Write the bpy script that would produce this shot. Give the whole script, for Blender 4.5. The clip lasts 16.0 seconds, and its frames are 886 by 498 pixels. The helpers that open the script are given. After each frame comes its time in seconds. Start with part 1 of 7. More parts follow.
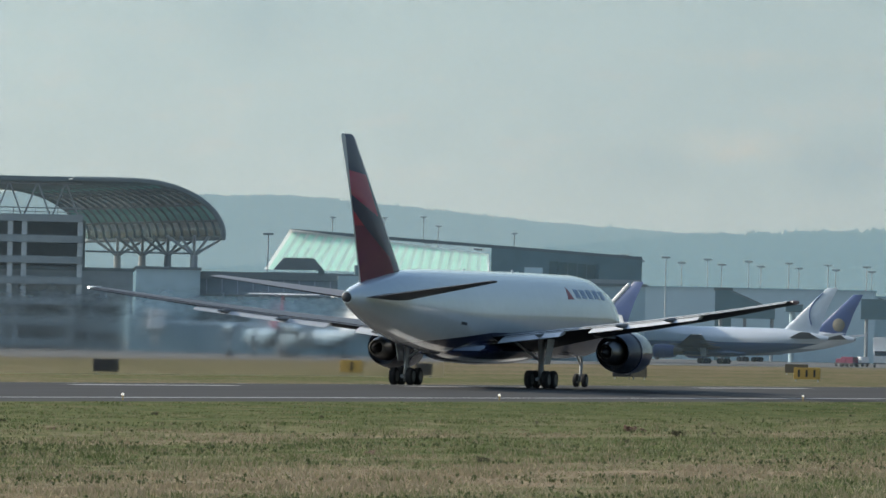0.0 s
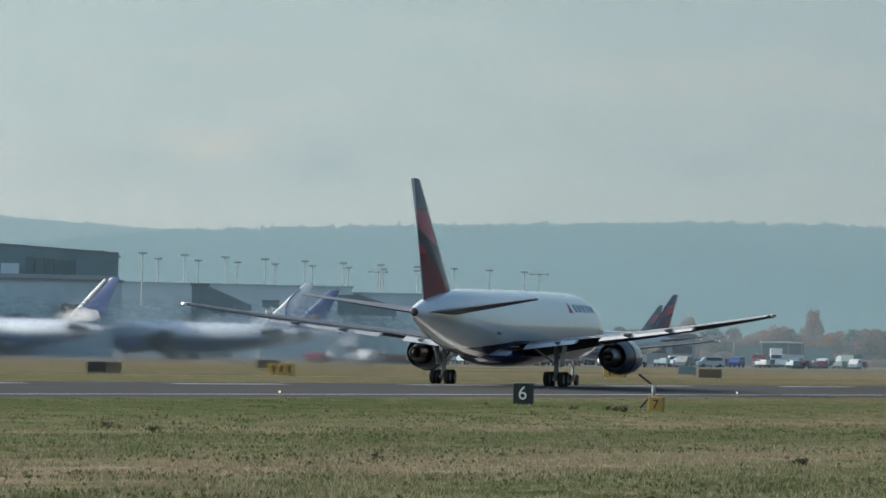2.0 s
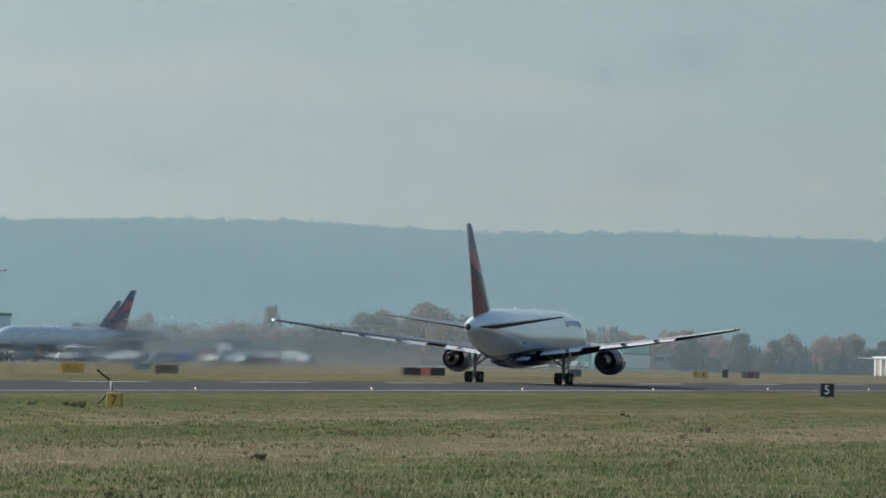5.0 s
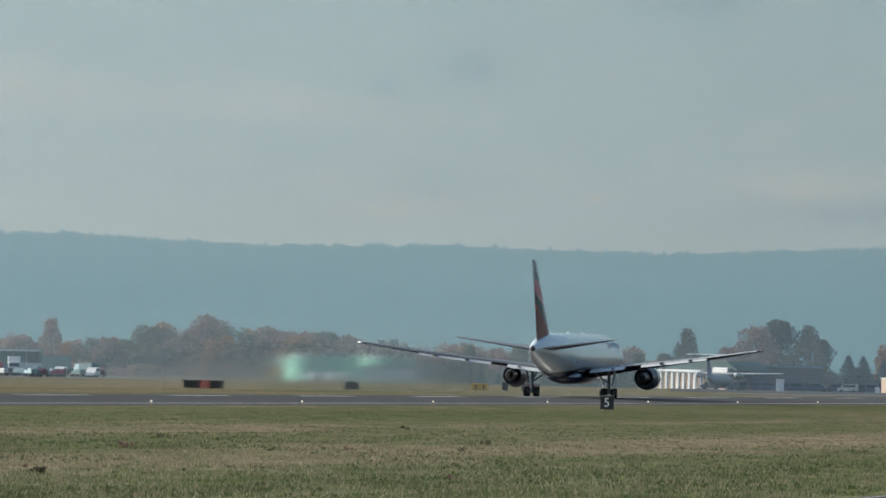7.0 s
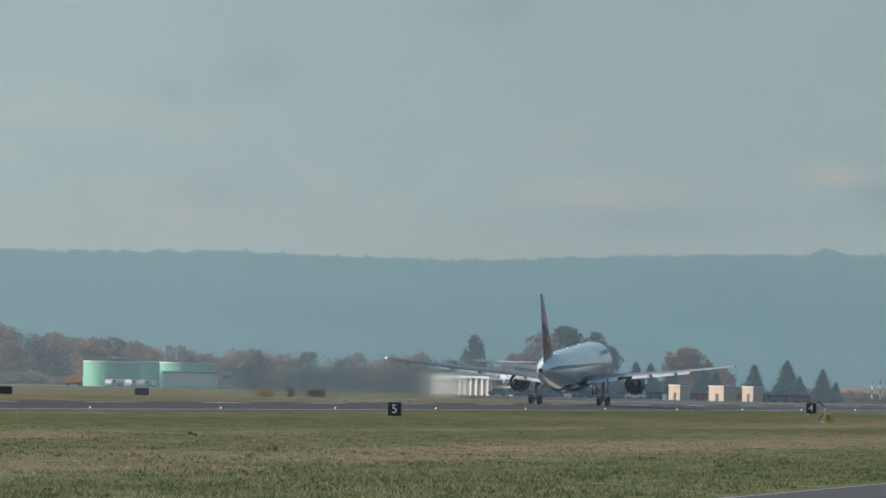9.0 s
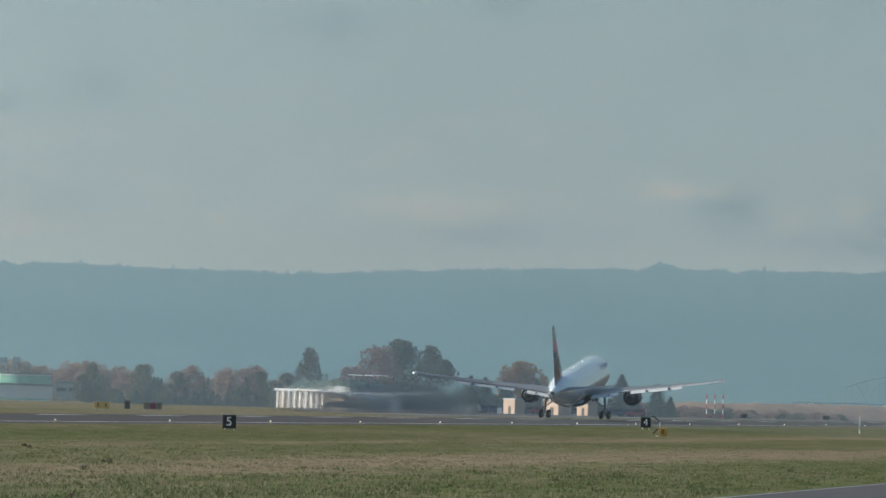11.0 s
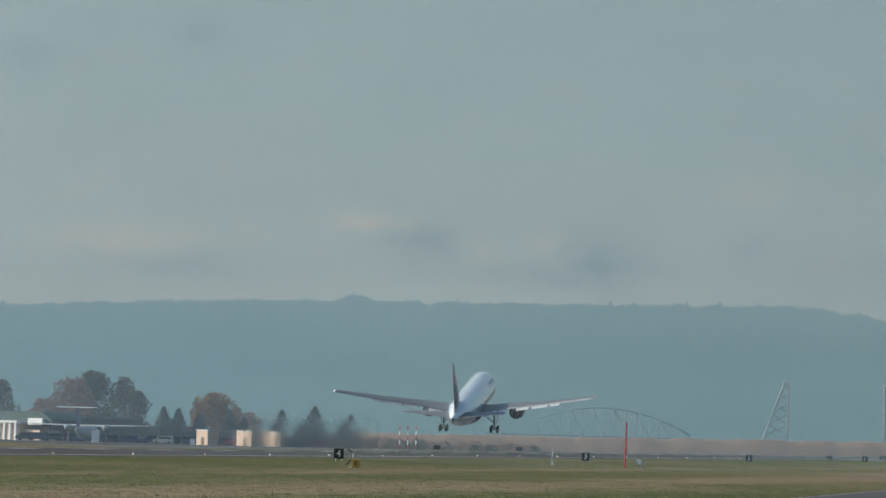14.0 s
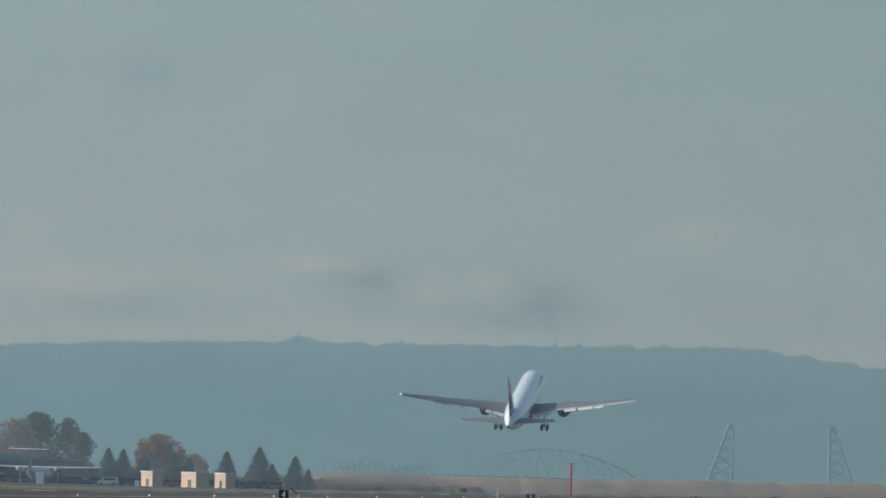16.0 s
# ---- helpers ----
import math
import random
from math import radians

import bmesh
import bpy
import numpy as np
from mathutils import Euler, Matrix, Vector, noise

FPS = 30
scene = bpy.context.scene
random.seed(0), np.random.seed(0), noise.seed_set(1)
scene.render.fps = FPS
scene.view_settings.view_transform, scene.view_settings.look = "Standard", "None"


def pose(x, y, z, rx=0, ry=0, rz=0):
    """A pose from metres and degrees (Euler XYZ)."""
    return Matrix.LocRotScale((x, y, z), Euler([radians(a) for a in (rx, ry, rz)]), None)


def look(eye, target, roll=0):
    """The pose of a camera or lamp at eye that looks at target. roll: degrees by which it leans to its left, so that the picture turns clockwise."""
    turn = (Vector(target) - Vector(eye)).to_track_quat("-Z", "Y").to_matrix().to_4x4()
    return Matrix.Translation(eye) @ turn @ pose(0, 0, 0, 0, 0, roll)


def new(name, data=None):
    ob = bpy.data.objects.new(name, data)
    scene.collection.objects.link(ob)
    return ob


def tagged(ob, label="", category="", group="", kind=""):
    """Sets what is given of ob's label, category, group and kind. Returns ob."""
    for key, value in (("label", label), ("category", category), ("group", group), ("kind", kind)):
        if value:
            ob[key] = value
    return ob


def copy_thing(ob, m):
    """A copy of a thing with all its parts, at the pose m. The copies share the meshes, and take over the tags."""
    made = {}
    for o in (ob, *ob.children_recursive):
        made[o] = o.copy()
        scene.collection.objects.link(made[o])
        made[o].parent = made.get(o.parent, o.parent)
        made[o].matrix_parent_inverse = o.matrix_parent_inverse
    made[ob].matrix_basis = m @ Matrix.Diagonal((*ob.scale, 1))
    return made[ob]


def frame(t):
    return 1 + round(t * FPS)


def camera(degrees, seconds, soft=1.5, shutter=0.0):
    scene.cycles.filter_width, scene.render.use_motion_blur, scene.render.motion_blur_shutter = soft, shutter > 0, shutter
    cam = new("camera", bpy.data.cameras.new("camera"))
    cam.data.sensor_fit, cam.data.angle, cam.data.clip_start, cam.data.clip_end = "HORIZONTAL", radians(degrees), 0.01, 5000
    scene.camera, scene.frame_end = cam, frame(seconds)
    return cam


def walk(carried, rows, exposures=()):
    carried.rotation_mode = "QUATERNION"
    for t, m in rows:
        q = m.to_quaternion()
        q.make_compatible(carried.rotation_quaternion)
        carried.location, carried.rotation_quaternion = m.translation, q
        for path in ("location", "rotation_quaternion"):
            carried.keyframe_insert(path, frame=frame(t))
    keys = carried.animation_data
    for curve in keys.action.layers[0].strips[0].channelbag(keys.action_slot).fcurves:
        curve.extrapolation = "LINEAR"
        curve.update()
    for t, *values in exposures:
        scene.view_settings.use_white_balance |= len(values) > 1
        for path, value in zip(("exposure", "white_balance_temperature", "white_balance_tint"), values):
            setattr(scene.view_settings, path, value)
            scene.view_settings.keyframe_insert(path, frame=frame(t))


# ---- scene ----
# The world: x runs along the runway in the direction of take-off, y to its far side, z up from the crown of the runway.
EYE = (0.0, 0.0, 3.37)
RUNWAY_Y = 194.9
cam = camera(5.397, 16.0, soft=1.6)

CAMERA_ROWS = (
    (0.0, 18.7341, 0.5196, 1.251),
    (0.5, 18.1383, 0.5280, 1.217),
    (1.0, 17.3757, 0.5559, 1.253),
    (1.5, 16.4307, 0.5827, 1.280),
    (2.0, 15.5444, 0.5625, 1.236),
    (2.5, 14.8386, 0.6161, 1.218),
    (3.0, 14.2347, 0.5847, 1.271),
    (3.5, 13.6298, 0.4741, 1.199),
    (4.0, 13.1462, 0.4047, 1.209),
    (4.5, 12.7758, 0.5716, 1.218),
    (5.0, 12.2430, 0.6063, 1.219),
    (5.2, 12.0540, 0.6116, 1.214),
    (7.3, 10.7011, 0.7164, 1.267),
    (7.5, 10.5472, 0.7193, 1.302),
    (8.0, 10.1307, 0.7744, 1.306),
    (8.2, 9.9947, 0.7861, 1.275),
    (10.3, 9.0428, 0.7893, 1.538),
    (10.5, 8.9130, 0.8132, 1.528),
    (11.0, 8.6112, 0.8835, 1.543),
    (11.5, 8.3378, 0.9243, 1.566),
    (12.0, 7.9966, 0.9730, 1.593),
    (12.5, 7.7215, 0.9611, 1.603),
    (13.0, 7.3984, 0.9643, 1.569),
    (13.5, 7.0247, 1.0430, 1.562),
    (14.0, 6.7463, 1.1244, 1.553),
    (14.5, 6.5759, 1.2350, 1.546),
    (15.0, 6.4936, 1.3226, 1.536),
    (15.5, 6.4517, 1.3370, 1.553),
    (16.0, 6.4167, 1.3852, 1.551),
)
AIRLINER_ROWS = (
    (0.0, 581.4, 0.00, 0.00),
    (0.5, 615.1, 0.00, 0.00),
    (1.0, 649.3, 0.00, 0.00),
    (1.5, 683.3, 0.00, 0.00),
    (2.0, 718.2, 0.00, 0.00),
    (2.5, 752.4, 0.00, 0.00),
    (3.0, 787.4, 0.00, 0.00),
    (3.5, 823.5, 0.00, 0.00),
    (4.0, 860.1, 0.00, 0.00),
    (4.5, 897.7, 0.00, 0.00),
    (5.0, 935.9, 0.00, 0.00),
    (5.2, 951.4, 0.00, 0.00),
    (6.0, 1013.7, 0.00, 0.00),
    (6.6, 1061.0, 0.00, 0.00),
    (7.3, 1117.2, 0.04, 0.10),
    (7.5, 1133.3, 0.06, 0.40),
    (8.0, 1174.2, 0.10, 1.30),
    (8.2, 1190.6, 0.12, 1.65),
    (9.0, 1256.0, 0.20, 2.90),
    (9.6, 1306.0, 0.30, 3.70),
    (10.0, 1339.8, 0.40, 4.20),
    (10.3, 1365.3, 0.46, 4.50),
    (10.5, 1382.6, 0.52, 4.70),
    (11.0, 1426.4, 0.70, 5.25),
    (11.5, 1469.6, 0.92, 5.85),
    (12.0, 1514.0, 1.18, 6.30),
    (12.5, 1559.0, 1.54, 6.80),
    (13.0, 1603.6, 2.20, 7.50),
    (13.5, 1648.9, 3.08, 8.30),
    (14.0, 1695.2, 4.35, 8.95),
    (14.5, 1741.8, 5.98, 9.60),
    (15.0, 1788.4, 8.02, 10.60),
    (15.5, 1835.3, 10.52, 11.70),
    (16.0, 1883.2, 13.65, 12.60),
)


def camera_pose(yaw, pitch, roll):
    target = (EYE[0] + math.cos(radians(yaw)) * math.cos(radians(pitch)),
              EYE[1] + math.sin(radians(yaw)) * math.cos(radians(pitch)),
              EYE[2] + math.sin(radians(pitch)))
    return look(EYE, target, roll)


walk(cam, [(t, camera_pose(a, p, r)) for t, a, p, r in CAMERA_ROWS],
     exposures=((0.0, 0.0), (5.0, 0.0), (10.5, -0.08), (13.0, -0.12), (16.0, -0.20)))

# ---- light ----
SUN_BEARING, SUN_HEIGHT = 92.0, 26.0
VEIL_BEARING = 84.0   # where the thin cloud is brightest
world = bpy.data.worlds.new("sky")
scene.world = world
world.use_nodes = True
wn, wl = world.node_tree.nodes, world.node_tree.links
wn.clear()
w_out = wn.new("ShaderNodeOutputWorld")
w_bg = wn.new("ShaderNodeBackground")
w_sky = wn.new("ShaderNodeTexSky")
w_sky.sky_type = "NISHITA"
w_sky.sun_disc = False
w_sky.sun_elevation = radians(SUN_HEIGHT)
w_sky.sun_rotation = radians(90.0 - SUN_BEARING)
w_sky.air_density, w_sky.dust_density = 1.0, 2.0
w_scale = wn.new("ShaderNodeMix")
w_scale.data_type, w_scale.blend_type = "RGBA", "MULTIPLY"
w_scale.inputs["Factor"].default_value = 1.0
w_scale.inputs["B"].default_value = (0.116, 0.137, 0.152, 1)
wl.new(w_sky.outputs["Color"], w_scale.inputs["A"])
w_co = wn.new("ShaderNodeTexCoord")
w_sep = wn.new("ShaderNodeSeparateXYZ")
wl.new(w_co.outputs["Generated"], w_sep.inputs[0])
# the hazy veil: warm above the hills, cooler higher up
w_high = wn.new("ShaderNodeMapRange")
w_high.inputs["From Min"].default_value, w_high.inputs["From Max"].default_value = 0.010, 0.060
wl.new(w_sep.outputs["Z"], w_high.inputs["Value"])
w_ramp = wn.new("ShaderNodeValToRGB")
w_ramp.color_ramp.elements[0].position, w_ramp.color_ramp.elements[0].color = 0.0, (0.408, 0.446, 0.412, 1)
w_ramp.color_ramp.elements[1].position, w_ramp.color_ramp.elements[1].color = 1.0, (0.318, 0.414, 0.418, 1)
w_ramp.color_ramp.elements.new(0.40).color = (0.362, 0.430, 0.412, 1)
wl.new(w_high.outputs["Result"], w_ramp.inputs["Fac"])
# soft unevenness in the veil
w_map = wn.new("ShaderNodeMapping")
w_map.inputs["Scale"].default_value = (20.0, 20.0, 60.0)
wl.new(w_co.outputs["Generated"], w_map.inputs["Vector"])
w_noise = wn.new("ShaderNodeTexNoise")
w_noise.inputs["Scale"].default_value = 1.4
w_noise.inputs["Detail"].default_value = 8.0
w_noise.inputs["Roughness"].default_value = 0.6
wl.new(w_map.outputs["Vector"], w_noise.inputs["Vector"])
w_soft = wn.new("ShaderNodeMapRange")
w_soft.inputs["From Min"].default_value, w_soft.inputs["From Max"].default_value = 0.3, 0.7
w_soft.inputs["To Min"].default_value, w_soft.inputs["To Max"].default_value = 0.955, 1.045
wl.new(w_noise.outputs["Fac"], w_soft.inputs["Value"])
w_base = wn.new("ShaderNodeMix")
w_base.data_type, w_base.blend_type = "RGBA", "MULTIPLY"
w_base.inputs["Factor"].default_value = 1.0
wl.new(w_ramp.outputs["Color"], w_base.inputs["A"])
wl.new(w_soft.outputs["Result"], w_base.inputs["B"])
w_mix = wn.new("ShaderNodeMix")
w_mix.data_type = "RGBA"
# thin cloud lies thick along the horizon and opens to blue overhead
w_veil = wn.new("ShaderNodeMapRange")
w_veil.inputs["From Min"].default_value, w_veil.inputs["From Max"].default_value = 0.03, 0.45
w_veil.inputs["To Min"].default_value, w_veil.inputs["To Max"].default_value = 0.96, 0.15
wl.new(w_sep.outputs["Z"], w_veil.inputs["Value"])
wl.new(w_veil.outputs["Result"], w_mix.inputs["Factor"])
wl.new(w_scale.outputs["Result"], w_mix.inputs["A"])
# a row of small ragged clouds low over the hills, grey with pink-lit tops
w_map2 = wn.new("ShaderNodeMapping")
w_map2.inputs["Scale"].default_value = (34.0, 34.0, 115.0)
wl.new(w_co.outputs["Generated"], w_map2.inputs["Vector"])
w_small = wn.new("ShaderNodeTexNoise")
w_small.inputs["Scale"].default_value = 2.6
w_small.inputs["Detail"].default_value = 9.0
w_small.inputs["Roughness"].default_value = 0.62
wl.new(w_map2.outputs["Vector"], w_small.inputs["Vector"])
w_ramp2 = wn.new("ShaderNodeValToRGB")
w_ramp2.color_ramp.elements[0].position, w_ramp2.color_ramp.elements[0].color = 0.34, (0.290, 0.368, 0.372, 1)
w_ramp2.color_ramp.elements[1].position, w_ramp2.color_ramp.elements[1].color = 0.63, (0.535, 0.492, 0.432, 1)
w_ramp2.color_ramp.elements.new(0.54).color = (0.372, 0.428, 0.406, 1)
wl.new(w_small.outputs["Fac"], w_ramp2.inputs["Fac"])
w_band = wn.new("ShaderNodeValToRGB")
w_band.color_ramp.elements[0].position, w_band.color_ramp.elements[0].color = 0.08, (0.05, 0.05, 0.05, 1)
w_band.color_ramp.elements[1].position, w_band.color_ramp.elements[1].color = 0.46, (0.10, 0.10, 0.10, 1)
w_band.color_ramp.elements.new(0.20).color = (0.20, 0.20, 0.20, 1)
w_band.color_ramp.elements.new(0.31).color = (0.18, 0.18, 0.18, 1)
wl.new(w_high.outputs["Result"], w_band.inputs["Fac"])
w_both = wn.new("ShaderNodeMix")
w_both.data_type = "RGBA"
wl.new(w_band.outputs["Color"], w_both.inputs["Factor"])
wl.new(w_base.outputs["Result"], w_both.inputs["A"])
wl.new(w_ramp2.outputs["Color"], w_both.inputs["B"])
# single clouds: bearing and height of the middle, half width and half height in degrees, density
LIT_CLOUDS = (
    (16.95, 1.173, 0.29, 0.078, 0.80),
    (14.02, 1.632, 1.15, 0.121, 0.50),
    (16.86, 1.722, 0.52, 0.055, 0.35),
    (15.67, 1.932, 0.36, 0.060, 0.25),
    (12.19, 1.567, 0.84, 0.078, 0.25),
    (11.30, 0.940, 0.21, 0.041, 0.30),
    (11.13, 0.986, 0.22, 0.052, 0.40),
    (9.95, 1.044, 0.08, 0.034, 0.60),
    (8.55, 1.138, 0.39, 0.084, 0.70),
    (7.20, 1.278, 0.25, 0.043, 0.80),
    (6.51, 1.122, 0.10, 0.069, 0.55),
    (6.14, 1.170, 0.10, 0.086, 0.50),
    (4.69, 1.504, 0.81, 0.078, 0.30),
)
GREY_CLOUDS = (
    (16.27, 1.079, 0.30, 0.133, 0.55),
    (17.53, 1.062, 0.38, 0.074, 0.30),
    (13.99, 1.106, 0.19, 0.052, 0.50),
    (15.54, 1.135, 0.21, 0.059, 0.25),
    (19.85, 1.894, 0.34, 0.155, 0.30),
    (10.76, 1.834, 0.17, 0.090, 0.42),
    (11.28, 1.688, 0.07, 0.052, 0.50),
    (9.38, 2.245, 0.30, 0.080, 0.50),
    (8.25, 2.415, 0.15, 0.079, 0.50),
    (8.88, 2.446, 0.10, 0.045, 0.30),
    (11.02, 1.065, 0.29, 0.115, 0.35),
    (8.29, 0.990, 0.50, 0.095, 0.40),
    (6.88, 1.167, 0.19, 0.103, 0.65),
    (5.79, 1.067, 0.24, 0.152, 0.65),
    (6.19, 0.977, 0.57, 0.072, 0.45),
    (4.88, 1.187, 0.10, 0.069, 0.35),
    (4.29, 1.029, 0.43, 0.115, 0.35),
)


def w_math(op, a, b=0.0, c=0.0):
    k = wn.new("ShaderNodeMath")
    k.operation = op
    for i, v in enumerate((a, b, c)):
        if isinstance(v, (int, float)):
            k.inputs[i].default_value = v
        else:
            wl.new(v, k.inputs[i])
    return k.outputs[0]


w_fray = wn.new("ShaderNodeTexNoise")
w_fray.inputs["Scale"].default_value, w_fray.inputs["Detail"].default_value, w_fray.inputs["Roughness"].default_value = 300.0, 6.0, 0.65
w_map3 = wn.new("ShaderNodeMapping")
w_map3.inputs["Scale"].default_value = (1.0, 1.0, 2.2)
wl.new(w_co.outputs["Generated"], w_map3.inputs["Vector"])
wl.new(w_map3.outputs["Vector"], w_fray.inputs["Vector"])
w_fray_parts = wn.new("ShaderNodeSeparateColor")
wl.new(w_fray.outputs["Color"], w_fray_parts.inputs[0])
w_bear = w_math("MULTIPLY", w_math("ARCTAN2", w_sep.outputs["Y"], w_sep.outputs["X"]), 180 / math.pi)
w_bear = w_math("ADD", w_bear, w_math("MULTIPLY", w_math("SUBTRACT", w_fray_parts.outputs[0], 0.5), 0.50))
w_tall = w_math("MULTIPLY", w_math("ARCSINE", w_sep.outputs["Z"]), 180 / math.pi)
w_tall = w_math("ADD", w_tall, w_math("MULTIPLY", w_math("SUBTRACT", w_fray_parts.outputs[1], 0.5), 0.20))


def cloud_cover(spots):
    """How thick the listed clouds lie in each direction."""
    total = 0.0
    for bearing, height, half_w, half_h, density in spots:
        across = w_math("MULTIPLY_ADD", w_bear, 1 / half_w, -bearing / half_w)
        up = w_math("MULTIPLY_ADD", w_tall, 1 / half_h, -height / half_h)
        far = w_math("ADD", w_math("MULTIPLY", across, across), w_math("MULTIPLY", up, up))
        total = w_math("MULTIPLY_ADD", w_math("EXPONENT", w_math("MULTIPLY", far, -0.75)), density, total)
    return w_math("MULTIPLY", w_math("MINIMUM", total, 1.0), w_math("MAXIMUM", w_math("MULTIPLY_ADD", w_fray_parts.outputs[2], 3.4, -0.7), 0.25))


w_last = w_both.outputs["Result"]
for spots, tone in ((GREY_CLOUDS, (0.68, 0.75, 0.82, 1)), (LIT_CLOUDS, (1.32, 1.12, 1.02, 1))):
    w_lay = wn.new("ShaderNodeMix")
    w_lay.data_type, w_lay.blend_type = "RGBA", "MULTIPLY"
    w_lay.inputs["B"].default_value = tone
    wl.new(cloud_cover(spots), w_lay.inputs["Factor"])
    wl.new(w_last, w_lay.inputs["A"])
    w_last = w_lay.outputs["Result"]
wl.new(w_last, w_mix.inputs["B"])
# warmer towards the sun, bluer away from it
w_side = wn.new("ShaderNodeMapRange")
w_side.inputs["From Min"].default_value, w_side.inputs["From Max"].default_value = 0.16, 0.42
w_tint = wn.new("ShaderNodeMix")
w_tint.data_type = "RGBA"
w_tint.inputs["A"].default_value = (0.955, 1.0, 1.045, 1)
w_tint.inputs["B"].default_value = (1.03, 1.0, 0.99, 1)
wl.new(w_side.outputs["Result"], w_tint.inputs["Factor"])
w_cast = wn.new("ShaderNodeMix")
w_cast.data_type, w_cast.blend_type = "RGBA", "MULTIPLY"
w_cast.inputs["Factor"].default_value = 1.0
wl.new(w_mix.outputs["Result"], w_cast.inputs["A"])
wl.new(w_tint.outputs["Result"], w_cast.inputs["B"])
wl.new(w_cast.outputs["Result"], w_bg.inputs["Color"])
# the veil of cloud is brighter towards the sun
w_dot = wn.new("ShaderNodeVectorMath")
w_dot.operation = "DOT_PRODUCT"
w_dot.inputs[1].default_value = (math.cos(radians(VEIL_BEARING)), math.sin(radians(VEIL_BEARING)), 0.0)
wl.new(w_co.outputs["Generated"], w_dot.inputs[0])
w_glow = wn.new("ShaderNodeValToRGB")
for k, (place, value) in enumerate(((0.10, 0.84), (0.165, 0.94), (0.25, 1.08), (0.29, 1.20), (0.33, 1.37), (0.37, 1.60), (0.42, 1.88), (0.50, 2.20))):
    e = w_glow.color_ramp.elements[k] if k < 2 else w_glow.color_ramp.elements.new(place)
    e.position, e.color = place, (value / 4, value / 4, value / 4, 1)
wl.new(w_dot.outputs["Value"], w_glow.inputs["Fac"])
wl.new(w_dot.outputs["Value"], w_side.inputs["Value"])
wl.new(w_math("MULTIPLY", w_glow.outputs["Color"], 4.0), w_bg.inputs["Strength"])
wl.new(w_bg.outputs["Background"], w_out.inputs["Surface"])

sun_data = bpy.data.lights.new("sun", "SUN")
sun_data.energy, sun_data.angle, sun_data.color = 4.8, radians(0.8), (1.0, 0.88, 0.72)
sun = new("sun", sun_data)
sun.matrix_world = look(
    (0, 0, 100),
    (-math.cos(radians(SUN_BEARING)) * math.cos(radians(SUN_HEIGHT)),
     -math.sin(radians(SUN_BEARING)) * math.cos(radians(SUN_HEIGHT)),
     100 - math.sin(radians(SUN_HEIGHT))))


# ---- materials ----
def paint(name, color, rough=0.6, metal=0.0, spread=0.12, grain=3.0, bump=0.0, glow=0.0, coat=0.0, stretch=(1, 1, 1)):
    """A surface with variation at two scales."""
    m = bpy.data.materials.new(name)
    m.use_nodes = True
    n, l = m.node_tree.nodes, m.node_tree.links
    b = n["Principled BSDF"]
    co = n.new("ShaderNodeTexCoord")
    mp = n.new("ShaderNodeMapping")
    mp.inputs["Scale"].default_value = stretch
    l.new(co.outputs["Object"], mp.inputs["Vector"])
    big, small = n.new("ShaderNodeTexNoise"), n.new("ShaderNodeTexNoise")
    big.inputs["Scale"].default_value, small.inputs["Scale"].default_value = grain * 0.2, grain * 2.0
    big.inputs["Detail"].default_value = small.inputs["Detail"].default_value = 5.0
    l.new(mp.outputs["Vector"], big.inputs["Vector"])
    l.new(mp.outputs["Vector"], small.inputs["Vector"])
    add = n.new("ShaderNodeMath")
    add.operation = "ADD"
    l.new(big.outputs["Fac"], add.inputs[0])
    l.new(small.outputs["Fac"], add.inputs[1])
    rng = n.new("ShaderNodeMapRange")
    rng.inputs["From Min"].default_value, rng.inputs["From Max"].default_value = 0.6, 1.4
    rng.inputs["To Min"].default_value, rng.inputs["To Max"].default_value = 1 - spread, 1 + spread
    l.new(add.outputs[0], rng.inputs["Value"])
    mul = n.new("ShaderNodeMix")
    mul.data_type, mul.blend_type = "RGBA", "MULTIPLY"
    mul.inputs["Factor"].default_value = 1.0
    mul.inputs["A"].default_value = (*color, 1)
    l.new(rng.outputs["Result"], mul.inputs["B"])
    l.new(mul.outputs["Result"], b.inputs["Base Color"])
    b.inputs["Roughness"].default_value, b.inputs["Metallic"].default_value = rough, metal
    b.inputs["Coat Weight"].default_value = coat
    if bump:
        bp = n.new("ShaderNodeBump")
        bp.inputs["Strength"].default_value = bump
        l.new(small.outputs["Fac"], bp.inputs["Height"])
        l.new(bp.outputs["Normal"], b.inputs["Normal"])
    if glow:
        b.inputs["Emission Color"].default_value = (*color, 1)
        b.inputs["Emission Strength"].default_value = glow
    return m


def nodes_of(m):
    return m.node_tree.nodes, m.node_tree.links, m.node_tree.nodes["Principled BSDF"]


def math_node(n, l, op, a, b=0.0):
    k = n.new("ShaderNodeMath")
    k.operation = op
    for i, v in enumerate((a, b)):
        if isinstance(v, (int, float)):
            k.inputs[i].default_value = v
        else:
            l.new(v, k.inputs[i])
    return k.outputs[0]


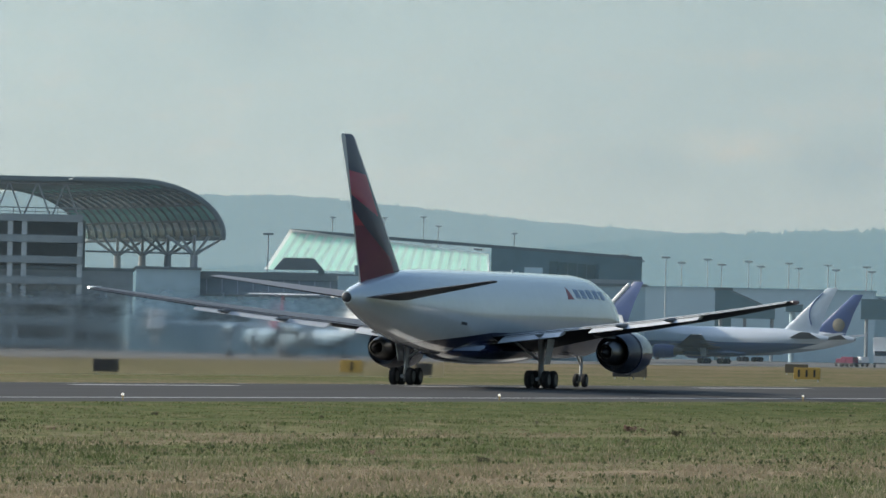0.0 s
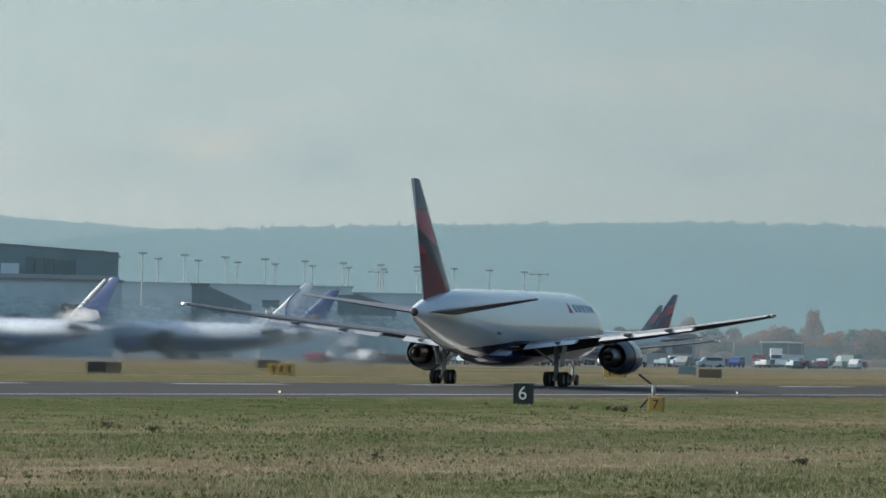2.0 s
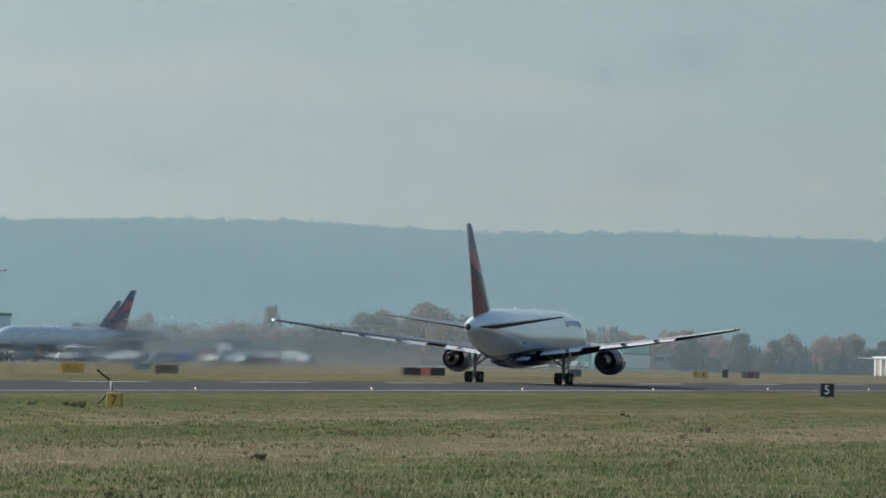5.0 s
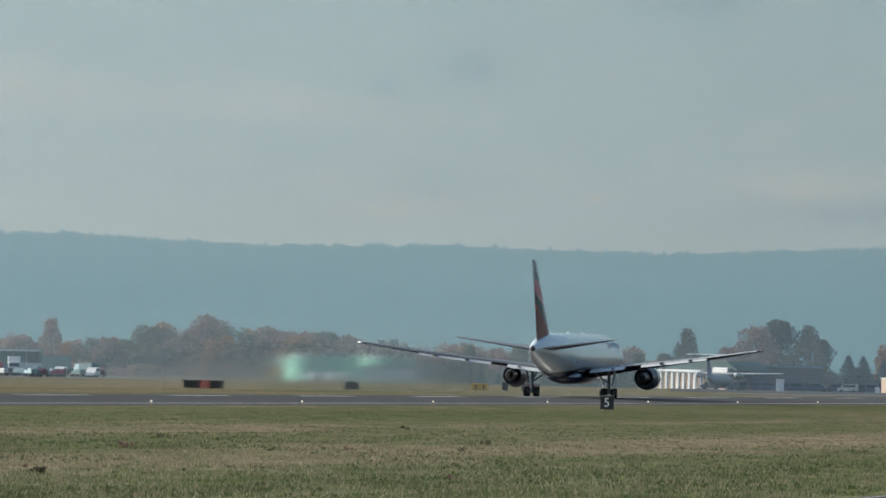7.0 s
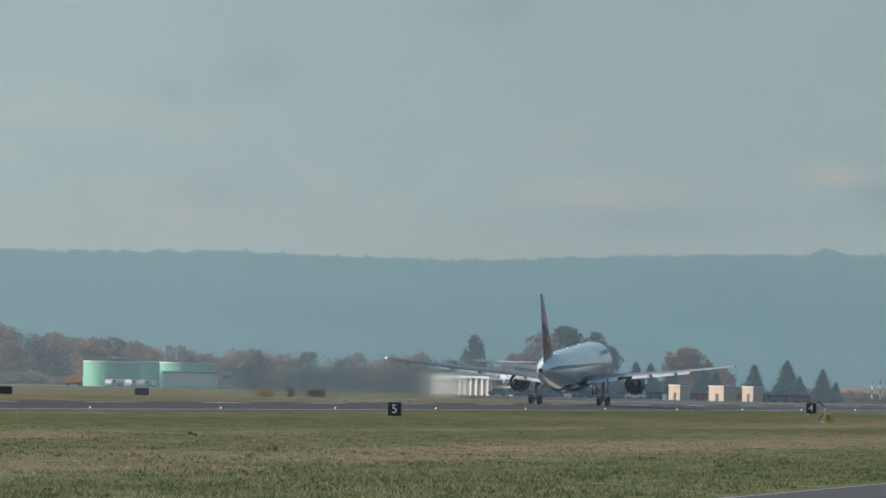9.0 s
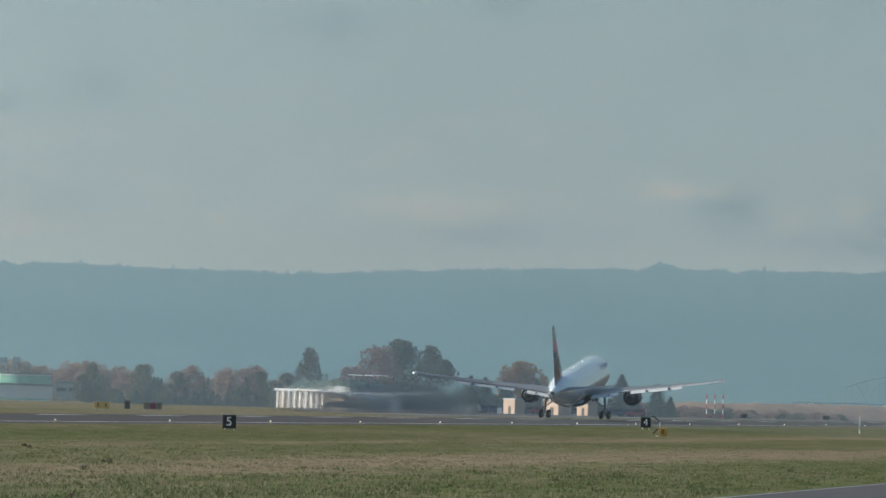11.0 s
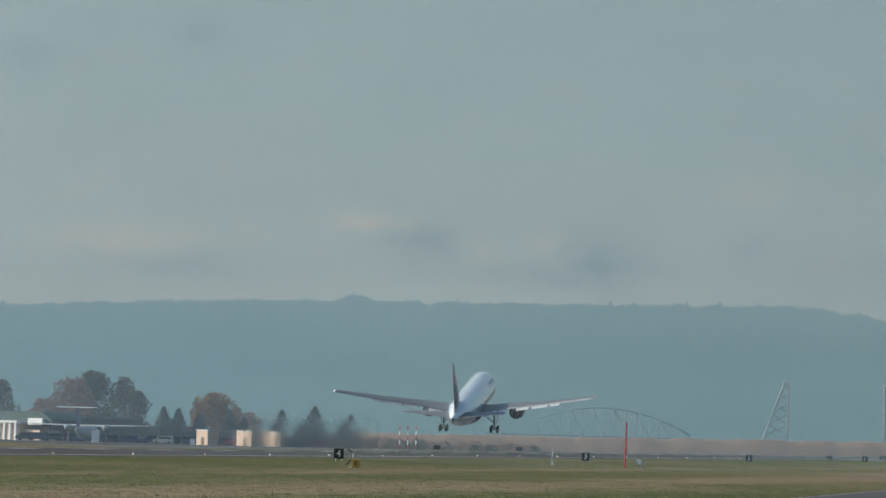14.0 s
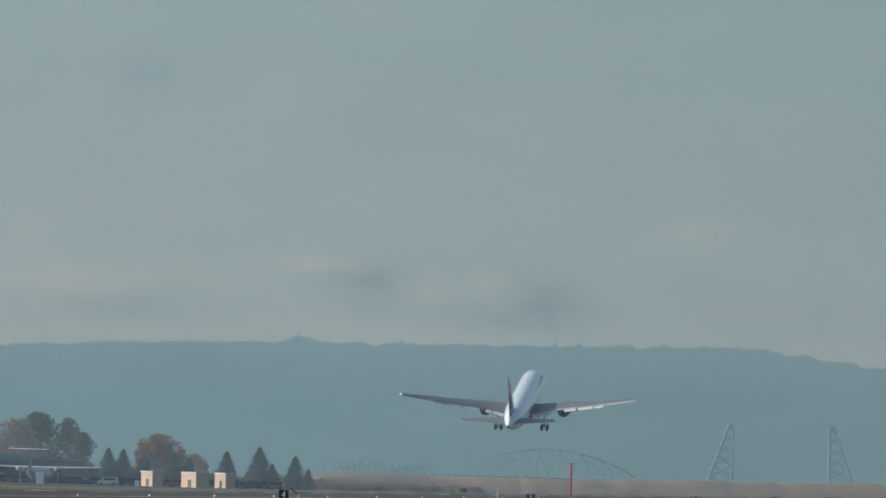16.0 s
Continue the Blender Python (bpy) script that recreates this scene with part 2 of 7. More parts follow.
def strip_bias(n, l, co):
    """Mowing strips across the field: dry straw bands and greener ones, by the distance from the runway, with wavering edges."""
    waver = n.new("ShaderNodeTexNoise")
    waver.inputs["Scale"].default_value, waver.inputs["Detail"].default_value = 0.035, 5.0
    l.new(co.outputs["Object"], waver.inputs["Vector"])
    sep = n.new("ShaderNodeSeparateXYZ")
    l.new(co.outputs["Object"], sep.inputs[0])
    y = math_node(n, l, "ADD", sep.outputs["Y"], math_node(n, l, "MULTIPLY", math_node(n, l, "SUBTRACT", waver.outputs["Fac"], 0.5), 26.0))
    r = n.new("ShaderNodeValToRGB")
    e = r.color_ramp.elements
    steps = ((40, 0.22), (62, 0.22), (77, 0.40), (85, 0.84), (94, 0.80), (101, 0.50), (111, 0.28), (121, 0.30), (125, 0.80), (129, 0.46), (138, 0.26), (147, 0.18), (156, 0.16), (163, 0.34), (200, 0.50), (230, 0.50), (300, 0.56))
    e[0].position, e[0].color = steps[0][0] / 300, (steps[0][1],) * 3 + (1,)
    e[1].position, e[1].color = 1.0, (steps[-1][1],) * 3 + (1,)
    for at_y, v in steps[1:-1]:
        k = e.new(at_y / 300)
        k.color = (v, v, v, 1)
    l.new(math_node(n, l, "MULTIPLY", y, 1 / 300), r.inputs["Fac"])
    return math_node(n, l, "SUBTRACT", r.outputs["Color"], 0.5)


GRASS_STEPS = ((0.35, (0.080, 0.103, 0.038)), (0.455, (0.130, 0.147, 0.060)), (0.54, (0.186, 0.176, 0.092)), (0.63, (0.290, 0.230, 0.154)))


def grass_ramp(n, l, fac, share):
    r = n.new("ShaderNodeValToRGB")
    e = r.color_ramp.elements
    e[0].position, e[0].color = GRASS_STEPS[0][0], (*(v * share for v in GRASS_STEPS[0][1]), 1)
    e[1].position, e[1].color = GRASS_STEPS[3][0], (*(v * share for v in GRASS_STEPS[3][1]), 1)
    for p, c in GRASS_STEPS[1:3]:
        e.new(p).color = (*(v * share for v in c), 1)
    l.new(fac, r.inputs["Fac"])
    return r.outputs["Color"]


def patch_noise(n, l, co, scale, rough, size=1.0):
    mp = n.new("ShaderNodeMapping")
    mp.inputs["Scale"].default_value = scale
    l.new(co.outputs["Object"], mp.inputs["Vector"])
    t = n.new("ShaderNodeTexNoise")
    t.inputs["Scale"].default_value, t.inputs["Detail"].default_value, t.inputs["Roughness"].default_value = size, 6.0, rough
    l.new(mp.outputs["Vector"], t.inputs["Vector"])
    return t.outputs["Fac"]


def grass_material(name):
    """Mown airfield grass: green and straw-coloured strips along the runway, mottled."""
    m = bpy.data.materials.new(name)
    m.use_nodes = True
    n, l, b = nodes_of(m)
    co = n.new("ShaderNodeTexCoord")
    wide = patch_noise(n, l, co, (0.006, 0.035, 0.0), 0.5)
    patches = patch_noise(n, l, co, (0.13, 0.45, 0.0), 0.75)
    fine = patch_noise(n, l, co, (0.9, 2.0, 0.0), 0.65)
    s = math_node(n, l, "ADD", math_node(n, l, "MULTIPLY", math_node(n, l, "SUBTRACT", wide, 0.27), 0.34), math_node(n, l, "MULTIPLY", math_node(n, l, "SUBTRACT", patches, 0.11), 0.72))
    s = math_node(n, l, "ADD", s, math_node(n, l, "MULTIPLY", math_node(n, l, "SUBTRACT", fine, 0.2), 0.52))
    s = math_node(n, l, "ADD", s, math_node(n, l, "MULTIPLY", strip_bias(n, l, co), 0.26))
    # drier towards the far end
    sep = n.new("ShaderNodeSeparateXYZ")
    l.new(co.outputs["Object"], sep.inputs[0])
    dry = n.new("ShaderNodeMapRange")
    dry.inputs["From Min"].default_value, dry.inputs["From Max"].default_value = 450.0, 1100.0
    dry.inputs["To Min"].default_value, dry.inputs["To Max"].default_value = 0.0, 0.05
    l.new(sep.outputs["X"], dry.inputs["Value"])
    # shade put into the ground colour: darkened farther along to match the far field
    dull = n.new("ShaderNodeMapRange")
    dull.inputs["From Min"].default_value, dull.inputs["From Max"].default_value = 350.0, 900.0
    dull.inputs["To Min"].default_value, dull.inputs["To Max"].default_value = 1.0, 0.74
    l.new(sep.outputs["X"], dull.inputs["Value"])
    mul = n.new("ShaderNodeMix")
    mul.data_type, mul.blend_type = "RGBA", "MULTIPLY"
    mul.inputs["Factor"].default_value = 1.0
    l.new(grass_ramp(n, l, math_node(n, l, "ADD", s, dry.outputs["Result"]), 0.90), mul.inputs["A"])
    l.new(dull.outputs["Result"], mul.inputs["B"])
    l.new(mul.outputs["Result"], b.inputs["Base Color"])
    b.inputs["Roughness"].default_value = 0.95
    b.inputs["Specular IOR Level"].default_value = 0.02
    bp = n.new("ShaderNodeBump")
    bp.inputs["Strength"].default_value, bp.inputs["Distance"].default_value = 0.8, 0.3
    l.new(fine, bp.inputs["Height"])
    l.new(bp.outputs["Normal"], b.inputs["Normal"])
    return m


def blade_material(name):
    m = bpy.data.materials.new(name)
    m.use_nodes = True
    n, l, b = nodes_of(m)
    co, g = n.new("ShaderNodeTexCoord"), n.new("ShaderNodeNewGeometry")
    patches = patch_noise(n, l, co, (0.13, 0.45, 0.0), 0.75)
    s = math_node(n, l, "ADD", math_node(n, l, "MULTIPLY", math_node(n, l, "SUBTRACT", patches, 0.10), 1.08), math_node(n, l, "MULTIPLY", strip_bias(n, l, co), 0.26))
    s = math_node(n, l, "ADD", s, math_node(n, l, "MULTIPLY", g.outputs["Random Per Island"], 0.26))
    l.new(grass_ramp(n, l, s, 1.46), b.inputs["Base Color"])
    b.inputs["Roughness"].default_value = 0.8
    return m


def distant_material(name, low, high, glow):
    """Wooded slopes, kilometres away: a glowing backdrop with the haze put into its emission colour."""
    m = bpy.data.materials.new(name)
    m.use_nodes = True
    n, l, b = nodes_of(m)
    co = n.new("ShaderNodeTexCoord")
    mp = n.new("ShaderNodeMapping")
    mp.inputs["Scale"].default_value = (0.004, 0.004, 0.03)
    l.new(co.outputs["Object"], mp.inputs["Vector"])
    t = n.new("ShaderNodeTexNoise")
    t.inputs["Scale"].default_value, t.inputs["Detail"].default_value = 2.0, 8.0
    t.inputs["Roughness"].default_value = 0.65
    l.new(mp.outputs["Vector"], t.inputs["Vector"])
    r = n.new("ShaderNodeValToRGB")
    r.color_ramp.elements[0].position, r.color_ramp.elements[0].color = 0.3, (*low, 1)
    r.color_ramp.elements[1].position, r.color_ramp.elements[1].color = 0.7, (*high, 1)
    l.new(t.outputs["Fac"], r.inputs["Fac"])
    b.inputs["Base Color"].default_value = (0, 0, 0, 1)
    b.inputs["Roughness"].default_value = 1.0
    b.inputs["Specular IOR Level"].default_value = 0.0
    # haze put into the colour: mixed paler towards the crest
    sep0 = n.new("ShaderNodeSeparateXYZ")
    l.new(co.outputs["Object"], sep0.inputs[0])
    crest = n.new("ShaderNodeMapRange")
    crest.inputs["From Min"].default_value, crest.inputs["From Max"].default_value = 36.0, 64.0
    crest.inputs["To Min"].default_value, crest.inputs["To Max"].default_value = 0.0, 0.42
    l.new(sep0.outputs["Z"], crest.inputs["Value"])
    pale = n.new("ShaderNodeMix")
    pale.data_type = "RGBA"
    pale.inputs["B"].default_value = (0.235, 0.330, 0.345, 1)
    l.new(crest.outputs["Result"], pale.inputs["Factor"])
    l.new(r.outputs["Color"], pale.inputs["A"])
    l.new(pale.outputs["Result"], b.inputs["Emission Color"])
    # lit air put into the glow: stronger towards the sun
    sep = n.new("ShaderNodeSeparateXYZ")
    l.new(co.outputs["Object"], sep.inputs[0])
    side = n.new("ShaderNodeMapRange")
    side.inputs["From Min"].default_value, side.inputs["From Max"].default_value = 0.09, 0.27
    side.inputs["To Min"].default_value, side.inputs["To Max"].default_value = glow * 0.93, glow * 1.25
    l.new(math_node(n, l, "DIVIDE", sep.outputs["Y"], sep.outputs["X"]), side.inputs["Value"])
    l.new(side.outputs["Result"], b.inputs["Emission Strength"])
    return m


def leaf_material(name, a, b_color):
    m = bpy.data.materials.new(name)
    m.use_nodes = True
    n, l, b = nodes_of(m)
    g = n.new("ShaderNodeNewGeometry")
    o = n.new("ShaderNodeObjectInfo")
    s = math_node(n, l, "ADD", math_node(n, l, "MULTIPLY", g.outputs["Random Per Island"], 0.6), math_node(n, l, "MULTIPLY", o.outputs["Random"], 0.4))
    r = n.new("ShaderNodeValToRGB")
    r.color_ramp.elements[0].color, r.color_ramp.elements[1].color = (*a, 1), (*b_color, 1)
    l.new(s, r.inputs["Fac"])
    l.new(r.outputs["Color"], b.inputs["Base Color"])
    b.inputs["Roughness"].default_value = 0.8
    return m


def livery_material(name, upper, belly, slope, start, top, rough=0.28):
    """Fuselage paint: a coloured belly below a rising line, pale above it, with faint grime."""
    m = paint(name, upper, rough, spread=0.05, grain=0.7, coat=1.0)
    n, l, b = nodes_of(m)
    b.inputs["Coat IOR"].default_value, b.inputs["Coat Roughness"].default_value = 1.75, 0.06
    co = n.new("ShaderNodeTexCoord")
    sep = n.new("ShaderNodeSeparateXYZ")
    l.new(co.outputs["Object"], sep.inputs[0])
    line = math_node(n, l, "MINIMUM", math_node(n, l, "MULTIPLY_ADD", sep.outputs["X"], slope), top)
    line.node.inputs[0].links[0].from_node.inputs[2].default_value = start
    under = math_node(n, l, "LESS_THAN", sep.outputs["Z"], line)
    mix = n.new("ShaderNodeMix")
    mix.data_type = "RGBA"
    l.new(under, mix.inputs["Factor"])
    l.new(b.inputs["Base Color"].links[0].from_socket, mix.inputs["A"])
    mix.inputs["B"].default_value = (*belly, 1)
    l.new(mix.outputs["Result"], b.inputs["Base Color"])
    return m


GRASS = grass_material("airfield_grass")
ASPHALT = paint("runway_asphalt", (0.060, 0.060, 0.060), 0.95, spread=0.25, grain=0.25, bump=0.15, stretch=(0.05, 1.0, 1.0))
ROAD = paint("perimeter_asphalt", (0.075, 0.075, 0.078), 0.85, spread=0.2, grain=1.0, bump=0.2)
APRON = paint("apron_concrete", (0.13, 0.13, 0.125), 0.85, spread=0.15, grain=0.3)
MARKING = paint("runway_marking", (0.44, 0.44, 0.43), 0.7, spread=0.2, grain=0.6)
HULL = livery_material("white_and_navy_hull", (0.78, 0.83, 0.84), (0.018, 0.030, 0.085), 0.06, 3.72, 3.55, 0.16)
# parked white hulls: their backlit shade is put into the base colour
HULL_SHADED = livery_material("shaded_white_and_navy_hull", (0.54, 0.59, 0.63), (0.018, 0.030, 0.085), 0.06, 3.72, 3.55, 0.3)
HULL_BLUE_BELLY = livery_material("white_over_blue_hull", (0.54, 0.60, 0.66), (0.05, 0.11, 0.22), 0.0, 4.5, 4.5)
HULL_WHITE = livery_material("white_over_grey_hull", (0.58, 0.62, 0.66), (0.30, 0.33, 0.36), 0.0, 3.2, 3.2)
FLAP_GREY = paint("flap_grey", (0.48, 0.50, 0.51), 0.45, spread=0.08)
HOT_METAL = paint("heat_stained_metal", (0.20, 0.19, 0.18), 0.35, metal=1.0, spread=0.2)
WHITE = paint("white_paint", (0.74, 0.75, 0.76), 0.35, spread=0.06)
WING_GREY = paint("wing_grey", (0.11, 0.12, 0.13), 0.5, spread=0.08, grain=0.8)
NAVY = paint("navy_paint", (0.018, 0.028, 0.080), 0.45, spread=0.12)
BLUE = paint("blue_paint", (0.05, 0.09, 0.26), 0.35, spread=0.1)
RED = paint("red_paint", (0.40, 0.035, 0.055), 0.35, spread=0.12)
DARK_RED = paint("dark_red_paint", (0.130, 0.011, 0.044), 0.35, spread=0.12)
TYRE = paint("tyre_rubber", (0.018, 0.018, 0.019), 0.85, spread=0.2)
METAL = paint("bare_metal", (0.55, 0.55, 0.56), 0.25, metal=1.0, spread=0.1)
DARK_METAL = paint("dark_metal", (0.07, 0.07, 0.075), 0.4, metal=0.6, spread=0.2)
GEAR_GREY = paint("gear_grey", (0.34, 0.35, 0.36), 0.45, spread=0.1)
BLACK = paint("black_panel", (0.012, 0.013, 0.016), 0.55, spread=0.2)
YELLOW = paint("yellow_panel", (0.40, 0.255, 0.055), 0.5, spread=0.12)
SIGN_BACK = paint("sign_back", (0.10, 0.085, 0.06), 0.6, spread=0.15)
ORANGE = paint("orange_paint", (0.85, 0.30, 0.05), 0.5, spread=0.12)
LAMP_GLOW = paint("lit_lens", (1.0, 0.93, 0.82), 0.3, glow=1.0)
TIP_GLOW = paint("bright_lens", (1.0, 0.96, 0.9), 0.3, glow=3.0)
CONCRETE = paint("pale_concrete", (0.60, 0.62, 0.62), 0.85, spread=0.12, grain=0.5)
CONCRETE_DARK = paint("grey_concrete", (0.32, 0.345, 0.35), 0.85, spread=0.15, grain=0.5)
MAST_GREY = paint("pale_mast_grey", (0.42, 0.45, 0.46), 0.5, spread=0.1)
STEEL = paint("painted_steel", (0.30, 0.32, 0.33), 0.5, spread=0.1)
ROOF = paint("roof_metal", (0.13, 0.16, 0.17), 0.5, spread=0.12, grain=0.3)
# bridge steel with the distance haze put into its base colour
HAZED_STEEL = paint("haze_tinted_steel", (0.22, 0.31, 0.34), 0.6, spread=0.1)
GLASS_DARK = paint("dark_glazing", (0.025, 0.035, 0.042), 0.12, spread=0.2, grain=0.4)
TANK_GREEN = paint("tank_green", (0.23, 0.55, 0.43), 0.5, spread=0.08, grain=0.3)
EARTH = paint("bare_earth", (0.265, 0.185, 0.135), 0.95, spread=0.3, grain=0.12, bump=0.3)
SHED = paint("shed_beige", (0.58, 0.43, 0.33), 0.7, spread=0.12)
BARK = paint("bark", (0.10, 0.075, 0.055), 0.9, spread=0.25)
LEAF_BROWN = leaf_material("autumn_leaves", (0.20, 0.128, 0.105), (0.34, 0.218, 0.175))
LEAF_ORANGE = leaf_material("orange_leaves", (0.20, 0.10, 0.035), (0.38, 0.19, 0.07))
LEAF_GREEN = leaf_material("dull_green_leaves", (0.070, 0.072, 0.048), (0.125, 0.112, 0.068))
LEAF_DARK = leaf_material("conifer_needles", (0.018, 0.032, 0.030), (0.045, 0.062, 0.048))
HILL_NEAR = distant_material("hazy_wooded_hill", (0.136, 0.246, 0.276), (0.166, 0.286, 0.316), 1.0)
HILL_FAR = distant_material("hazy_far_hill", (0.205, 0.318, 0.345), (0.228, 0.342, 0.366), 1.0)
GLASS_MINT = paint("mint_glazing", (0.60, 0.92, 0.80), 0.15, spread=0.10, grain=0.4)


def let_through(m, share):
    """Adds light that passes through a thin sheet from behind."""
    n, l, b = nodes_of(m)
    t, mix, out = n.new("ShaderNodeBsdfTranslucent"), n.new("ShaderNodeMixShader"), n["Material Output"]
    l.new(b.inputs["Base Color"].links[0].from_socket, t.inputs["Color"])
    mix.inputs[0].default_value = share
    l.new(b.outputs[0], mix.inputs[1])
    l.new(t.outputs[0], mix.inputs[2])
    l.new(mix.outputs[0], out.inputs["Surface"])
    return m


let_through(GLASS_MINT, 0.9)
GLAZING_BAR = let_through(paint("white_glazing_bar", (0.97, 0.97, 0.96), 0.5, spread=0.03), 0.9)
# haze put into the concourse wall colour: brightened and blued
CONCOURSE = paint("hazed_pale_cladding", (0.58, 0.70, 0.73), 0.8, spread=0.10, grain=0.4)
CLADDING = paint("blue_grey_cladding", (0.42, 0.55, 0.59), 0.7, spread=0.14, grain=0.4)
CLADDING_DARK = paint("dark_teal_cladding", (0.125, 0.205, 0.225), 0.6, spread=0.16, grain=0.4)
for leafy in (LEAF_BROWN, LEAF_ORANGE, LEAF_GREEN):
    let_through(leafy, 0.5)
BLADES = let_through(blade_material("grass_blades"), 0.45)
STRAW = let_through(leaf_material("bleached_straw", (0.27, 0.22, 0.12), (0.52, 0.44, 0.28)), 0.5)
WEED_GREEN = let_through(leaf_material("broad_weed_leaves", (0.045, 0.060, 0.022), (0.120, 0.142, 0.052)), 0.2)
for dull in (ASPHALT, ROAD, APRON, BLADES, EARTH):
    dull.node_tree.nodes["Principled BSDF"].inputs["Specular IOR Level"].default_value = 0.08


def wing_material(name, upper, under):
    """Wing skin, pale above; the underside's shade is put into its dark grey by facing."""
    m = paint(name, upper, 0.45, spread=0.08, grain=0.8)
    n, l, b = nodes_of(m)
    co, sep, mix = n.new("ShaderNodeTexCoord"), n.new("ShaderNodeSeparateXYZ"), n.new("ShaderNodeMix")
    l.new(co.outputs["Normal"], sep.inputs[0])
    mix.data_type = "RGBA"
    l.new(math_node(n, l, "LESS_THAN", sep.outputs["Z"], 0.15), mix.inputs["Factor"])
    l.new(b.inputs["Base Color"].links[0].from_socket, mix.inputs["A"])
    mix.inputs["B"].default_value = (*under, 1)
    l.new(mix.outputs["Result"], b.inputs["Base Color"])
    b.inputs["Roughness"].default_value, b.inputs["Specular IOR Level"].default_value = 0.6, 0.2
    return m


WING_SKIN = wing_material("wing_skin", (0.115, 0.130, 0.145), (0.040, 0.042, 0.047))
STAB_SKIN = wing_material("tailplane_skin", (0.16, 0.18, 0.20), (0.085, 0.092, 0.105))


def fin_material(name):
    """Fin paint: a navy tip and nose, a red field, a navy sweep through it and dark red below, under gloss."""
    m = paint(name, (0.145, 0.009, 0.070), 0.55, spread=0.10, grain=0.7, coat=0.75)
    n, l, b = nodes_of(m)
    b.inputs["Coat IOR"].default_value, b.inputs["Coat Roughness"].default_value = 1.5, 0.03
    b.inputs["Specular IOR Level"].default_value = 0.1
    co, sep = n.new("ShaderNodeTexCoord"), n.new("ShaderNodeSeparateXYZ")
    l.new(co.outputs["Object"], sep.inputs[0])
    x, z = sep.outputs["X"], sep.outputs["Z"]
    back = math_node(n, l, "SUBTRACT", 28.6, x)
    lead = math_node(n, l, "ADD", math_node(n, l, "MULTIPLY", z, 1.0488), 44.1 - 7.45 * 1.0488)
    chord = math_node(n, l, "ADD", math_node(n, l, "MULTIPLY", z, 0.3795 - 1.0488), 51.9 - 7.35 * 0.3795 - 44.1 + 7.45 * 1.0488)
    f = math_node(n, l, "DIVIDE", math_node(n, l, "SUBTRACT", back, lead), chord)
    upper = math_node(n, l, "ADD", math_node(n, l, "MULTIPLY", f, 1.85), 10.25)
    lower = math_node(n, l, "ADD", math_node(n, l, "MULTIPLY", f, 4.0), 7.2)
    navy, red = (0.016, 0.026, 0.090), (0.40, 0.014, 0.085)
    red_field = math_node(n, l, "GREATER_THAN", z, upper)
    sweep = math_node(n, l, "MULTIPLY", math_node(n, l, "LESS_THAN", z, upper), math_node(n, l, "GREATER_THAN", z, lower))
    accent = math_node(n, l, "MULTIPLY", math_node(n, l, "GREATER_THAN", z, 10.1), math_node(n, l, "LESS_THAN", z, lower))
    tip = math_node(n, l, "GREATER_THAN", math_node(n, l, "ADD", z, math_node(n, l, "MULTIPLY", f, -0.35)), 13.2)
    last = b.inputs["Base Color"].links[0].from_socket
    # the pale last strip paints in the sunlit trailing edge
    for mask, color in ((accent, (0.40, 0.022, 0.070)), (red_field, red), (sweep, navy), (tip, navy),
                        (math_node(n, l, "LESS_THAN", f, 0.24), (0.030, 0.042, 0.095)), (math_node(n, l, "GREATER_THAN", f, 0.972), (0.62, 0.62, 0.62))):
        mix = n.new("ShaderNodeMix")
        mix.data_type = "RGBA"
        l.new(mask, mix.inputs["Factor"])
        l.new(last, mix.inputs["A"])
        mix.inputs["B"].default_value = (*color, 1)
        last = mix.outputs["Result"]
    l.new(last, b.inputs["Base Color"])
    return m


FIN_LIVERY = fin_material("red_and_navy_fin")
NAVY_GLOSS = paint("glossy_navy_paint", (0.016, 0.026, 0.075), 0.25, spread=0.12, coat=1.0)
SLEEVE = paint("dark_painted_sleeve", (0.06, 0.07, 0.10), 0.32, metal=0.5, spread=0.15)
EDGE_SHADE = paint("edge_shade_strip", (0.020, 0.022, 0.026), 0.7, spread=0.2)
MARK_BLUE = paint("blue_hull_mark", (0.26, 0.35, 0.50), 0.35, spread=0.1)


def haze_material(name, share):
    """Sheet added to stand for haze: mostly clear, the rest scatters the sky's light."""
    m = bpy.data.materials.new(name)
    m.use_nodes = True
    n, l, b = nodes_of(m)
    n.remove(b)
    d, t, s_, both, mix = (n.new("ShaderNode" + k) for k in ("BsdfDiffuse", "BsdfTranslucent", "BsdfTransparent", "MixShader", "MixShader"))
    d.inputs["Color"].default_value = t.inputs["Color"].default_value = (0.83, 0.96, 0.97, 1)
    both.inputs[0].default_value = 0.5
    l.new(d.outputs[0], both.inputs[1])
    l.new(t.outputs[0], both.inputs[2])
    # thinned by bearing from the camera, so the climbing airliner stays crisp
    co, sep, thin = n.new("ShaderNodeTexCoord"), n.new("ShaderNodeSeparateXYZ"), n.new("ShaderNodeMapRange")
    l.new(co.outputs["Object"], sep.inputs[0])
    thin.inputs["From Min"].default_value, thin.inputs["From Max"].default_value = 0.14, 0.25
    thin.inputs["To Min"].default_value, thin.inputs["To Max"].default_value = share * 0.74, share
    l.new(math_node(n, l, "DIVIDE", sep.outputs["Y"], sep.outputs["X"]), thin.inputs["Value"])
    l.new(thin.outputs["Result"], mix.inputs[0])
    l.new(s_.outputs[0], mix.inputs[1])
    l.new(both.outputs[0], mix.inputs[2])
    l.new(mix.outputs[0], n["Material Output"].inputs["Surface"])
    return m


HAZE = haze_material("haze_scatter", 0.10)


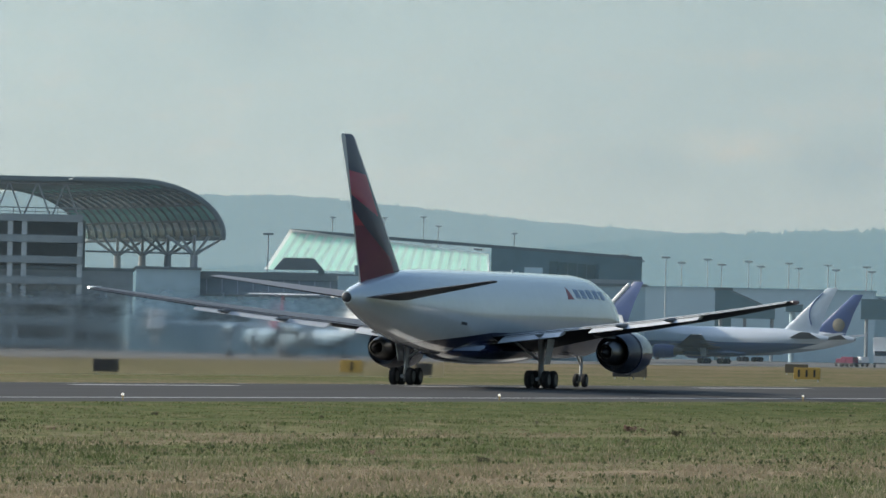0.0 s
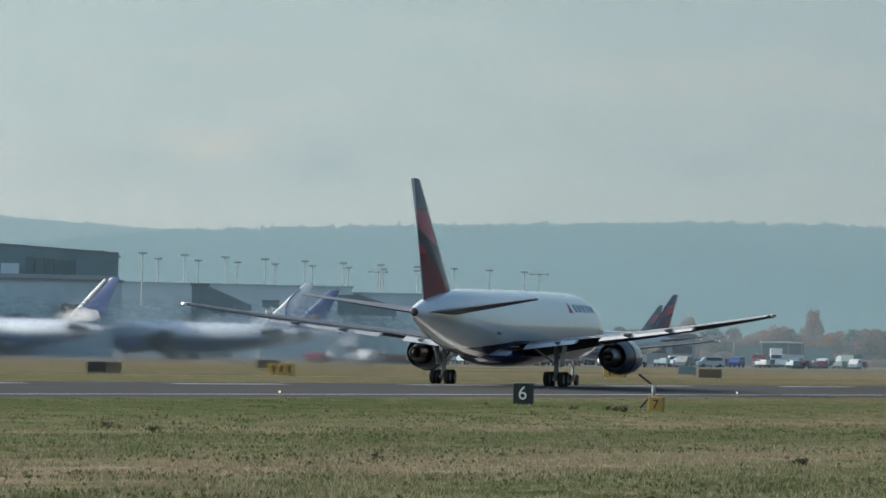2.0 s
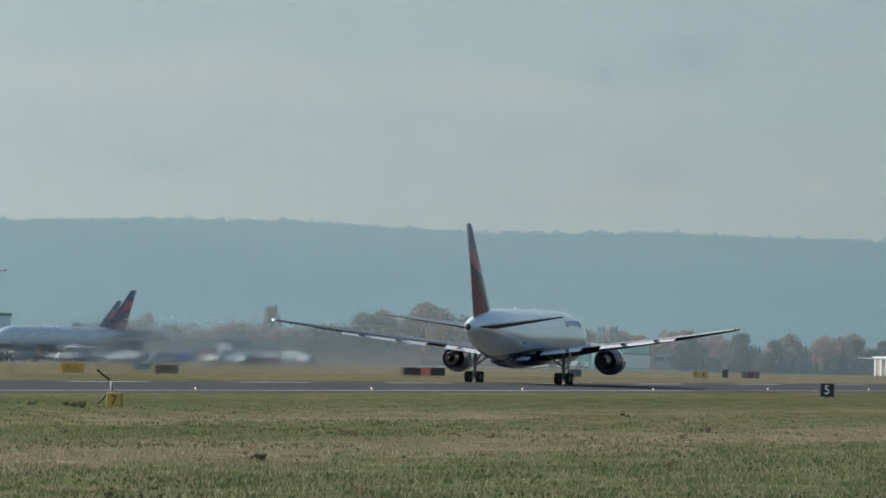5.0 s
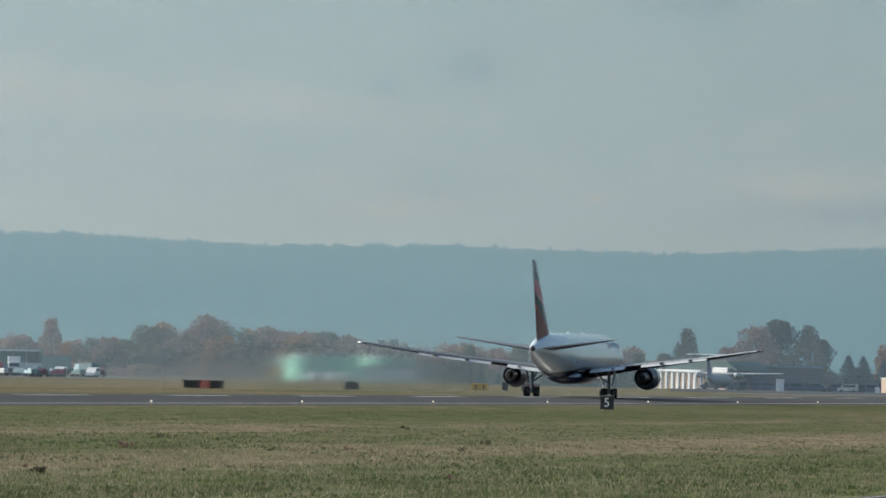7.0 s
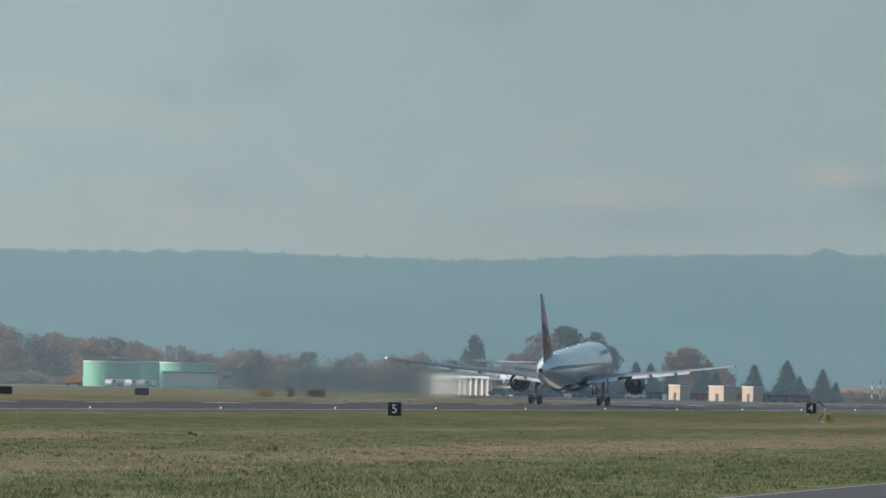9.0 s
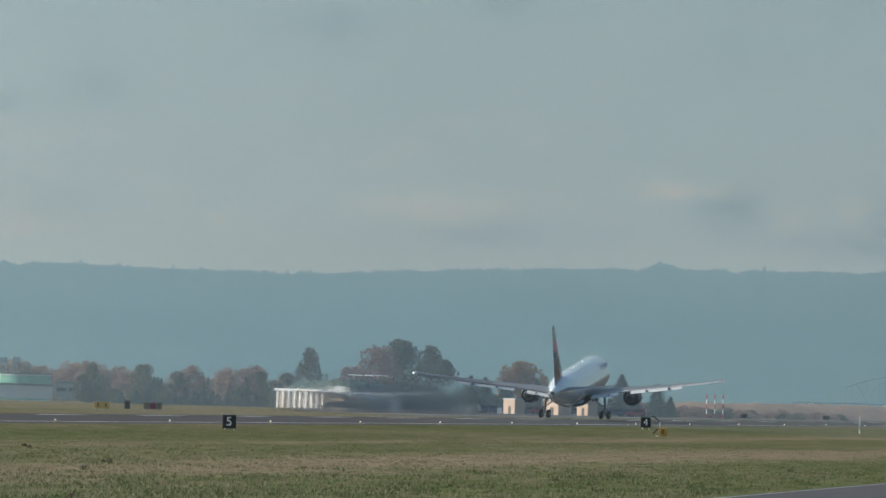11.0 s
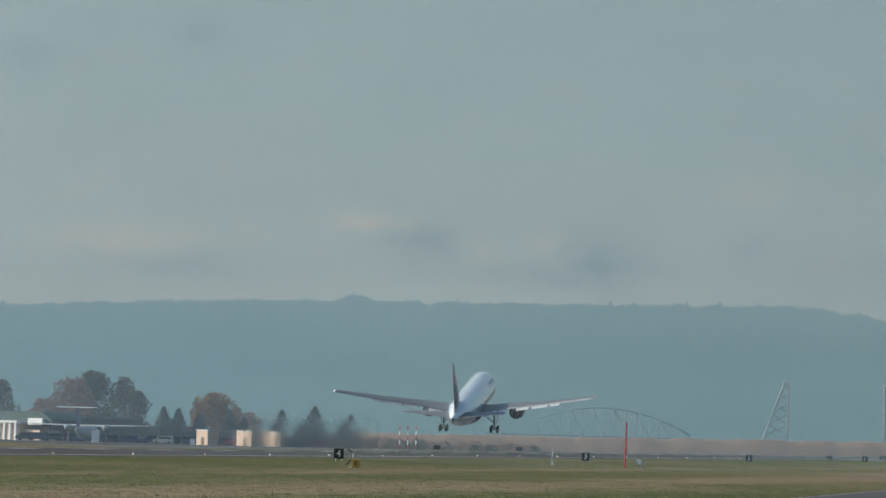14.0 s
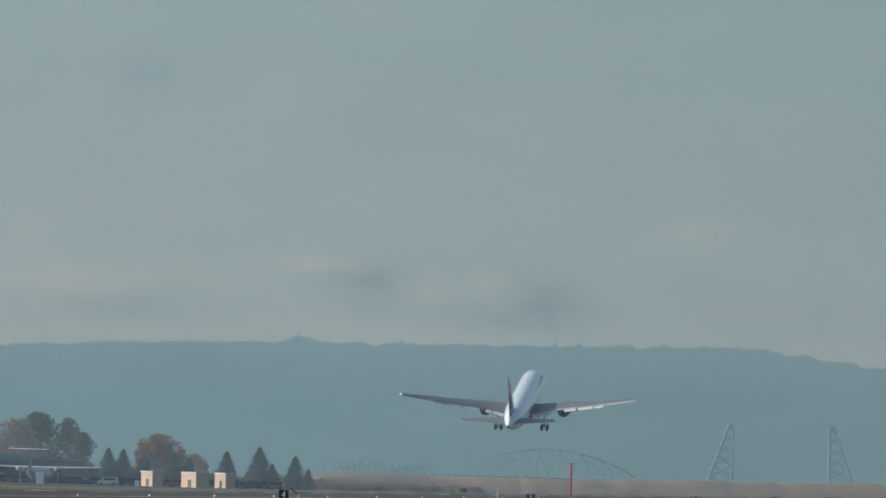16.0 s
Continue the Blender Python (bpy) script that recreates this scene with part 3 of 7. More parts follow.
def hot_air_material(name):
    """Hot exhaust: clear air of uneven density that bends and spreads the light behind it."""
    m = bpy.data.materials.new(name)
    m.use_nodes = True
    n, l, b = nodes_of(m)
    n.remove(b)
    r, clear, smoke, a, c = (n.new("ShaderNode" + k) for k in ("BsdfRefraction", "BsdfTransparent", "BsdfDiffuse", "MixShader", "MixShader"))
    r.inputs["IOR"].default_value, r.inputs["Roughness"].default_value = 1.0008, 0.5
    smoke.inputs["Color"].default_value = (0.45, 0.48, 0.52, 1)
    co = n.new("ShaderNodeTexCoord")
    sep = n.new("ShaderNodeSeparateXYZ")
    l.new(co.outputs["Object"], sep.inputs[0])
    mp = n.new("ShaderNodeMapping")
    mp.inputs["Scale"].default_value = (0.05, 0.0, 0.35)
    l.new(co.outputs["Object"], mp.inputs["Vector"])
    t = n.new("ShaderNodeTexNoise")
    t.inputs["Detail"].default_value = 4.0
    l.new(mp.outputs["Vector"], t.inputs["Vector"])
    top = n.new("ShaderNodeMapRange")
    top.interpolation_type = "SMOOTHSTEP"
    top.inputs["From Min"].default_value, top.inputs["From Max"].default_value = 5.2, 1.4
    top.inputs["To Min"].default_value, top.inputs["To Max"].default_value = 0.0, 1.0
    l.new(math_node(n, l, "ADD", sep.outputs["Z"], math_node(n, l, "MULTIPLY", t.outputs["Fac"], -3.0)), top.inputs["Value"])
    front = n.new("ShaderNodeMapRange")
    front.inputs["From Min"].default_value, front.inputs["From Max"].default_value = 74.0, 44.0
    l.new(sep.outputs["X"], front.inputs["Value"])
    back = n.new("ShaderNodeMapRange")
    back.inputs["From Min"].default_value, back.inputs["From Max"].default_value = -115.0, -30.0
    l.new(sep.outputs["X"], back.inputs["Value"])
    dens = math_node(n, l, "MULTIPLY", math_node(n, l, "MULTIPLY", top.outputs["Result"], front.outputs["Result"]), back.outputs["Result"])
    l.new(math_node(n, l, "MULTIPLY", dens, math_node(n, l, "MULTIPLY", t.outputs["Fac"], 0.03)), a.inputs[0])
    l.new(r.outputs[0], a.inputs[1])
    l.new(smoke.outputs[0], a.inputs[2])
    l.new(math_node(n, l, "MINIMUM", math_node(n, l, "MULTIPLY", dens, 1.2), 1.0), c.inputs[0])
    l.new(clear.outputs[0], c.inputs[1])
    l.new(a.outputs[0], c.inputs[2])
    l.new(c.outputs[0], n["Material Output"].inputs["Surface"])
    return m


HOT_AIR = hot_air_material("hot_exhaust_air")


# ---- mesh helpers ----
def mesh_from(name, bm, material, smooth=None):
    me = bpy.data.meshes.new(name)
    bmesh.ops.recalc_face_normals(bm, faces=bm.faces)
    if smooth is not None:
        for f in bm.faces:
            f.smooth = True
        for e in bm.edges:
            if len(e.link_faces) == 2 and e.calc_face_angle(0) > radians(smooth):
                e.smooth = False
    bm.to_mesh(me)
    bm.free()
    me.materials.append(material)
    return me


def part(name, bm, material, parent, label="", smooth=35):
    ob = new(name, mesh_from(name, bm, material, smooth))
    ob.parent = parent
    if label:
        tagged(ob, label)
    return ob


def thing(name, m, label, category, group="", kind=""):
    ob = new(name)
    ob.matrix_world = m
    return tagged(ob, label, category, group, kind)


def at(bearing, distance, z=0.0, turn=0.0):
    """A pose at a bearing from the runway's direction, as seen from the eye."""
    return pose(distance * math.cos(radians(bearing)), distance * math.sin(radians(bearing)), z, 0, 0, turn)


def box(bm, lo, hi, bevel=0.0):
    lo, hi = Vector(lo), Vector(hi)
    r = bmesh.ops.create_cube(bm, size=1.0)
    size, mid = hi - lo, (hi + lo) / 2
    for v in r["verts"]:
        v.co = Vector((v.co.x * size.x, v.co.y * size.y, v.co.z * size.z)) + mid
    if bevel:
        edges = {e for v in r["verts"] for e in v.link_edges}
        bmesh.ops.bevel(bm, geom=list(edges), offset=bevel, segments=1, affect="EDGES")
    return bm


def boxes(*spans, bevel=0.0):
    bm = bmesh.new()
    for lo, hi in spans:
        box(bm, lo, hi, bevel)
    return bm


def rod(bm, a, b, r0, r1=None, sides=10):
    """A round bar from a to b."""
    a, b = Vector(a), Vector(b)
    d = b - a
    m = Matrix.Translation((a + b) / 2) @ d.to_track_quat("Z", "Y").to_matrix().to_4x4()
    bmesh.ops.create_cone(bm, cap_ends=True, segments=sides, radius1=r0, radius2=r0 if r1 is None else r1, depth=d.length, matrix=m)
    return bm


def rods(*bars, sides=8):
    bm = bmesh.new()
    for a, b, r in bars:
        rod(bm, a, b, r, sides=sides)
    return bm


def loft(rings, bm=None, caps=True, closed=True):
    """Skins rings of points of equal count."""
    bm = bm or bmesh.new()
    made = [[bm.verts.new(p) for p in ring] for ring in rings]
    n = len(made[0])
    for r, s in zip(made, made[1:]):
        for i in range(n if closed else n - 1):
            j = (i + 1) % n
            bm.faces.new((r[i], r[j], s[j], s[i]))
    if caps and closed:
        bm.faces.new(made[0])
        bm.faces.new(made[-1])
    return bm


def spun(profile, sides=28, axis="x", origin=(0, 0, 0), bm=None):
    """Turns (along, radius) pairs round an axis."""
    o = Vector(origin)
    rings = []
    for s, r in profile:
        ring = []
        for k in range(sides):
            a = 2 * math.pi * k / sides
            c, d = r * math.cos(a), r * math.sin(a)
            p = {"x": (s, c, d), "y": (c, s, d), "z": (c, d, s)}[axis]
            ring.append(o + Vector(p))
        rings.append(ring)
    return loft(rings, bm)


def foil(lead, trail, thick, up=(0, 0, 1), points=9):
    """A rounded-nose, sharp-tailed section from its leading to its trailing edge."""
    lead, trail, up = Vector(lead), Vector(trail), Vector(up)
    shape = []
    for k in range(points):
        u = (k / (points - 1)) ** 1.7
        h = 2.97 * math.sqrt(u) - 1.26 * u - 3.52 * u ** 2 + 2.84 * u ** 3 - 1.03 * u ** 4
        shape.append((u, max(h * 0.5, 0.012)))
    top = [lead.lerp(trail, u) + up * h * thick for u, h in shape]
    low = [lead.lerp(trail, u) - up * h * thick * 0.8 for u, h in shape[1:]]
    return top + low[::-1]


def plate(points, depth, bm=None):
    """A flat outline with thickness."""
    bm = bm or bmesh.new()
    d = Vector(depth)
    return loft([[Vector(p) for p in points], [Vector(p) + d for p in points]], bm)


# ---- airliners ----
# Stations of the fuselage: distance behind the nose, height of its middle, half width, half height.
FUSELAGE = ((0.0, 4.00, 0.06, 0.06), (0.5, 4.00, 0.68, 0.66), (1.4, 4.12, 1.18, 1.16), (2.8, 4.38, 1.72, 1.74), (4.6, 4.56, 2.16, 2.28),
            (7.0, 4.68, 2.44, 2.68), (9.5, 4.72, 2.515, 2.80), (20.0, 4.74, 2.515, 2.82), (30.0, 4.74, 2.515, 2.82), (37.0, 4.80, 2.50, 2.74),
            (41.0, 4.98, 2.36, 2.52), (44.5, 5.18, 2.04, 2.20), (47.5, 5.28, 1.64, 1.76), (50.3, 5.44, 1.14, 1.24), (52.6, 5.53, 0.66, 0.74), (53.9, 5.56, 0.34, 0.38))
NOSE_X = 28.6


def wing_mesh(side, tip_z):
    def station(y, lead, trail, z, thick):
        return foil((NOSE_X - lead, side * y, z - 0.040 * (trail - lead)), (NOSE_X - trail, side * y, z), thick)
    rows = [station(1.6, 19.6, 31.2, 3.20, 1.35), station(4.0, 21.3, 31.1, 3.48, 1.15), station(8.2, 24.2, 30.9, 3.98, 0.80)]
    for k in range(1, 5):
        f = k / 4
        rows.append(station(8.2 + 15.5 * f, 24.2 + 10.1 * f, 30.9 + 5.7 * f, 3.98 + (tip_z - 3.98) * (0.8 * f + 0.2 * f * f), 0.80 - 0.56 * f))
    rows.append(station(23.95, 34.9, 36.5, tip_z + 0.02, 0.10))
    return loft(rows)


def flap_mesh(side, y0, y1, drop):
    def edge(y):
        f = max(0.0, (y - 8.2) / 15.7)
        trail = 30.9 + 5.6 * f if y > 8.2 else 31.1
        return NOSE_X - trail, (3.98 + 1.95 * (0.8 * f + 0.2 * f * f) if y > 8.2 else 3.2 + 0.117 * (y - 1.6) * 1.0)
    rows = []
    for y in (y0, (y0 + y1) / 2, y1):
        x, z = edge(y)
        c = 1.55 - 0.03 * y
        rows.append(foil((x + 0.35, side * y, z - 0.12), (x - c * 0.95, side * y, z - 0.14 - c * drop), 0.24, points=6))
    return loft(rows)


def wheel(parent, x, y, radius=0.58, width=0.42):
    tyre = part("wheel", spun(((-width / 2, radius * 0.62), (-width / 2, radius * 0.86), (-width * 0.32, radius), (width * 0.32, radius), (width / 2, radius * 0.86), (width / 2, radius * 0.62)), 22, "y", (x, y, radius)), TYRE, parent, "black rubber tyre")
    hub = spun(((-width / 2 - 0.015, radius * 0.30), (-width / 2 - 0.02, radius * 0.60), (width / 2 + 0.02, radius * 0.60), (width / 2 + 0.015, radius * 0.30)), 14, "y", (x, y, radius))
    part("rim", hub, DARK_METAL, tyre, "dark metal rim")
    return tyre


def airliner(name, label, m, hull, fin_paint, engine_paint, size=1.0, tip_z=5.93, flaps=False, group="", marks=None):
    """A twin-engined airliner on its wheels; its origin is on the ground under the main gear."""
    a = thing(name, m, label, "airplane", group)
    rings = []
    for s, zc, hw, hh in FUSELAGE:
        rings.append([(NOSE_X - s, hw * math.cos(2 * math.pi * k / 36), zc + hh * math.sin(2 * math.pi * k / 36)) for k in range(36)])
    part("fuselage", loft(rings), hull, a)
    part("tail_exhaust", spun(((-25.42, 0.22), (-25.36, 0.31), (-25.0, 0.36)), 18, "x", (0, 0, 5.56)), DARK_METAL, a, "dark exhaust ring of the tail cone")
    belly = [[(x, hw * math.cos(t), 2.35 + hh * math.sin(t)) for t in (2 * math.pi * k / 20 for k in range(20))]
             for x, hw, hh in ((11.5, 0.4, 0.2), (9.0, 1.7, 0.62), (5.0, 2.35, 0.86), (0.0, 2.45, 0.92), (-4.0, 2.2, 0.80), (-7.5, 1.3, 0.5), (-9.0, 0.3, 0.15))]
    part("belly_fairing", loft(belly), hull, a)
    windscreen = bmesh.new()
    for k in range(-2, 3):
        t = radians(90 + 19 * k)
        box(windscreen, (25.55 - 0.16 * abs(k), 1.62 * math.cos(t) - 0.24, 5.42 - 0.05 * abs(k)), (26.15 - 0.16 * abs(k), 1.62 * math.cos(t) + 0.24, 5.62 - 0.05 * abs(k)))
    part("windscreen", windscreen, GLASS_DARK, a, "dark cockpit windows")
    # tail
    fin = loft([foil((NOSE_X - lead, 0, z), (NOSE_X - trail, 0, z), t, (0, 1, 0)) for lead, trail, z, t in ((41.0, 51.6, 6.5, 0.55), (44.1, 51.9, 7.45, 0.8), (48.7, 53.5, 11.6, 0.55), (53.2, 55.6, 15.65, 0.27), (53.6, 55.55, 15.8, 0.10))])
    fin = part("fin", fin, fin_paint, a)
    for side in (1, -1):
        stab = loft([foil((NOSE_X - lead, side * y, z - 0.012 * (trail - lead)), (NOSE_X - trail, side * y, z - 0.04), t) for y, lead, trail, z, t in ((0.6, 45.2, 52.2, 5.62, 0.62), (1.8, 46.1, 52.2, 5.76, 0.55), (9.1, 51.5, 53.7, 6.75, 0.20), (9.31, 52.0, 53.7, 6.77, 0.06))])
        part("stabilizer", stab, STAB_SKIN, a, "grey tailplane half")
        wing = part("wing", wing_mesh(side, tip_z), WING_SKIN, a, "grey swept wing with shade painted on its underside")
        # dark strip added for the shaded gap between wing and flap
        rim = []
        for y, back, z in ((3.0, 31.15, 3.36), (8.2, 30.9, 3.98), *((8.2 + 15.5 * f, 30.9 + 5.7 * f, 3.98 + (tip_z - 3.98) * (0.8 * f + 0.2 * f * f)) for f in (0.25, 0.5, 0.75, 0.99))):
            x, z = NOSE_X - back, z - 0.02
            rim.append([(x + 0.06, side * y, z + 0.02), (x - 0.05, side * y, z + 0.01), (x - 0.05, side * y, z - 0.13), (x + 0.06, side * y, z - 0.13)])
        part("trailing_shade", loft(rim), EDGE_SHADE, wing, "dark strip standing for shade at the trailing edge")
        # lit right edge and shaded left edge put in as pale and dark grey
        sheet_rows = [[(ring[0][0] + 0.30, ring[0][1], ring[0][2] + 0.06), (ring[1][0] - 0.22, ring[1][1], ring[1][2] - 0.07), (ring[1][0] - 0.20, ring[1][1], ring[1][2] - 0.10), (ring[0][0] + 0.30, ring[0][1], ring[0][2] - 0.02)] for ring in rim]
        part("aileron", loft(sheet_rows), FLAP_GREY if side < 0 else WING_GREY, wing, "grey drooped edge of the wing")
        part("tip_cap", loft([foil((NOSE_X - 34.4, side * 23.72, tip_z - 0.08), (NOSE_X - 36.65, side * 23.72, tip_z), 0.32), foil((NOSE_X - 35.2, side * 24.02, tip_z), (NOSE_X - 36.7, side * 24.02, tip_z + 0.03), 0.14)]), WHITE if side > 0 else DARK_RED, wing, "painted wingtip cap")
        light = part("tip_light", spun(((-0.12, 0.02), (-0.06, 0.085 if side > 0 else 0.05), (0.06, 0.085 if side > 0 else 0.05), (0.12, 0.02)), 10, "x", (NOSE_X - 36.55, side * 23.93, tip_z)), TIP_GLOW if side > 0 else LAMP_GLOW, wing, "lit white wingtip lamp")
        if flaps:
            part("flap", flap_mesh(side, 2.9, 7.0, 0.24), FLAP_GREY, wing, "drooped pale grey inboard flap")
            part("flap", flap_mesh(side, 9.0, 17.2, 0.22), FLAP_GREY, wing, "drooped pale grey outboard flap")
        for y, x in ((5.6, -2.3), (11.6, -4.2), (15.2, -5.2)):
            z = 3.2 + 0.118 * y
            part("flap_fairing", spun(((2.0, 0.03), (1.2, 0.14), (0.0, 0.17), (-1.2, 0.12), (-2.1, 0.02)), 10, "x", (x, side * y, z - 0.42)), WING_GREY, wing, "canoe-shaped flap fairing")
        # engine
        e = part("engine", spun(((9.55, 1.02), (9.75, 1.13), (9.72, 1.22), (9.2, 1.34), (8.0, 1.42), (7.0, 1.41), (6.98, 1.32), (7.4, 1.30)), 32, "x", (0, side * 7.92, 2.42)), engine_paint, a, "rounded engine nacelle")
        part("reverser_sleeve", spun(((7.1, 1.34), (6.86, 1.35), (6.2, 1.33), (5.4, 1.23), (4.9, 1.13), (4.92, 1.09), (5.6, 1.13)), 32, "x", (0, side * 7.92, 2.42)), SLEEVE if flaps else engine_paint, e, "sleeve of the engine's rear nacelle")
        part("intake_lip", spun(((9.50, 1.08), (9.80, 1.13), (9.84, 1.18), (9.74, 1.245), (9.4, 1.315)), 32, "x", (0, side * 7.92, 2.42)), METAL, e, "polished metal intake lip")
        part("fan_duct", spun(((8.6, 1.04), (8.4, 1.08), (5.8, 1.10), (5.75, 0.3)), 28, "x", (0, side * 7.92, 2.42)), DARK_METAL, e, "dark fan duct")
        part("core_cowl", spun(((6.4, 0.80), (5.2, 0.86), (4.0, 0.66), (3.35, 0.52), (3.33, 0.44), (3.8, 0.44)), 26, "x", (0, side * 7.92, 2.42)), HOT_METAL, e, "heat-stained metal core cowl")
        part("exhaust_cone", spun(((4.1, 0.36), (3.5, 0.34), (2.75, 0.06)), 20, "x", (0, side * 7.92, 2.42)), DARK_METAL, e, "dark exhaust cone")
        part("pylon", loft([foil((9.2, side * 7.92, 3.3), (1.2, side * 7.92, 3.35), 0.42, (0, 1, 0)), foil((5.2, side * 7.92, 4.05), (-0.6, side * 7.92, 3.9), 0.42, (0, 1, 0))]), WING_GREY, e, "grey engine pylon")
        # main gear
        g = part("main_gear", rods(((0, side * 4.65, 0.62), (0.1, side * 4.55, 3.4), 0.19), ((0, side * 4.65, 1.7), (0.1, side * 2.6, 3.1), 0.09), ((0, side * 4.65, 1.9), (2.2, side * 4.2, 3.3), 0.09), ((-0.82, side * 4.65, 0.58), (0.82, side * 4.65, 0.58), 0.13)), GEAR_GREY, a, "grey landing gear leg")
        part("gear_door", plate([(-0.55, side * 5.0, 1.55), (0.6, side * 5.0, 1.55), (0.75, side * 5.25, 3.2), (-0.6, side * 5.25, 3.2)], (0, side * 0.05, 0)), WHITE, g, "white gear door")
        for x in (-0.72, 0.72):
            for dy in (-0.57, 0.57):
                wheel(g, x, side * 4.65 + dy)
    g = part("nose_gear", rods(((22.76, 0, 0.46), (22.9, 0, 2.6), 0.12), ((22.8, 0, 1.4), (21.4, 0, 2.5), 0.06), ((22.76, -0.36, 0.46), (22.76, 0.36, 0.46), 0.07)), GEAR_GREY, a, "grey nose gear leg")
    for dy in (-0.3, 0.3):
        wheel(g, 22.76, dy, 0.46, 0.28)
    if marks:
        marks(a, fin)
    a.scale = (size, size, size)
    return a


def on_hull(x, angle, lift=0.012):
    """A point on the fuselage, by its angle above the horizontal."""
    back = [row[0] for row in FUSELAGE]
    mid, wide, tall = (float(np.interp(NOSE_X - x, back, [row[k] for row in FUSELAGE])) for k in (1, 2, 3))
    return Vector((x, -(wide + lift) * math.cos(angle), mid + (tall + lift) * math.sin(angle)))


def hull_patch(x0, x1, a0, a1, bm=None):
    bm = bm or bmesh.new()
    for k in range(3):
        u, v = a0 + (a1 - a0) * k / 3, a0 + (a1 - a0) * (k + 1) / 3
        quad = [on_hull(x0, u), on_hull(x1, u), on_hull(x1, v), on_hull(x0, v)]
        loft([quad, [p + Vector((0, 0.05, 0)) for p in quad]], bm)
    return bm


def takeoff_marks(a, fin):
    """Plain coloured shapes where the hull and the tail carry their marks."""
    for k in range(5):
        x = 14.6 + 1.36 * k
        part("mark_block", hull_patch(x, x + 0.92, radians(26), radians(40)), MARK_BLUE, a, "blue block of the hull mark")
    tri = bmesh.new()
    for k in range(8):
        u, v = k / 8, (k + 0.999) / 8
        quad = [on_hull(13.3 + (2 * i - 1) * 0.62 * (1 - w), radians(24 + 19 * w)) for i, w in ((0, u), (1, u), (1, v), (0, v))]
        loft([quad, [p + Vector((0, 0.05, 0)) for p in quad]], tri)
    part("mark_triangle", tri, RED, a, "red triangle of the hull mark")
    part("vent", hull_patch(-9.6, -8.6, radians(-18), radians(-14)), DARK_METAL, a, "small dark outflow vent")
    part("antenna", plate([(8.0, -0.03, 7.3), (7.3, -0.03, 7.3), (7.4, -0.03, 7.72), (7.7, -0.03, 7.72)], (0, 0.06, 0)), WHITE, a, "small blade antenna")
    part("antenna", plate([(-2.0, -0.03, 7.3), (-2.7, -0.03, 7.3), (-2.6, -0.03, 7.65), (-2.3, -0.03, 7.65)], (0, 0.06, 0)), WHITE, a, "small blade antenna")


# ---- ground ----
def ground_z(x, y):
    def smooth(v, a, b):
        u = min(1.0, max(0.0, (v - a) / (b - a)))
        return u * u * (3 - 2 * u)
    z = -0.92 + 0.42 * smooth(y, 125, 152) + 0.22 * smooth(y, 150, 166)
    z += 0.05 * math.sin(x * 0.013 + 1.0) * math.sin(y * 0.045) * (1 - smooth(y, 120, 150))
    z -= 0.35 * smooth(y, 164, 172) * (1 - smooth(y, 218, 227))
    z += 0.08 * smooth(y, 227, 250)
    z -= 1.6 * smooth(x, 1500, 3000) * smooth(y, 205, 300)
    return z


def runway_z(y):
    return -0.012 * abs(y - RUNWAY_Y) - 0.0005 * max(0.0, abs(y - RUNWAY_Y) - 22.9) ** 2


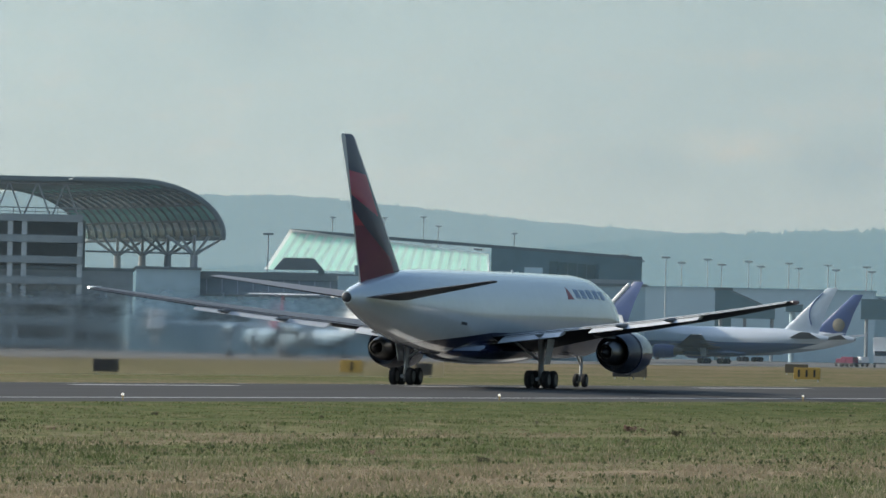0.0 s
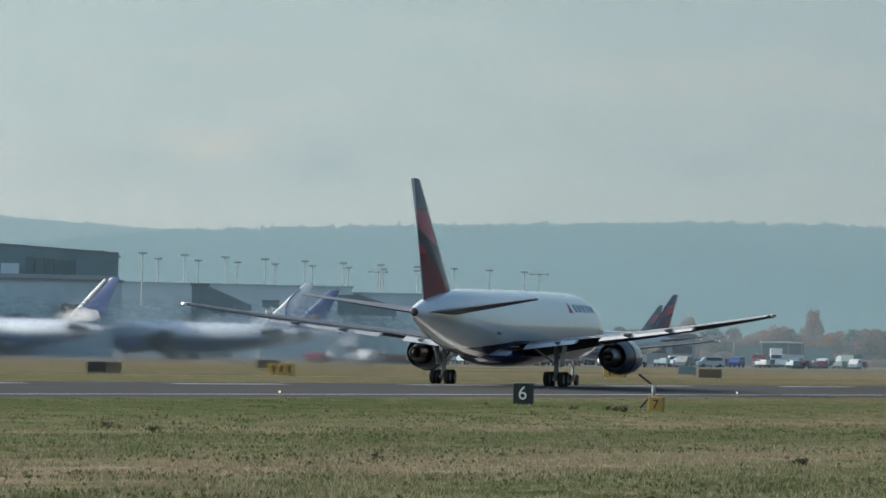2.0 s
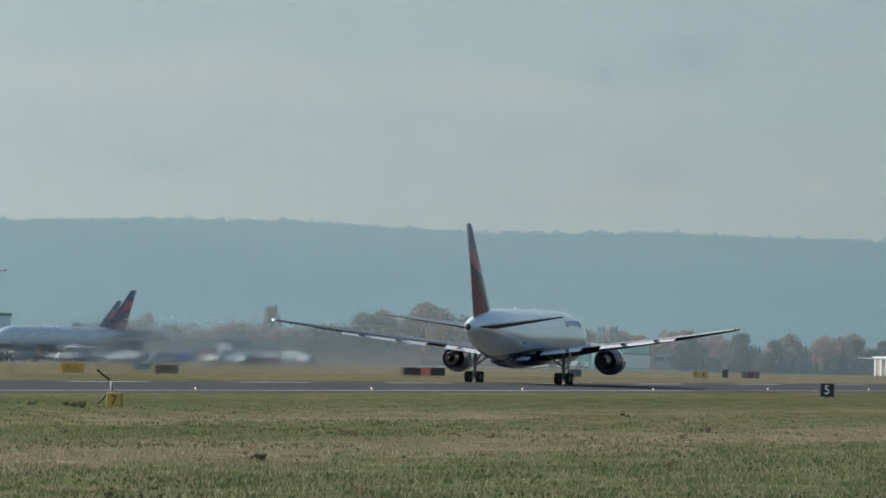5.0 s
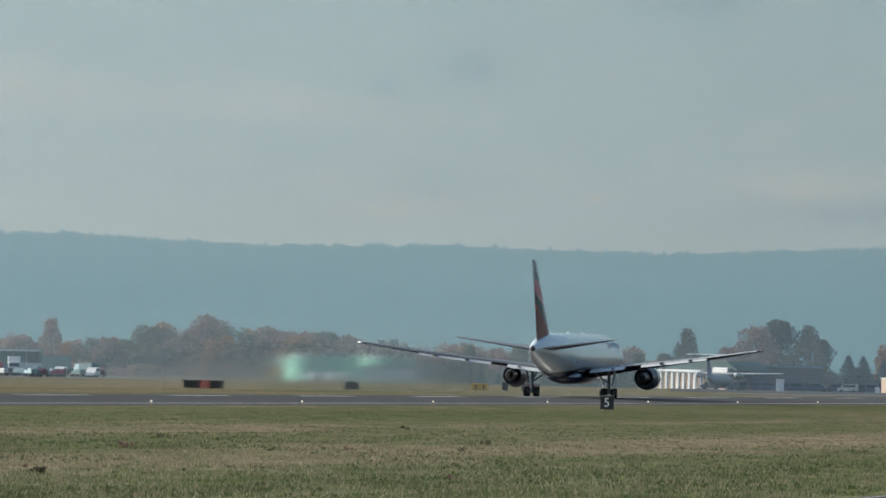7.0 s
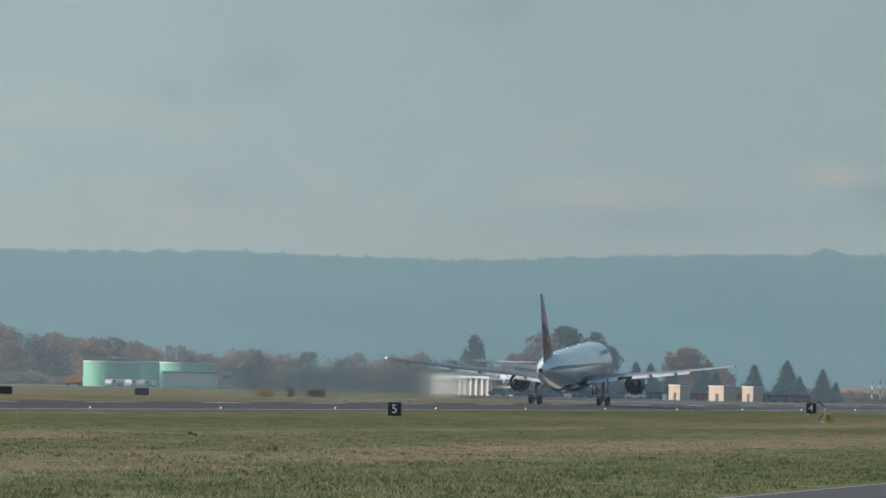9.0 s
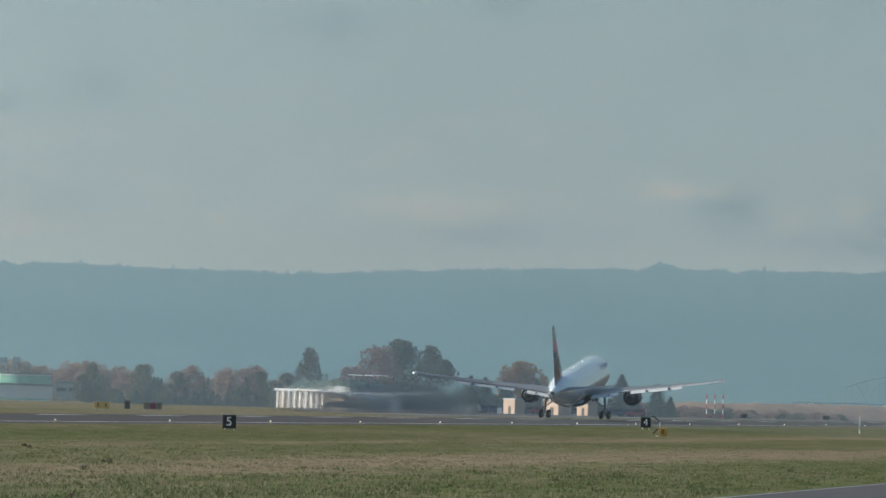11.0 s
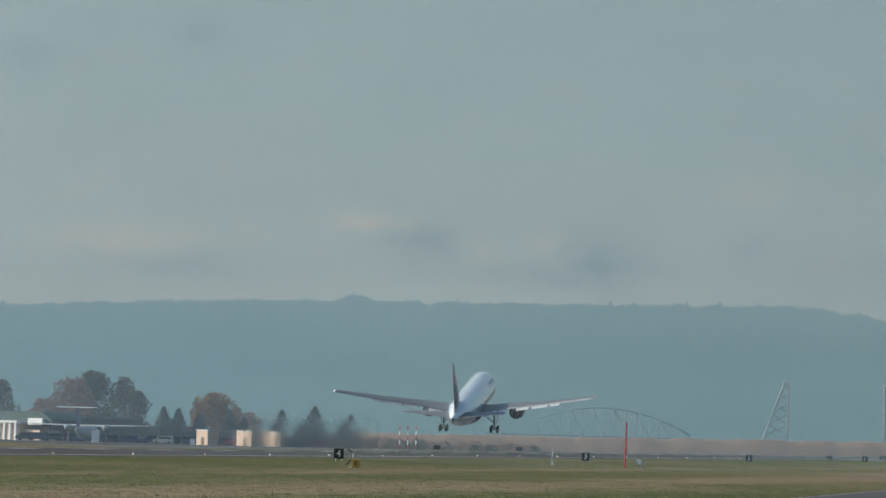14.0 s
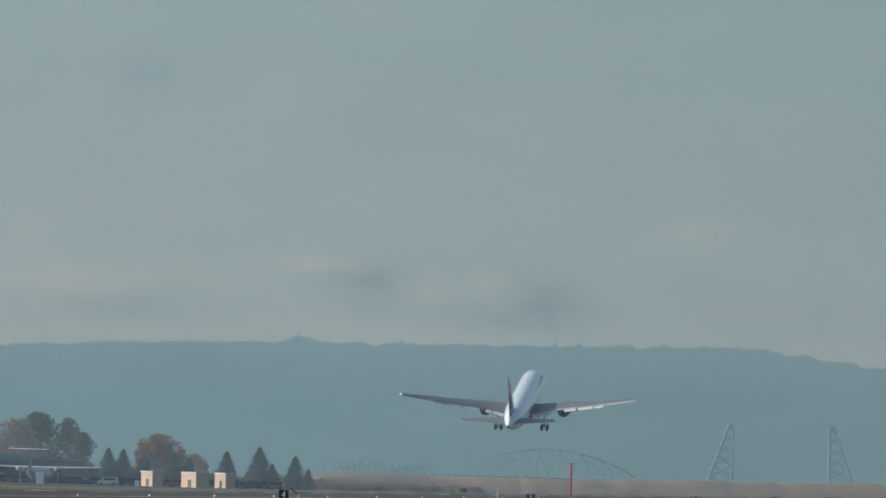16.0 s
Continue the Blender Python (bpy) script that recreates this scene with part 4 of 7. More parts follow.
def build_ground():
    xs = [-5000, -3000, -1500, -800, -400, -200, -100] + list(range(0, 1400, 25)) + list(range(1400, 3200, 100)) + [3300, 3600, 4000, 4500, 4990]
    ys = [-5000, -2500, -1000, -400, -150, -50, 0, 15, 30, 40, 48] + list(range(56, 164, 8)) + [160, 164, 167, 170, 174, 180, 195, 210, 215, 220, 224, 228, 232, 240, 250, 260, 280, 300, 350, 400, 500, 700, 1000, 1500, 2500, 4000, 5000]
    ys = sorted(set(ys))
    verts = [(x, y, ground_z(x, y)) for x in xs for y in ys]
    ny = len(ys)
    faces = [(i * ny + j, (i + 1) * ny + j, (i + 1) * ny + j + 1, i * ny + j + 1) for i in range(len(xs) - 1) for j in range(ny - 1)]
    me = bpy.data.meshes.new("ground")
    me.from_pydata(verts, [], faces)
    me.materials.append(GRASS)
    for p in me.polygons:
        p.use_smooth = True
    tagged(new("ground", me), "flat airfield of mown green and straw-brown grass", "ground", kind="structure")

    ys = [163.5, 166, 169, 172, 180, 188, RUNWAY_Y, 202, 210, 217.8, 221, 224, 226.3]
    xs = list(range(-600, 3000, 60))
    bm = bmesh.new()
    rows = [[bm.verts.new((x, y, runway_z(y))) for y in ys] for x in xs]
    for r, s in zip(rows, rows[1:]):
        for j in range(len(ys) - 1):
            bm.faces.new((r[j], s[j], s[j + 1], r[j + 1]))
    lower = bmesh.ops.extrude_face_region(bm, geom=list(bm.faces))
    for v in lower["geom"]:
        if isinstance(v, bmesh.types.BMVert):
            v.co.z -= 0.5
    runway = tagged(new("runway", mesh_from("runway", bm, ASPHALT, 30)), "dark asphalt runway with white edge and centre lines", "runway", kind="structure")

    def stripe(name, x0, x1, y0, y1):
        n = max(1, int((x1 - x0) / 60))
        bm = bmesh.new()
        loft([[(x0, y0, runway_z(y0) + 0.006), (x0, (y0 + y1) / 2, runway_z((y0 + y1) / 2) + 0.006), (x0, y1, runway_z(y1) + 0.006)], [(x1, y0, runway_z(y0) + 0.006), (x1, (y0 + y1) / 2, runway_z((y0 + y1) / 2) + 0.006), (x1, y1, runway_z(y1) + 0.006)]], bm, closed=False)
        part(name, bm, MARKING, runway, smooth=None)
    stripe("edge_line", -600, 2940, 172.0, 172.75)
    stripe("edge_line", -600, 2940, 216.9, 217.5)
    x = 629.4 - 61.0 * 20
    while x < 2880:
        stripe("centre_dash", x, x + 27.6, RUNWAY_Y - 0.9, RUNWAY_Y + 0.9)
        x += 61.0

    bm = bmesh.new()
    rows = []
    for k in range(60):
        x = -300 + 25 * k
        e = 45.8 + max(0, x - 250) * 0.0267
        rows.append([(x, e, ground_z(x, e) + 0.03), (x, e - 7.5, ground_z(x, e - 7.5) + 0.05), (x, e - 7.5, -1.2), (x, e, -1.2)])
    loft(rows, bm)
    road = tagged(new("road", mesh_from("road", bm, ROAD, 30)), "narrow dark asphalt perimeter road in the grass", "road", kind="structure")
    bm = bmesh.new()
    rows = []
    for k in range(60):
        x = -300 + 25 * k
        e = 45.8 + max(0, x - 250) * 0.0267
        rows.append([(x, e - 0.35, ground_z(x, e) + 0.042), (x, e - 0.5, ground_z(x, e) + 0.043)])
    loft(rows, bm, closed=False)
    part("edge_line", bm, MARKING, road, smooth=None)
    pad = [(120, 43), (219, 43), (214, 47.5), (212.5, 52), (212.5, 66), (205, 74), (120, 74)]
    bm = loft([[(x, y, ground_z(x, y) + 0.055) for x, y in pad], [(x, y, -1.25) for x, y in pad]])
    part("road_widening", bm, ROAD, road, "dark asphalt widening of the road", smooth=None)

    bm = bmesh.new()
    rows = []
    for k in range(0, 28):
        x = -200 + 80 * k
        rows.append([(x, 384, ground_z(x, 384) + 0.03), (x, 420, ground_z(x, 420) + 0.03), (x, 640, ground_z(x, 640) + 0.03), (x, 640, -3.0), (x, 384, -3.0)])
    loft(rows, bm)
    tagged(new("pavement", mesh_from("pavement", bm, APRON, 30)), "wide grey concrete apron before the terminal", "pavement", kind="structure")

    bm = bmesh.new()
    rows = []
    for k in range(0, 18):
        x = 1500 + 80 * k
        rows.append([(x, 229, ground_z(x, 229) + 0.05), (x, 246, ground_z(x, 246) + 0.05), (x, 246, -3.0), (x, 229, -3.0)])
    loft(rows, bm)
    tagged(new("taxiway", mesh_from("taxiway", bm, APRON, 30)), "pale concrete taxiway beyond the runway", "taxiway", kind="structure")


build_ground()


def far_apron():
    """Dark asphalt between the runway and the sheds."""
    rows = []
    for k in range(16):
        x = 1640 + 46 * k
        lo, hi = x * math.tan(radians(7.35)), x * math.tan(radians(9.5))
        lo = max(lo, 250)
        ys = [lo + (hi - lo) * f / 4 for f in range(5)]
        rows.append([(x, y, ground_z(x, y) + 0.05) for y in ys] + [(x, hi, -4.0), (x, lo, -4.0)])
    tagged(new("pavement_far", mesh_from("pavement_far", loft(rows), ROAD, 30)), "dark asphalt apron before the far sheds", "pavement", kind="structure")


far_apron()


# ---- hills ----
def build_hills():
    def ridge(name, bearings, heights, distance, depth, material, label, seed, rough):
        rng = random.Random(seed)
        b0, b1 = bearings[0], bearings[-1]
        n = 8000
        rows = []
        for k in range(n + 1):
            b = b0 + (b1 - b0) * k / n
            el = float(np.interp(b, bearings, heights))
            el += rough * (noise.noise(Vector((b * 8.0, seed, 3))) * 0.40 + noise.noise(Vector((b * 24.0, seed, 7))) * 0.30 + noise.noise(Vector((b * 62.0, seed, 2))) * 0.45 + max(0.0, noise.noise(Vector((b * 30.0, seed, 9))) - 0.12) * 1.1)
            c, s = math.cos(radians(b)), math.sin(radians(b))
            col = []
            for u in (0.0, 0.25, 0.5, 0.75, 0.92, 1.0):
                d = distance + depth * u
                top = EYE[2] + (distance + depth) * math.tan(radians(el))
                z = -3.0 + (top + 3.0) * (u ** 0.7) + (0 if u in (0, 1) else 3.0 * noise.noise(Vector((b * 6, u * 5, seed))))
                col.append((d * c, d * s, z))
            rows.append(col)
        bm = loft(rows, closed=False)
        tagged(new(name, mesh_from(name, bm, material, 180)), label, "hill", kind="structure")
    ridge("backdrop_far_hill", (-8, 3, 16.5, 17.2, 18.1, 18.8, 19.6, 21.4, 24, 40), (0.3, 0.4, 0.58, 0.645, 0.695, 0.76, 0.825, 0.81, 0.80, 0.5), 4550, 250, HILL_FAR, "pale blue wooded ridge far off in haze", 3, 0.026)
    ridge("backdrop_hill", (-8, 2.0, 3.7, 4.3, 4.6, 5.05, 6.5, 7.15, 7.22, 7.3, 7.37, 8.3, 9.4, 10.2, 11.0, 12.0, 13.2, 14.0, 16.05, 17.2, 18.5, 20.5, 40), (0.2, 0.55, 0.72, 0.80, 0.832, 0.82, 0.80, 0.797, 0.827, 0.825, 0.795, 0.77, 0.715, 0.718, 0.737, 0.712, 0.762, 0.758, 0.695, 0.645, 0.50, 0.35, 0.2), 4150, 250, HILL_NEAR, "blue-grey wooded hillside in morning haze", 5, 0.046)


build_hills()


def build_haze_sheets():
    """Upright sheets standing for haze, one behind another, spaced to fit the camera's view."""
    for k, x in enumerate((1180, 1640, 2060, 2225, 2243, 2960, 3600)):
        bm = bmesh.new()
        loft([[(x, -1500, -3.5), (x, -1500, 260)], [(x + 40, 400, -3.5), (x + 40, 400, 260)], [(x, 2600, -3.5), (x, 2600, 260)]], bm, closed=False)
        tagged(new("haze_sheet", mesh_from("haze_sheet", bm, HAZE, 180)), "thin upright sheet standing for haze over the airfield", "mist", "mist layers", "structure")


build_haze_sheets()


# ---- signs and lights along the runway ----
def letters(text, size, material, parent, m, name="number"):
    c = bpy.data.curves.new("letters", "FONT")
    c.body, c.size, c.align_x, c.align_y, c.extrude = text, size, "CENTER", "CENTER", 0.012
    t = new("letters", c)
    dg = bpy.context.evaluated_depsgraph_get()
    me = bpy.data.meshes.new_from_object(t.evaluated_get(dg))
    bpy.data.objects.remove(t)
    me.materials.clear()
    me.materials.append(material)
    ob = new(name, me)
    ob.parent, ob.matrix_local = parent, m
    return ob


FACE = Matrix(((0, 0, -1, 0), (-1, 0, 0, 0), (0, 1, 0, 0), (0, 0, 0, 1)))   # text lies upright and faces back along the runway


def distance_sign(number, x, y, z):
    s = thing("distance_sign", pose(x, y, z), "black runway distance sign with a white %s in the grass" % number, "runway sign", "runway distance signs")
    panel = part("panel", boxes(((-0.18, -0.62, 0.10), (0.18, 0.62, 1.36)), bevel=0.02), BLACK, s, "black sign panel")
    for yy in (-0.42, 0.42):
        part("leg", rods(((0, yy, -0.15), (0, yy, 0.14), 0.05)), WHITE, s, "short white leg")
    letters(number, 1.18, WHITE, panel, Matrix.Translation((-0.186, 0, 0.73)) @ FACE)
    part("rim", boxes(((-0.20, -0.62, 1.36), (0.20, 0.62, 1.41))), STEEL, s, "grey top rim")


SIGN_X = 562.7
for k, number in enumerate("6543"):
    distance_sign(number, SIGN_X + 304.8 * k, 151.15, ground_z(SIGN_X + 304.8 * k, 151.15) + (0.0, 0.0, 0.25, 0.08)[k])
distance_sign("2", SIGN_X + 4 * 304.8, 151.15, ground_z(1700, 151.15))
distance_sign("1", SIGN_X + 5 * 304.8, 151.15, ground_z(1700, 151.15))


def edge_light():
    s = thing("edge_light", pose(0, 0, 0), "small lit runway edge lamp on a short stem", "runway light", "runway edge lamps")
    part("stem", rods(((0, 0, -0.2), (0, 0, 0.24), 0.035)), YELLOW, s, "yellow stem")
    part("lens", spun(((0.24, 0.04), (0.26, 0.065), (0.32, 0.065), (0.36, 0.02)), 10, "z"), LAMP_GLOW, s, "lit clear lens")
    return s


lamp = edge_light()
lamp.matrix_world = pose(447.0, 168.6, runway_z(168.6))
for k in range(-3, 36):
    if k:
        copy_thing(lamp, pose(447.0 + 60.7 * k, 168.6, runway_z(168.6)))

# ---- the airliner that takes off ----
jet = airliner("airliner", "white twin-engine airliner with navy belly, red and navy fin, taking off", pose(AIRLINER_ROWS[0][1], RUNWAY_Y, 0), HULL, FIN_LIVERY, NAVY_GLOSS, flaps=True, marks=takeoff_marks)
WINGS = [c for c in jet.children if c.name.startswith("wing")]
GEARS = [c for c in jet.children if c.name.startswith("main_gear")]

# ---- terminal area ----
def on_line(bearing, y, z=0.0, turn=0.0):
    """A pose at a bearing, on a line parallel to the runway."""
    return pose(y / math.tan(radians(bearing)), y, z, 0, 0, turn)


def facing(bearing, distance, z=-0.3):
    """A pose whose local x runs to the right and y away, for what is seen square on."""
    return at(bearing, distance, z, bearing - 90)


def building(label, bearing, distance, width, depth, height, wall=CONCRETE, floors=2, bays=6, roof_lip=0.5, turn=0.0, windows=True, roof=ROOF):
    """A flat-roofed block: walls, parapet, roof plant, bands of windows with frames."""
    b = thing("building", facing(bearing, distance) @ pose(0, 0, 0, 0, 0, turn), label, "building")
    part("wall", boxes(((0, 0, -0.6), (width, depth, height))), wall, b)
    part("roof", boxes(((-0.25, -0.25, height), (width + 0.25, depth + 0.25, height + roof_lip))), roof, b, "flat roof edge")
    if windows:
        storey = height / floors
        bay = width / bays
        for f in range(max(1, floors - 1)):
            for k in range(bays):
                x0, x1 = k * bay + 0.12 * bay, (k + 1) * bay - 0.12 * bay
                z0, z1 = f * storey + 0.42 * storey, f * storey + 0.68 * storey
                w = part("window", boxes(((x0, -0.05, z0), (x1, 0.10, z1))), GLASS_DARK, b, "dark window")
                part("sill", boxes(((x0 - 0.12, -0.10, z0 - 0.12), (x1 + 0.12, 0.0, z0))), STEEL, w, "grey window sill")
                part("lintel", boxes(((x0 - 0.12, -0.10, z1), (x1 + 0.12, 0.0, z1 + 0.12))), STEEL, w, "grey window lintel")
    return b


def parking_garage():
    g = thing("parking_garage", facing(20.93, 1400, -0.3), "open multi-storey concrete parking garage with a trussed roof", "building")
    left, deep = -46.0, 30.0
    for k in range(7):
        z = 1.0 + 3.1 * k
        part("slab", boxes(((left, 0.4, z - 0.35), (0, deep, z))), CONCRETE_DARK, g, "concrete deck")
        part("parapet", boxes(((left, 0, z - 0.45), (0, 0.35, z + 0.65)), bevel=0.03), CONCRETE_DARK, g, "grey concrete parapet")
    for x in (-0.4, -8.7, -10.8, -19.2, -27.6, -36.0, -44.4):
        part("column", boxes(((x - 0.4, 0.36, -0.6), (x + 0.4, 1.2, 19.4)), bevel=0.04), CONCRETE, g, "concrete column")
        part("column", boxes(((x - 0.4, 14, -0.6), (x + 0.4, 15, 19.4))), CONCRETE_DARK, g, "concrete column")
    # the darker concrete on these two walls stands for their shade
    part("back_wall", boxes(((left, deep, -0.6), (0, deep + 0.4, 19.6))), CONCRETE_DARK, g, "back wall with shade put into its grey")
    part("side_wall", boxes(((0.0, 18, -0.6), (0.4, deep, 19.6))), CONCRETE_DARK, g, "end wall with shade put into its grey")
    part("rail", rods(((left, 0.2, 21.2), (0, 0.2, 21.2), 0.09), ((left, 0.2, 20.6), (0, 0.2, 20.6), 0.06)), STEEL, g, "steel guard rail")
    for k in range(14):
        part("rail_post", rods(((-0.5 - 3.3 * k, 0.2, 20.0), (-0.5 - 3.3 * k, 0.2, 21.2), 0.06)), STEEL, g, "steel rail post")
    part("roof", boxes(((left, -1.0, 25.1), (-1.6, 26, 25.9)), bevel=0.1), ROOF, g, "dark roof over the top deck")
    for k in range(11):
        x = -0.6 - 4.2 * k
        part("truss_bar", rods(((x, 0.3, 19.6), (x - 2.1, 0.3, 25.1), 0.13)), STEEL, g, "pale steel truss bar")
        part("truss_bar", rods(((x - 2.1, 0.3, 25.1), (x - 4.2, 0.3, 19.6), 0.13)), STEEL, g, "pale steel truss bar")
    part("truss_chord", rods(((left, 0.3, 24.9), (-0.2, 0.3, 24.9), 0.16)), STEEL, g, "pale steel chord")


TEAL_GLASS = paint("dark_teal_glazing", (0.06, 0.12, 0.13), 0.2, spread=0.2, grain=0.4)
CANOPY_MINT = let_through(paint("tinted_glazing", (0.26, 0.48, 0.42), 0.2, spread=0.2), 0.6)


def canopy():
    """The glazed half vault over the terminal road, carried by branching columns."""
    c = thing("canopy", facing(20.93, 1396, -0.3), "curved glass and steel canopy on branching steel columns", "canopy")
    arc = []
    for k in range(15):
        t = k / 14
        a = radians(90 * max(0.0, (t - 0.28) / 0.72))
        x = -1.5 + 24.0 * t * 0.0 + (8.8 * min(1.0, t / 0.28) + 13.6 * math.sin(a))
        z = 25.5 - 8.1 * (1 - math.cos(a))
        arc.append((x, z))
    span = Vector((-21.0, 95.0, 0))
    rows = 18
    for i in range(len(arc) - 1):
        for j in range(rows):
            p = [Vector((x, 0, z)) + span * f for (x, z), f in ((arc[i], j / rows), (arc[i + 1], j / rows), (arc[i + 1], (j + 1) / rows), (arc[i], (j + 1) / rows))]
            mid = sum(p, Vector()) / 4
            q = [mid + (v - mid) * 0.90 for v in p]
            part("pane", plate(q, (0, 0, 0.08)), CANOPY_MINT if (i * 7 + j * 5) % 5 in (0, 2) and i > 3 else TEAL_GLASS, c, smooth=None)
    for j in range(rows + 1):
        bm = bmesh.new()
        for (x0, z0), (x1, z1) in zip(arc, arc[1:]):
            rod(bm, Vector((x0, 0, z0)) + span * (j / rows), Vector((x1, 0, z1)) + span * (j / rows), 0.42 if j in (0, rows) else 0.22, sides=6)
        part("rib", bm, ROOF, c, "dark curved steel rib")
    for x, z in arc[::2]:
        part("purlin", rods((Vector((x, 0, z)), Vector((x, 0, z)) + span, 0.16)), ROOF, c, "dark steel purlin")
    edge = Vector((arc[-1][0], 0, arc[-1][1] - 0.2))
    part("edge_beam", rods((edge, edge + span, 0.3)), ROOF, c, "dark steel edge beam")
    for k in range(4):
        foot = Vector((16.6, 4, 14.6)) + span * (k / 3.2) * 0.57
        col = part("column", rods((foot - Vector((0, 0, 15.2)), foot, 0.55)), STEEL, c, "grey steel column")
        for dx, dy in ((-4.2, 0), (-2.2, 0), (2.2, 0), (4.6, 0), (0, 8), (0, -4)):
            part("branch", rods((foot, foot + Vector((dx, dy, 2.9)), 0.2)), STEEL, col, "slanting steel strut")
    part("tie", rods((Vector((0.5, 8, 14.9)), Vector((17.5, 8, 14.9)), 0.14)), STEEL, c, "thin steel tie")


def sheet(points):
    """A thin pane."""
    bm = bmesh.new()
    bm.faces.new([bm.verts.new(p) for p in points])
    return bm


def terminal():
    t = thing("terminal_building", facing(20.60, 1395, -0.3), "long low terminal with a sloping roof and bright mint-green glazing", "building")
    # the low front range
    part("wall", boxes(((0, 0, -0.6), (9.5, 40, 12.4))), CLADDING, t, "blue-grey clad concrete wall")
    part("wall", boxes(((9.5, 5, -0.6), (30, 40, 11.2))), CLADDING_DARK, t, "dark teal wall set back")
    part("wall", boxes(((30, 2, -0.6), (44, 40, 12.0))), CLADDING, t, "blue-grey clad wall")
    part("lean_roof", plate([(9.6, 1.0, 8.6), (29.9, 1.0, 8.6), (29.9, 5.2, 11.0), (9.6, 5.2, 11.0)], (0, 0, 0.3)), ROOF, t, "sloping lower roof")
    part("lower_wall", boxes(((9.6, 1.2, -0.6), (29.9, 4.8, 8.6))), CLADDING, t, "blue-grey lower wall")
    for k in range(3):
        part("window", boxes(((10.6 + 2.75 * k, 1.08, 4.6), (12.6 + 2.75 * k, 1.3, 6.6))), GLASS_DARK, t, "dark window")
    for k in range(9):
        part("roof_seam", rods(((10.5 + 2.3 * k, 1.0, 8.95), (10.5 + 2.3 * k, 5.2, 11.35), 0.07)), STEEL, t, "standing roof seam")
    for k, x in enumerate((3, 21, 36)):
        part("gate_bridge", boxes(((x, -14 - 3 * k, 3.6), (x + 2.6, 2, 6.4)), bevel=0.1), CONCRETE if k else WHITE, t, "enclosed boarding bridge")
        part("bridge_leg", rods(((x + 1.3, -12 - 3 * k, -0.3), (x + 1.3, -12 - 3 * k, 3.7), 0.35)), STEEL, t, "steel bridge leg")
    part("wall", boxes(((44, 6, -0.6), (76, 43, 11.4))), CLADDING, t, "blue-grey wall set back")
    part("roof", boxes(((-0.3, -0.3, 12.4), (9.7, 40, 12.8))), ROOF, t, "flat roof edge")
    part("roof", boxes(((9.7, 4.8, 11.2), (44.3, 40, 12.3))), ROOF, t, "flat roof edge")
    part("roof", boxes(((44.3, 5.7, 11.4), (76.3, 44, 11.8))), ROOF, t, "flat roof edge")
    for k, (x, w, h, z) in enumerate(((2.5, 3.0, 2.4, 4.0), (33, 6, 2.2, 3.0), (50, 5, 3.0, 5.0), (60, 2.2, 4.5, 2.0), (67, 5, 2.0, 6.0))):
        y = 0 if x < 9 else (2 if x < 44 else 6)
        part("window", boxes(((x, y - 0.05, z), (x + w, y + 0.1, z + h))), GLASS_DARK, t, "dark window")
    for x, w, h in ((27.2, 0.9, 0.4), (32.6, 1.6, 1.2), (36.0, 1.4, 0.2), (38.2, 2.2, 0.6), (42, 1.0, 0.3), (46, 1.6, 0.1), (56, 1.0, 0.3)):
        part("roof_plant", boxes(((x, 8, 11.8), (x + w, 12, 12.5 + h)), bevel=0.08), CLADDING_DARK if h > 0.9 or w < 1 else WHITE, t, "rooftop machine housing")
    hut = plate([(20.5, 6, 12.8), (28.0, 6, 12.8), (26.4, 6, 14.6), (22.0, 6, 14.6)], (0, 6, 0))
    part("roof_hut", hut, ROOF, t, "dark sloped roof hut")
    # the hall behind: a roof that falls to the right, glazed in front
    def roofline(x):
        return 19.4 - (x - 24.0) * 0.0585
    part("hall_floor", boxes(((20.0, 40.6, 11.2), (77.0, 52, 12.6))), CONCRETE_DARK, t, "low base of the glazed hall")
    part("hall_roof", plate([(23.2, 44.5, 19.35), (77.5, 44.5, 16.2), (77.5, 44.5, 15.7), (23.2, 44.5, 18.85)], (0, 0.7, 0)), ROOF, t, "long sloping dark roof")
    panes = 22
    for k in range(panes):
        f0, f1 = k / panes, (k + 0.93) / panes
        bot0, bot1 = 19.9 + 34.0 * f0, 19.9 + 34.0 * f1
        top0, top1 = 23.6 + 30.3 * f0, 23.6 + 30.3 * f1
        b0, b1 = 13.0 - 0.1 * f0, 13.0 - 0.1 * f1
        t0, t1 = 19.0 - 3.0 * f0, 19.0 - 3.0 * f1
        part("pane", sheet([(bot0, 44, b0), (bot1, 44, b1), (top1, 44.4, t1), (top0, 44.4, t0)]), GLASS_MINT, t, smooth=None)
        part("mullion", sheet([(bot0 - 0.34, 43.9, b0), (bot0 + 0.28, 43.9, b0), (top0 + 0.28, 44.3, t0), (top0 - 0.34, 44.3, t0)]), GLAZING_BAR, t, "white glazing bar")
    part("transom", sheet([(23.4, 44.25, 18.75), (53.9, 44.25, 15.75), (53.9, 44.25, 16.15), (23.2, 44.25, 19.25)]), GLAZING_BAR, t, "white top glazing bar")
    part("transom", sheet([(53.6, 44.2, 12.9), (54.0, 44.2, 12.9), (54.0, 44.2, 16.0), (53.6, 44.2, 16.0)]), GLAZING_BAR, t, "white end glazing bar")
    for x, h in ((30, 2.2), (38, 2.8), (44, 3.4), (46.3, 2.2), (58, 2.0)):
        part("roof_mast", rods(((x, 50, 15.5), (x, 50, roofline(x) + h), 0.08), ((x - 0.5, 50, roofline(x) + h), (x + 0.5, 50, roofline(x) + h), 0.1)), STEEL, t, "thin rooftop mast")
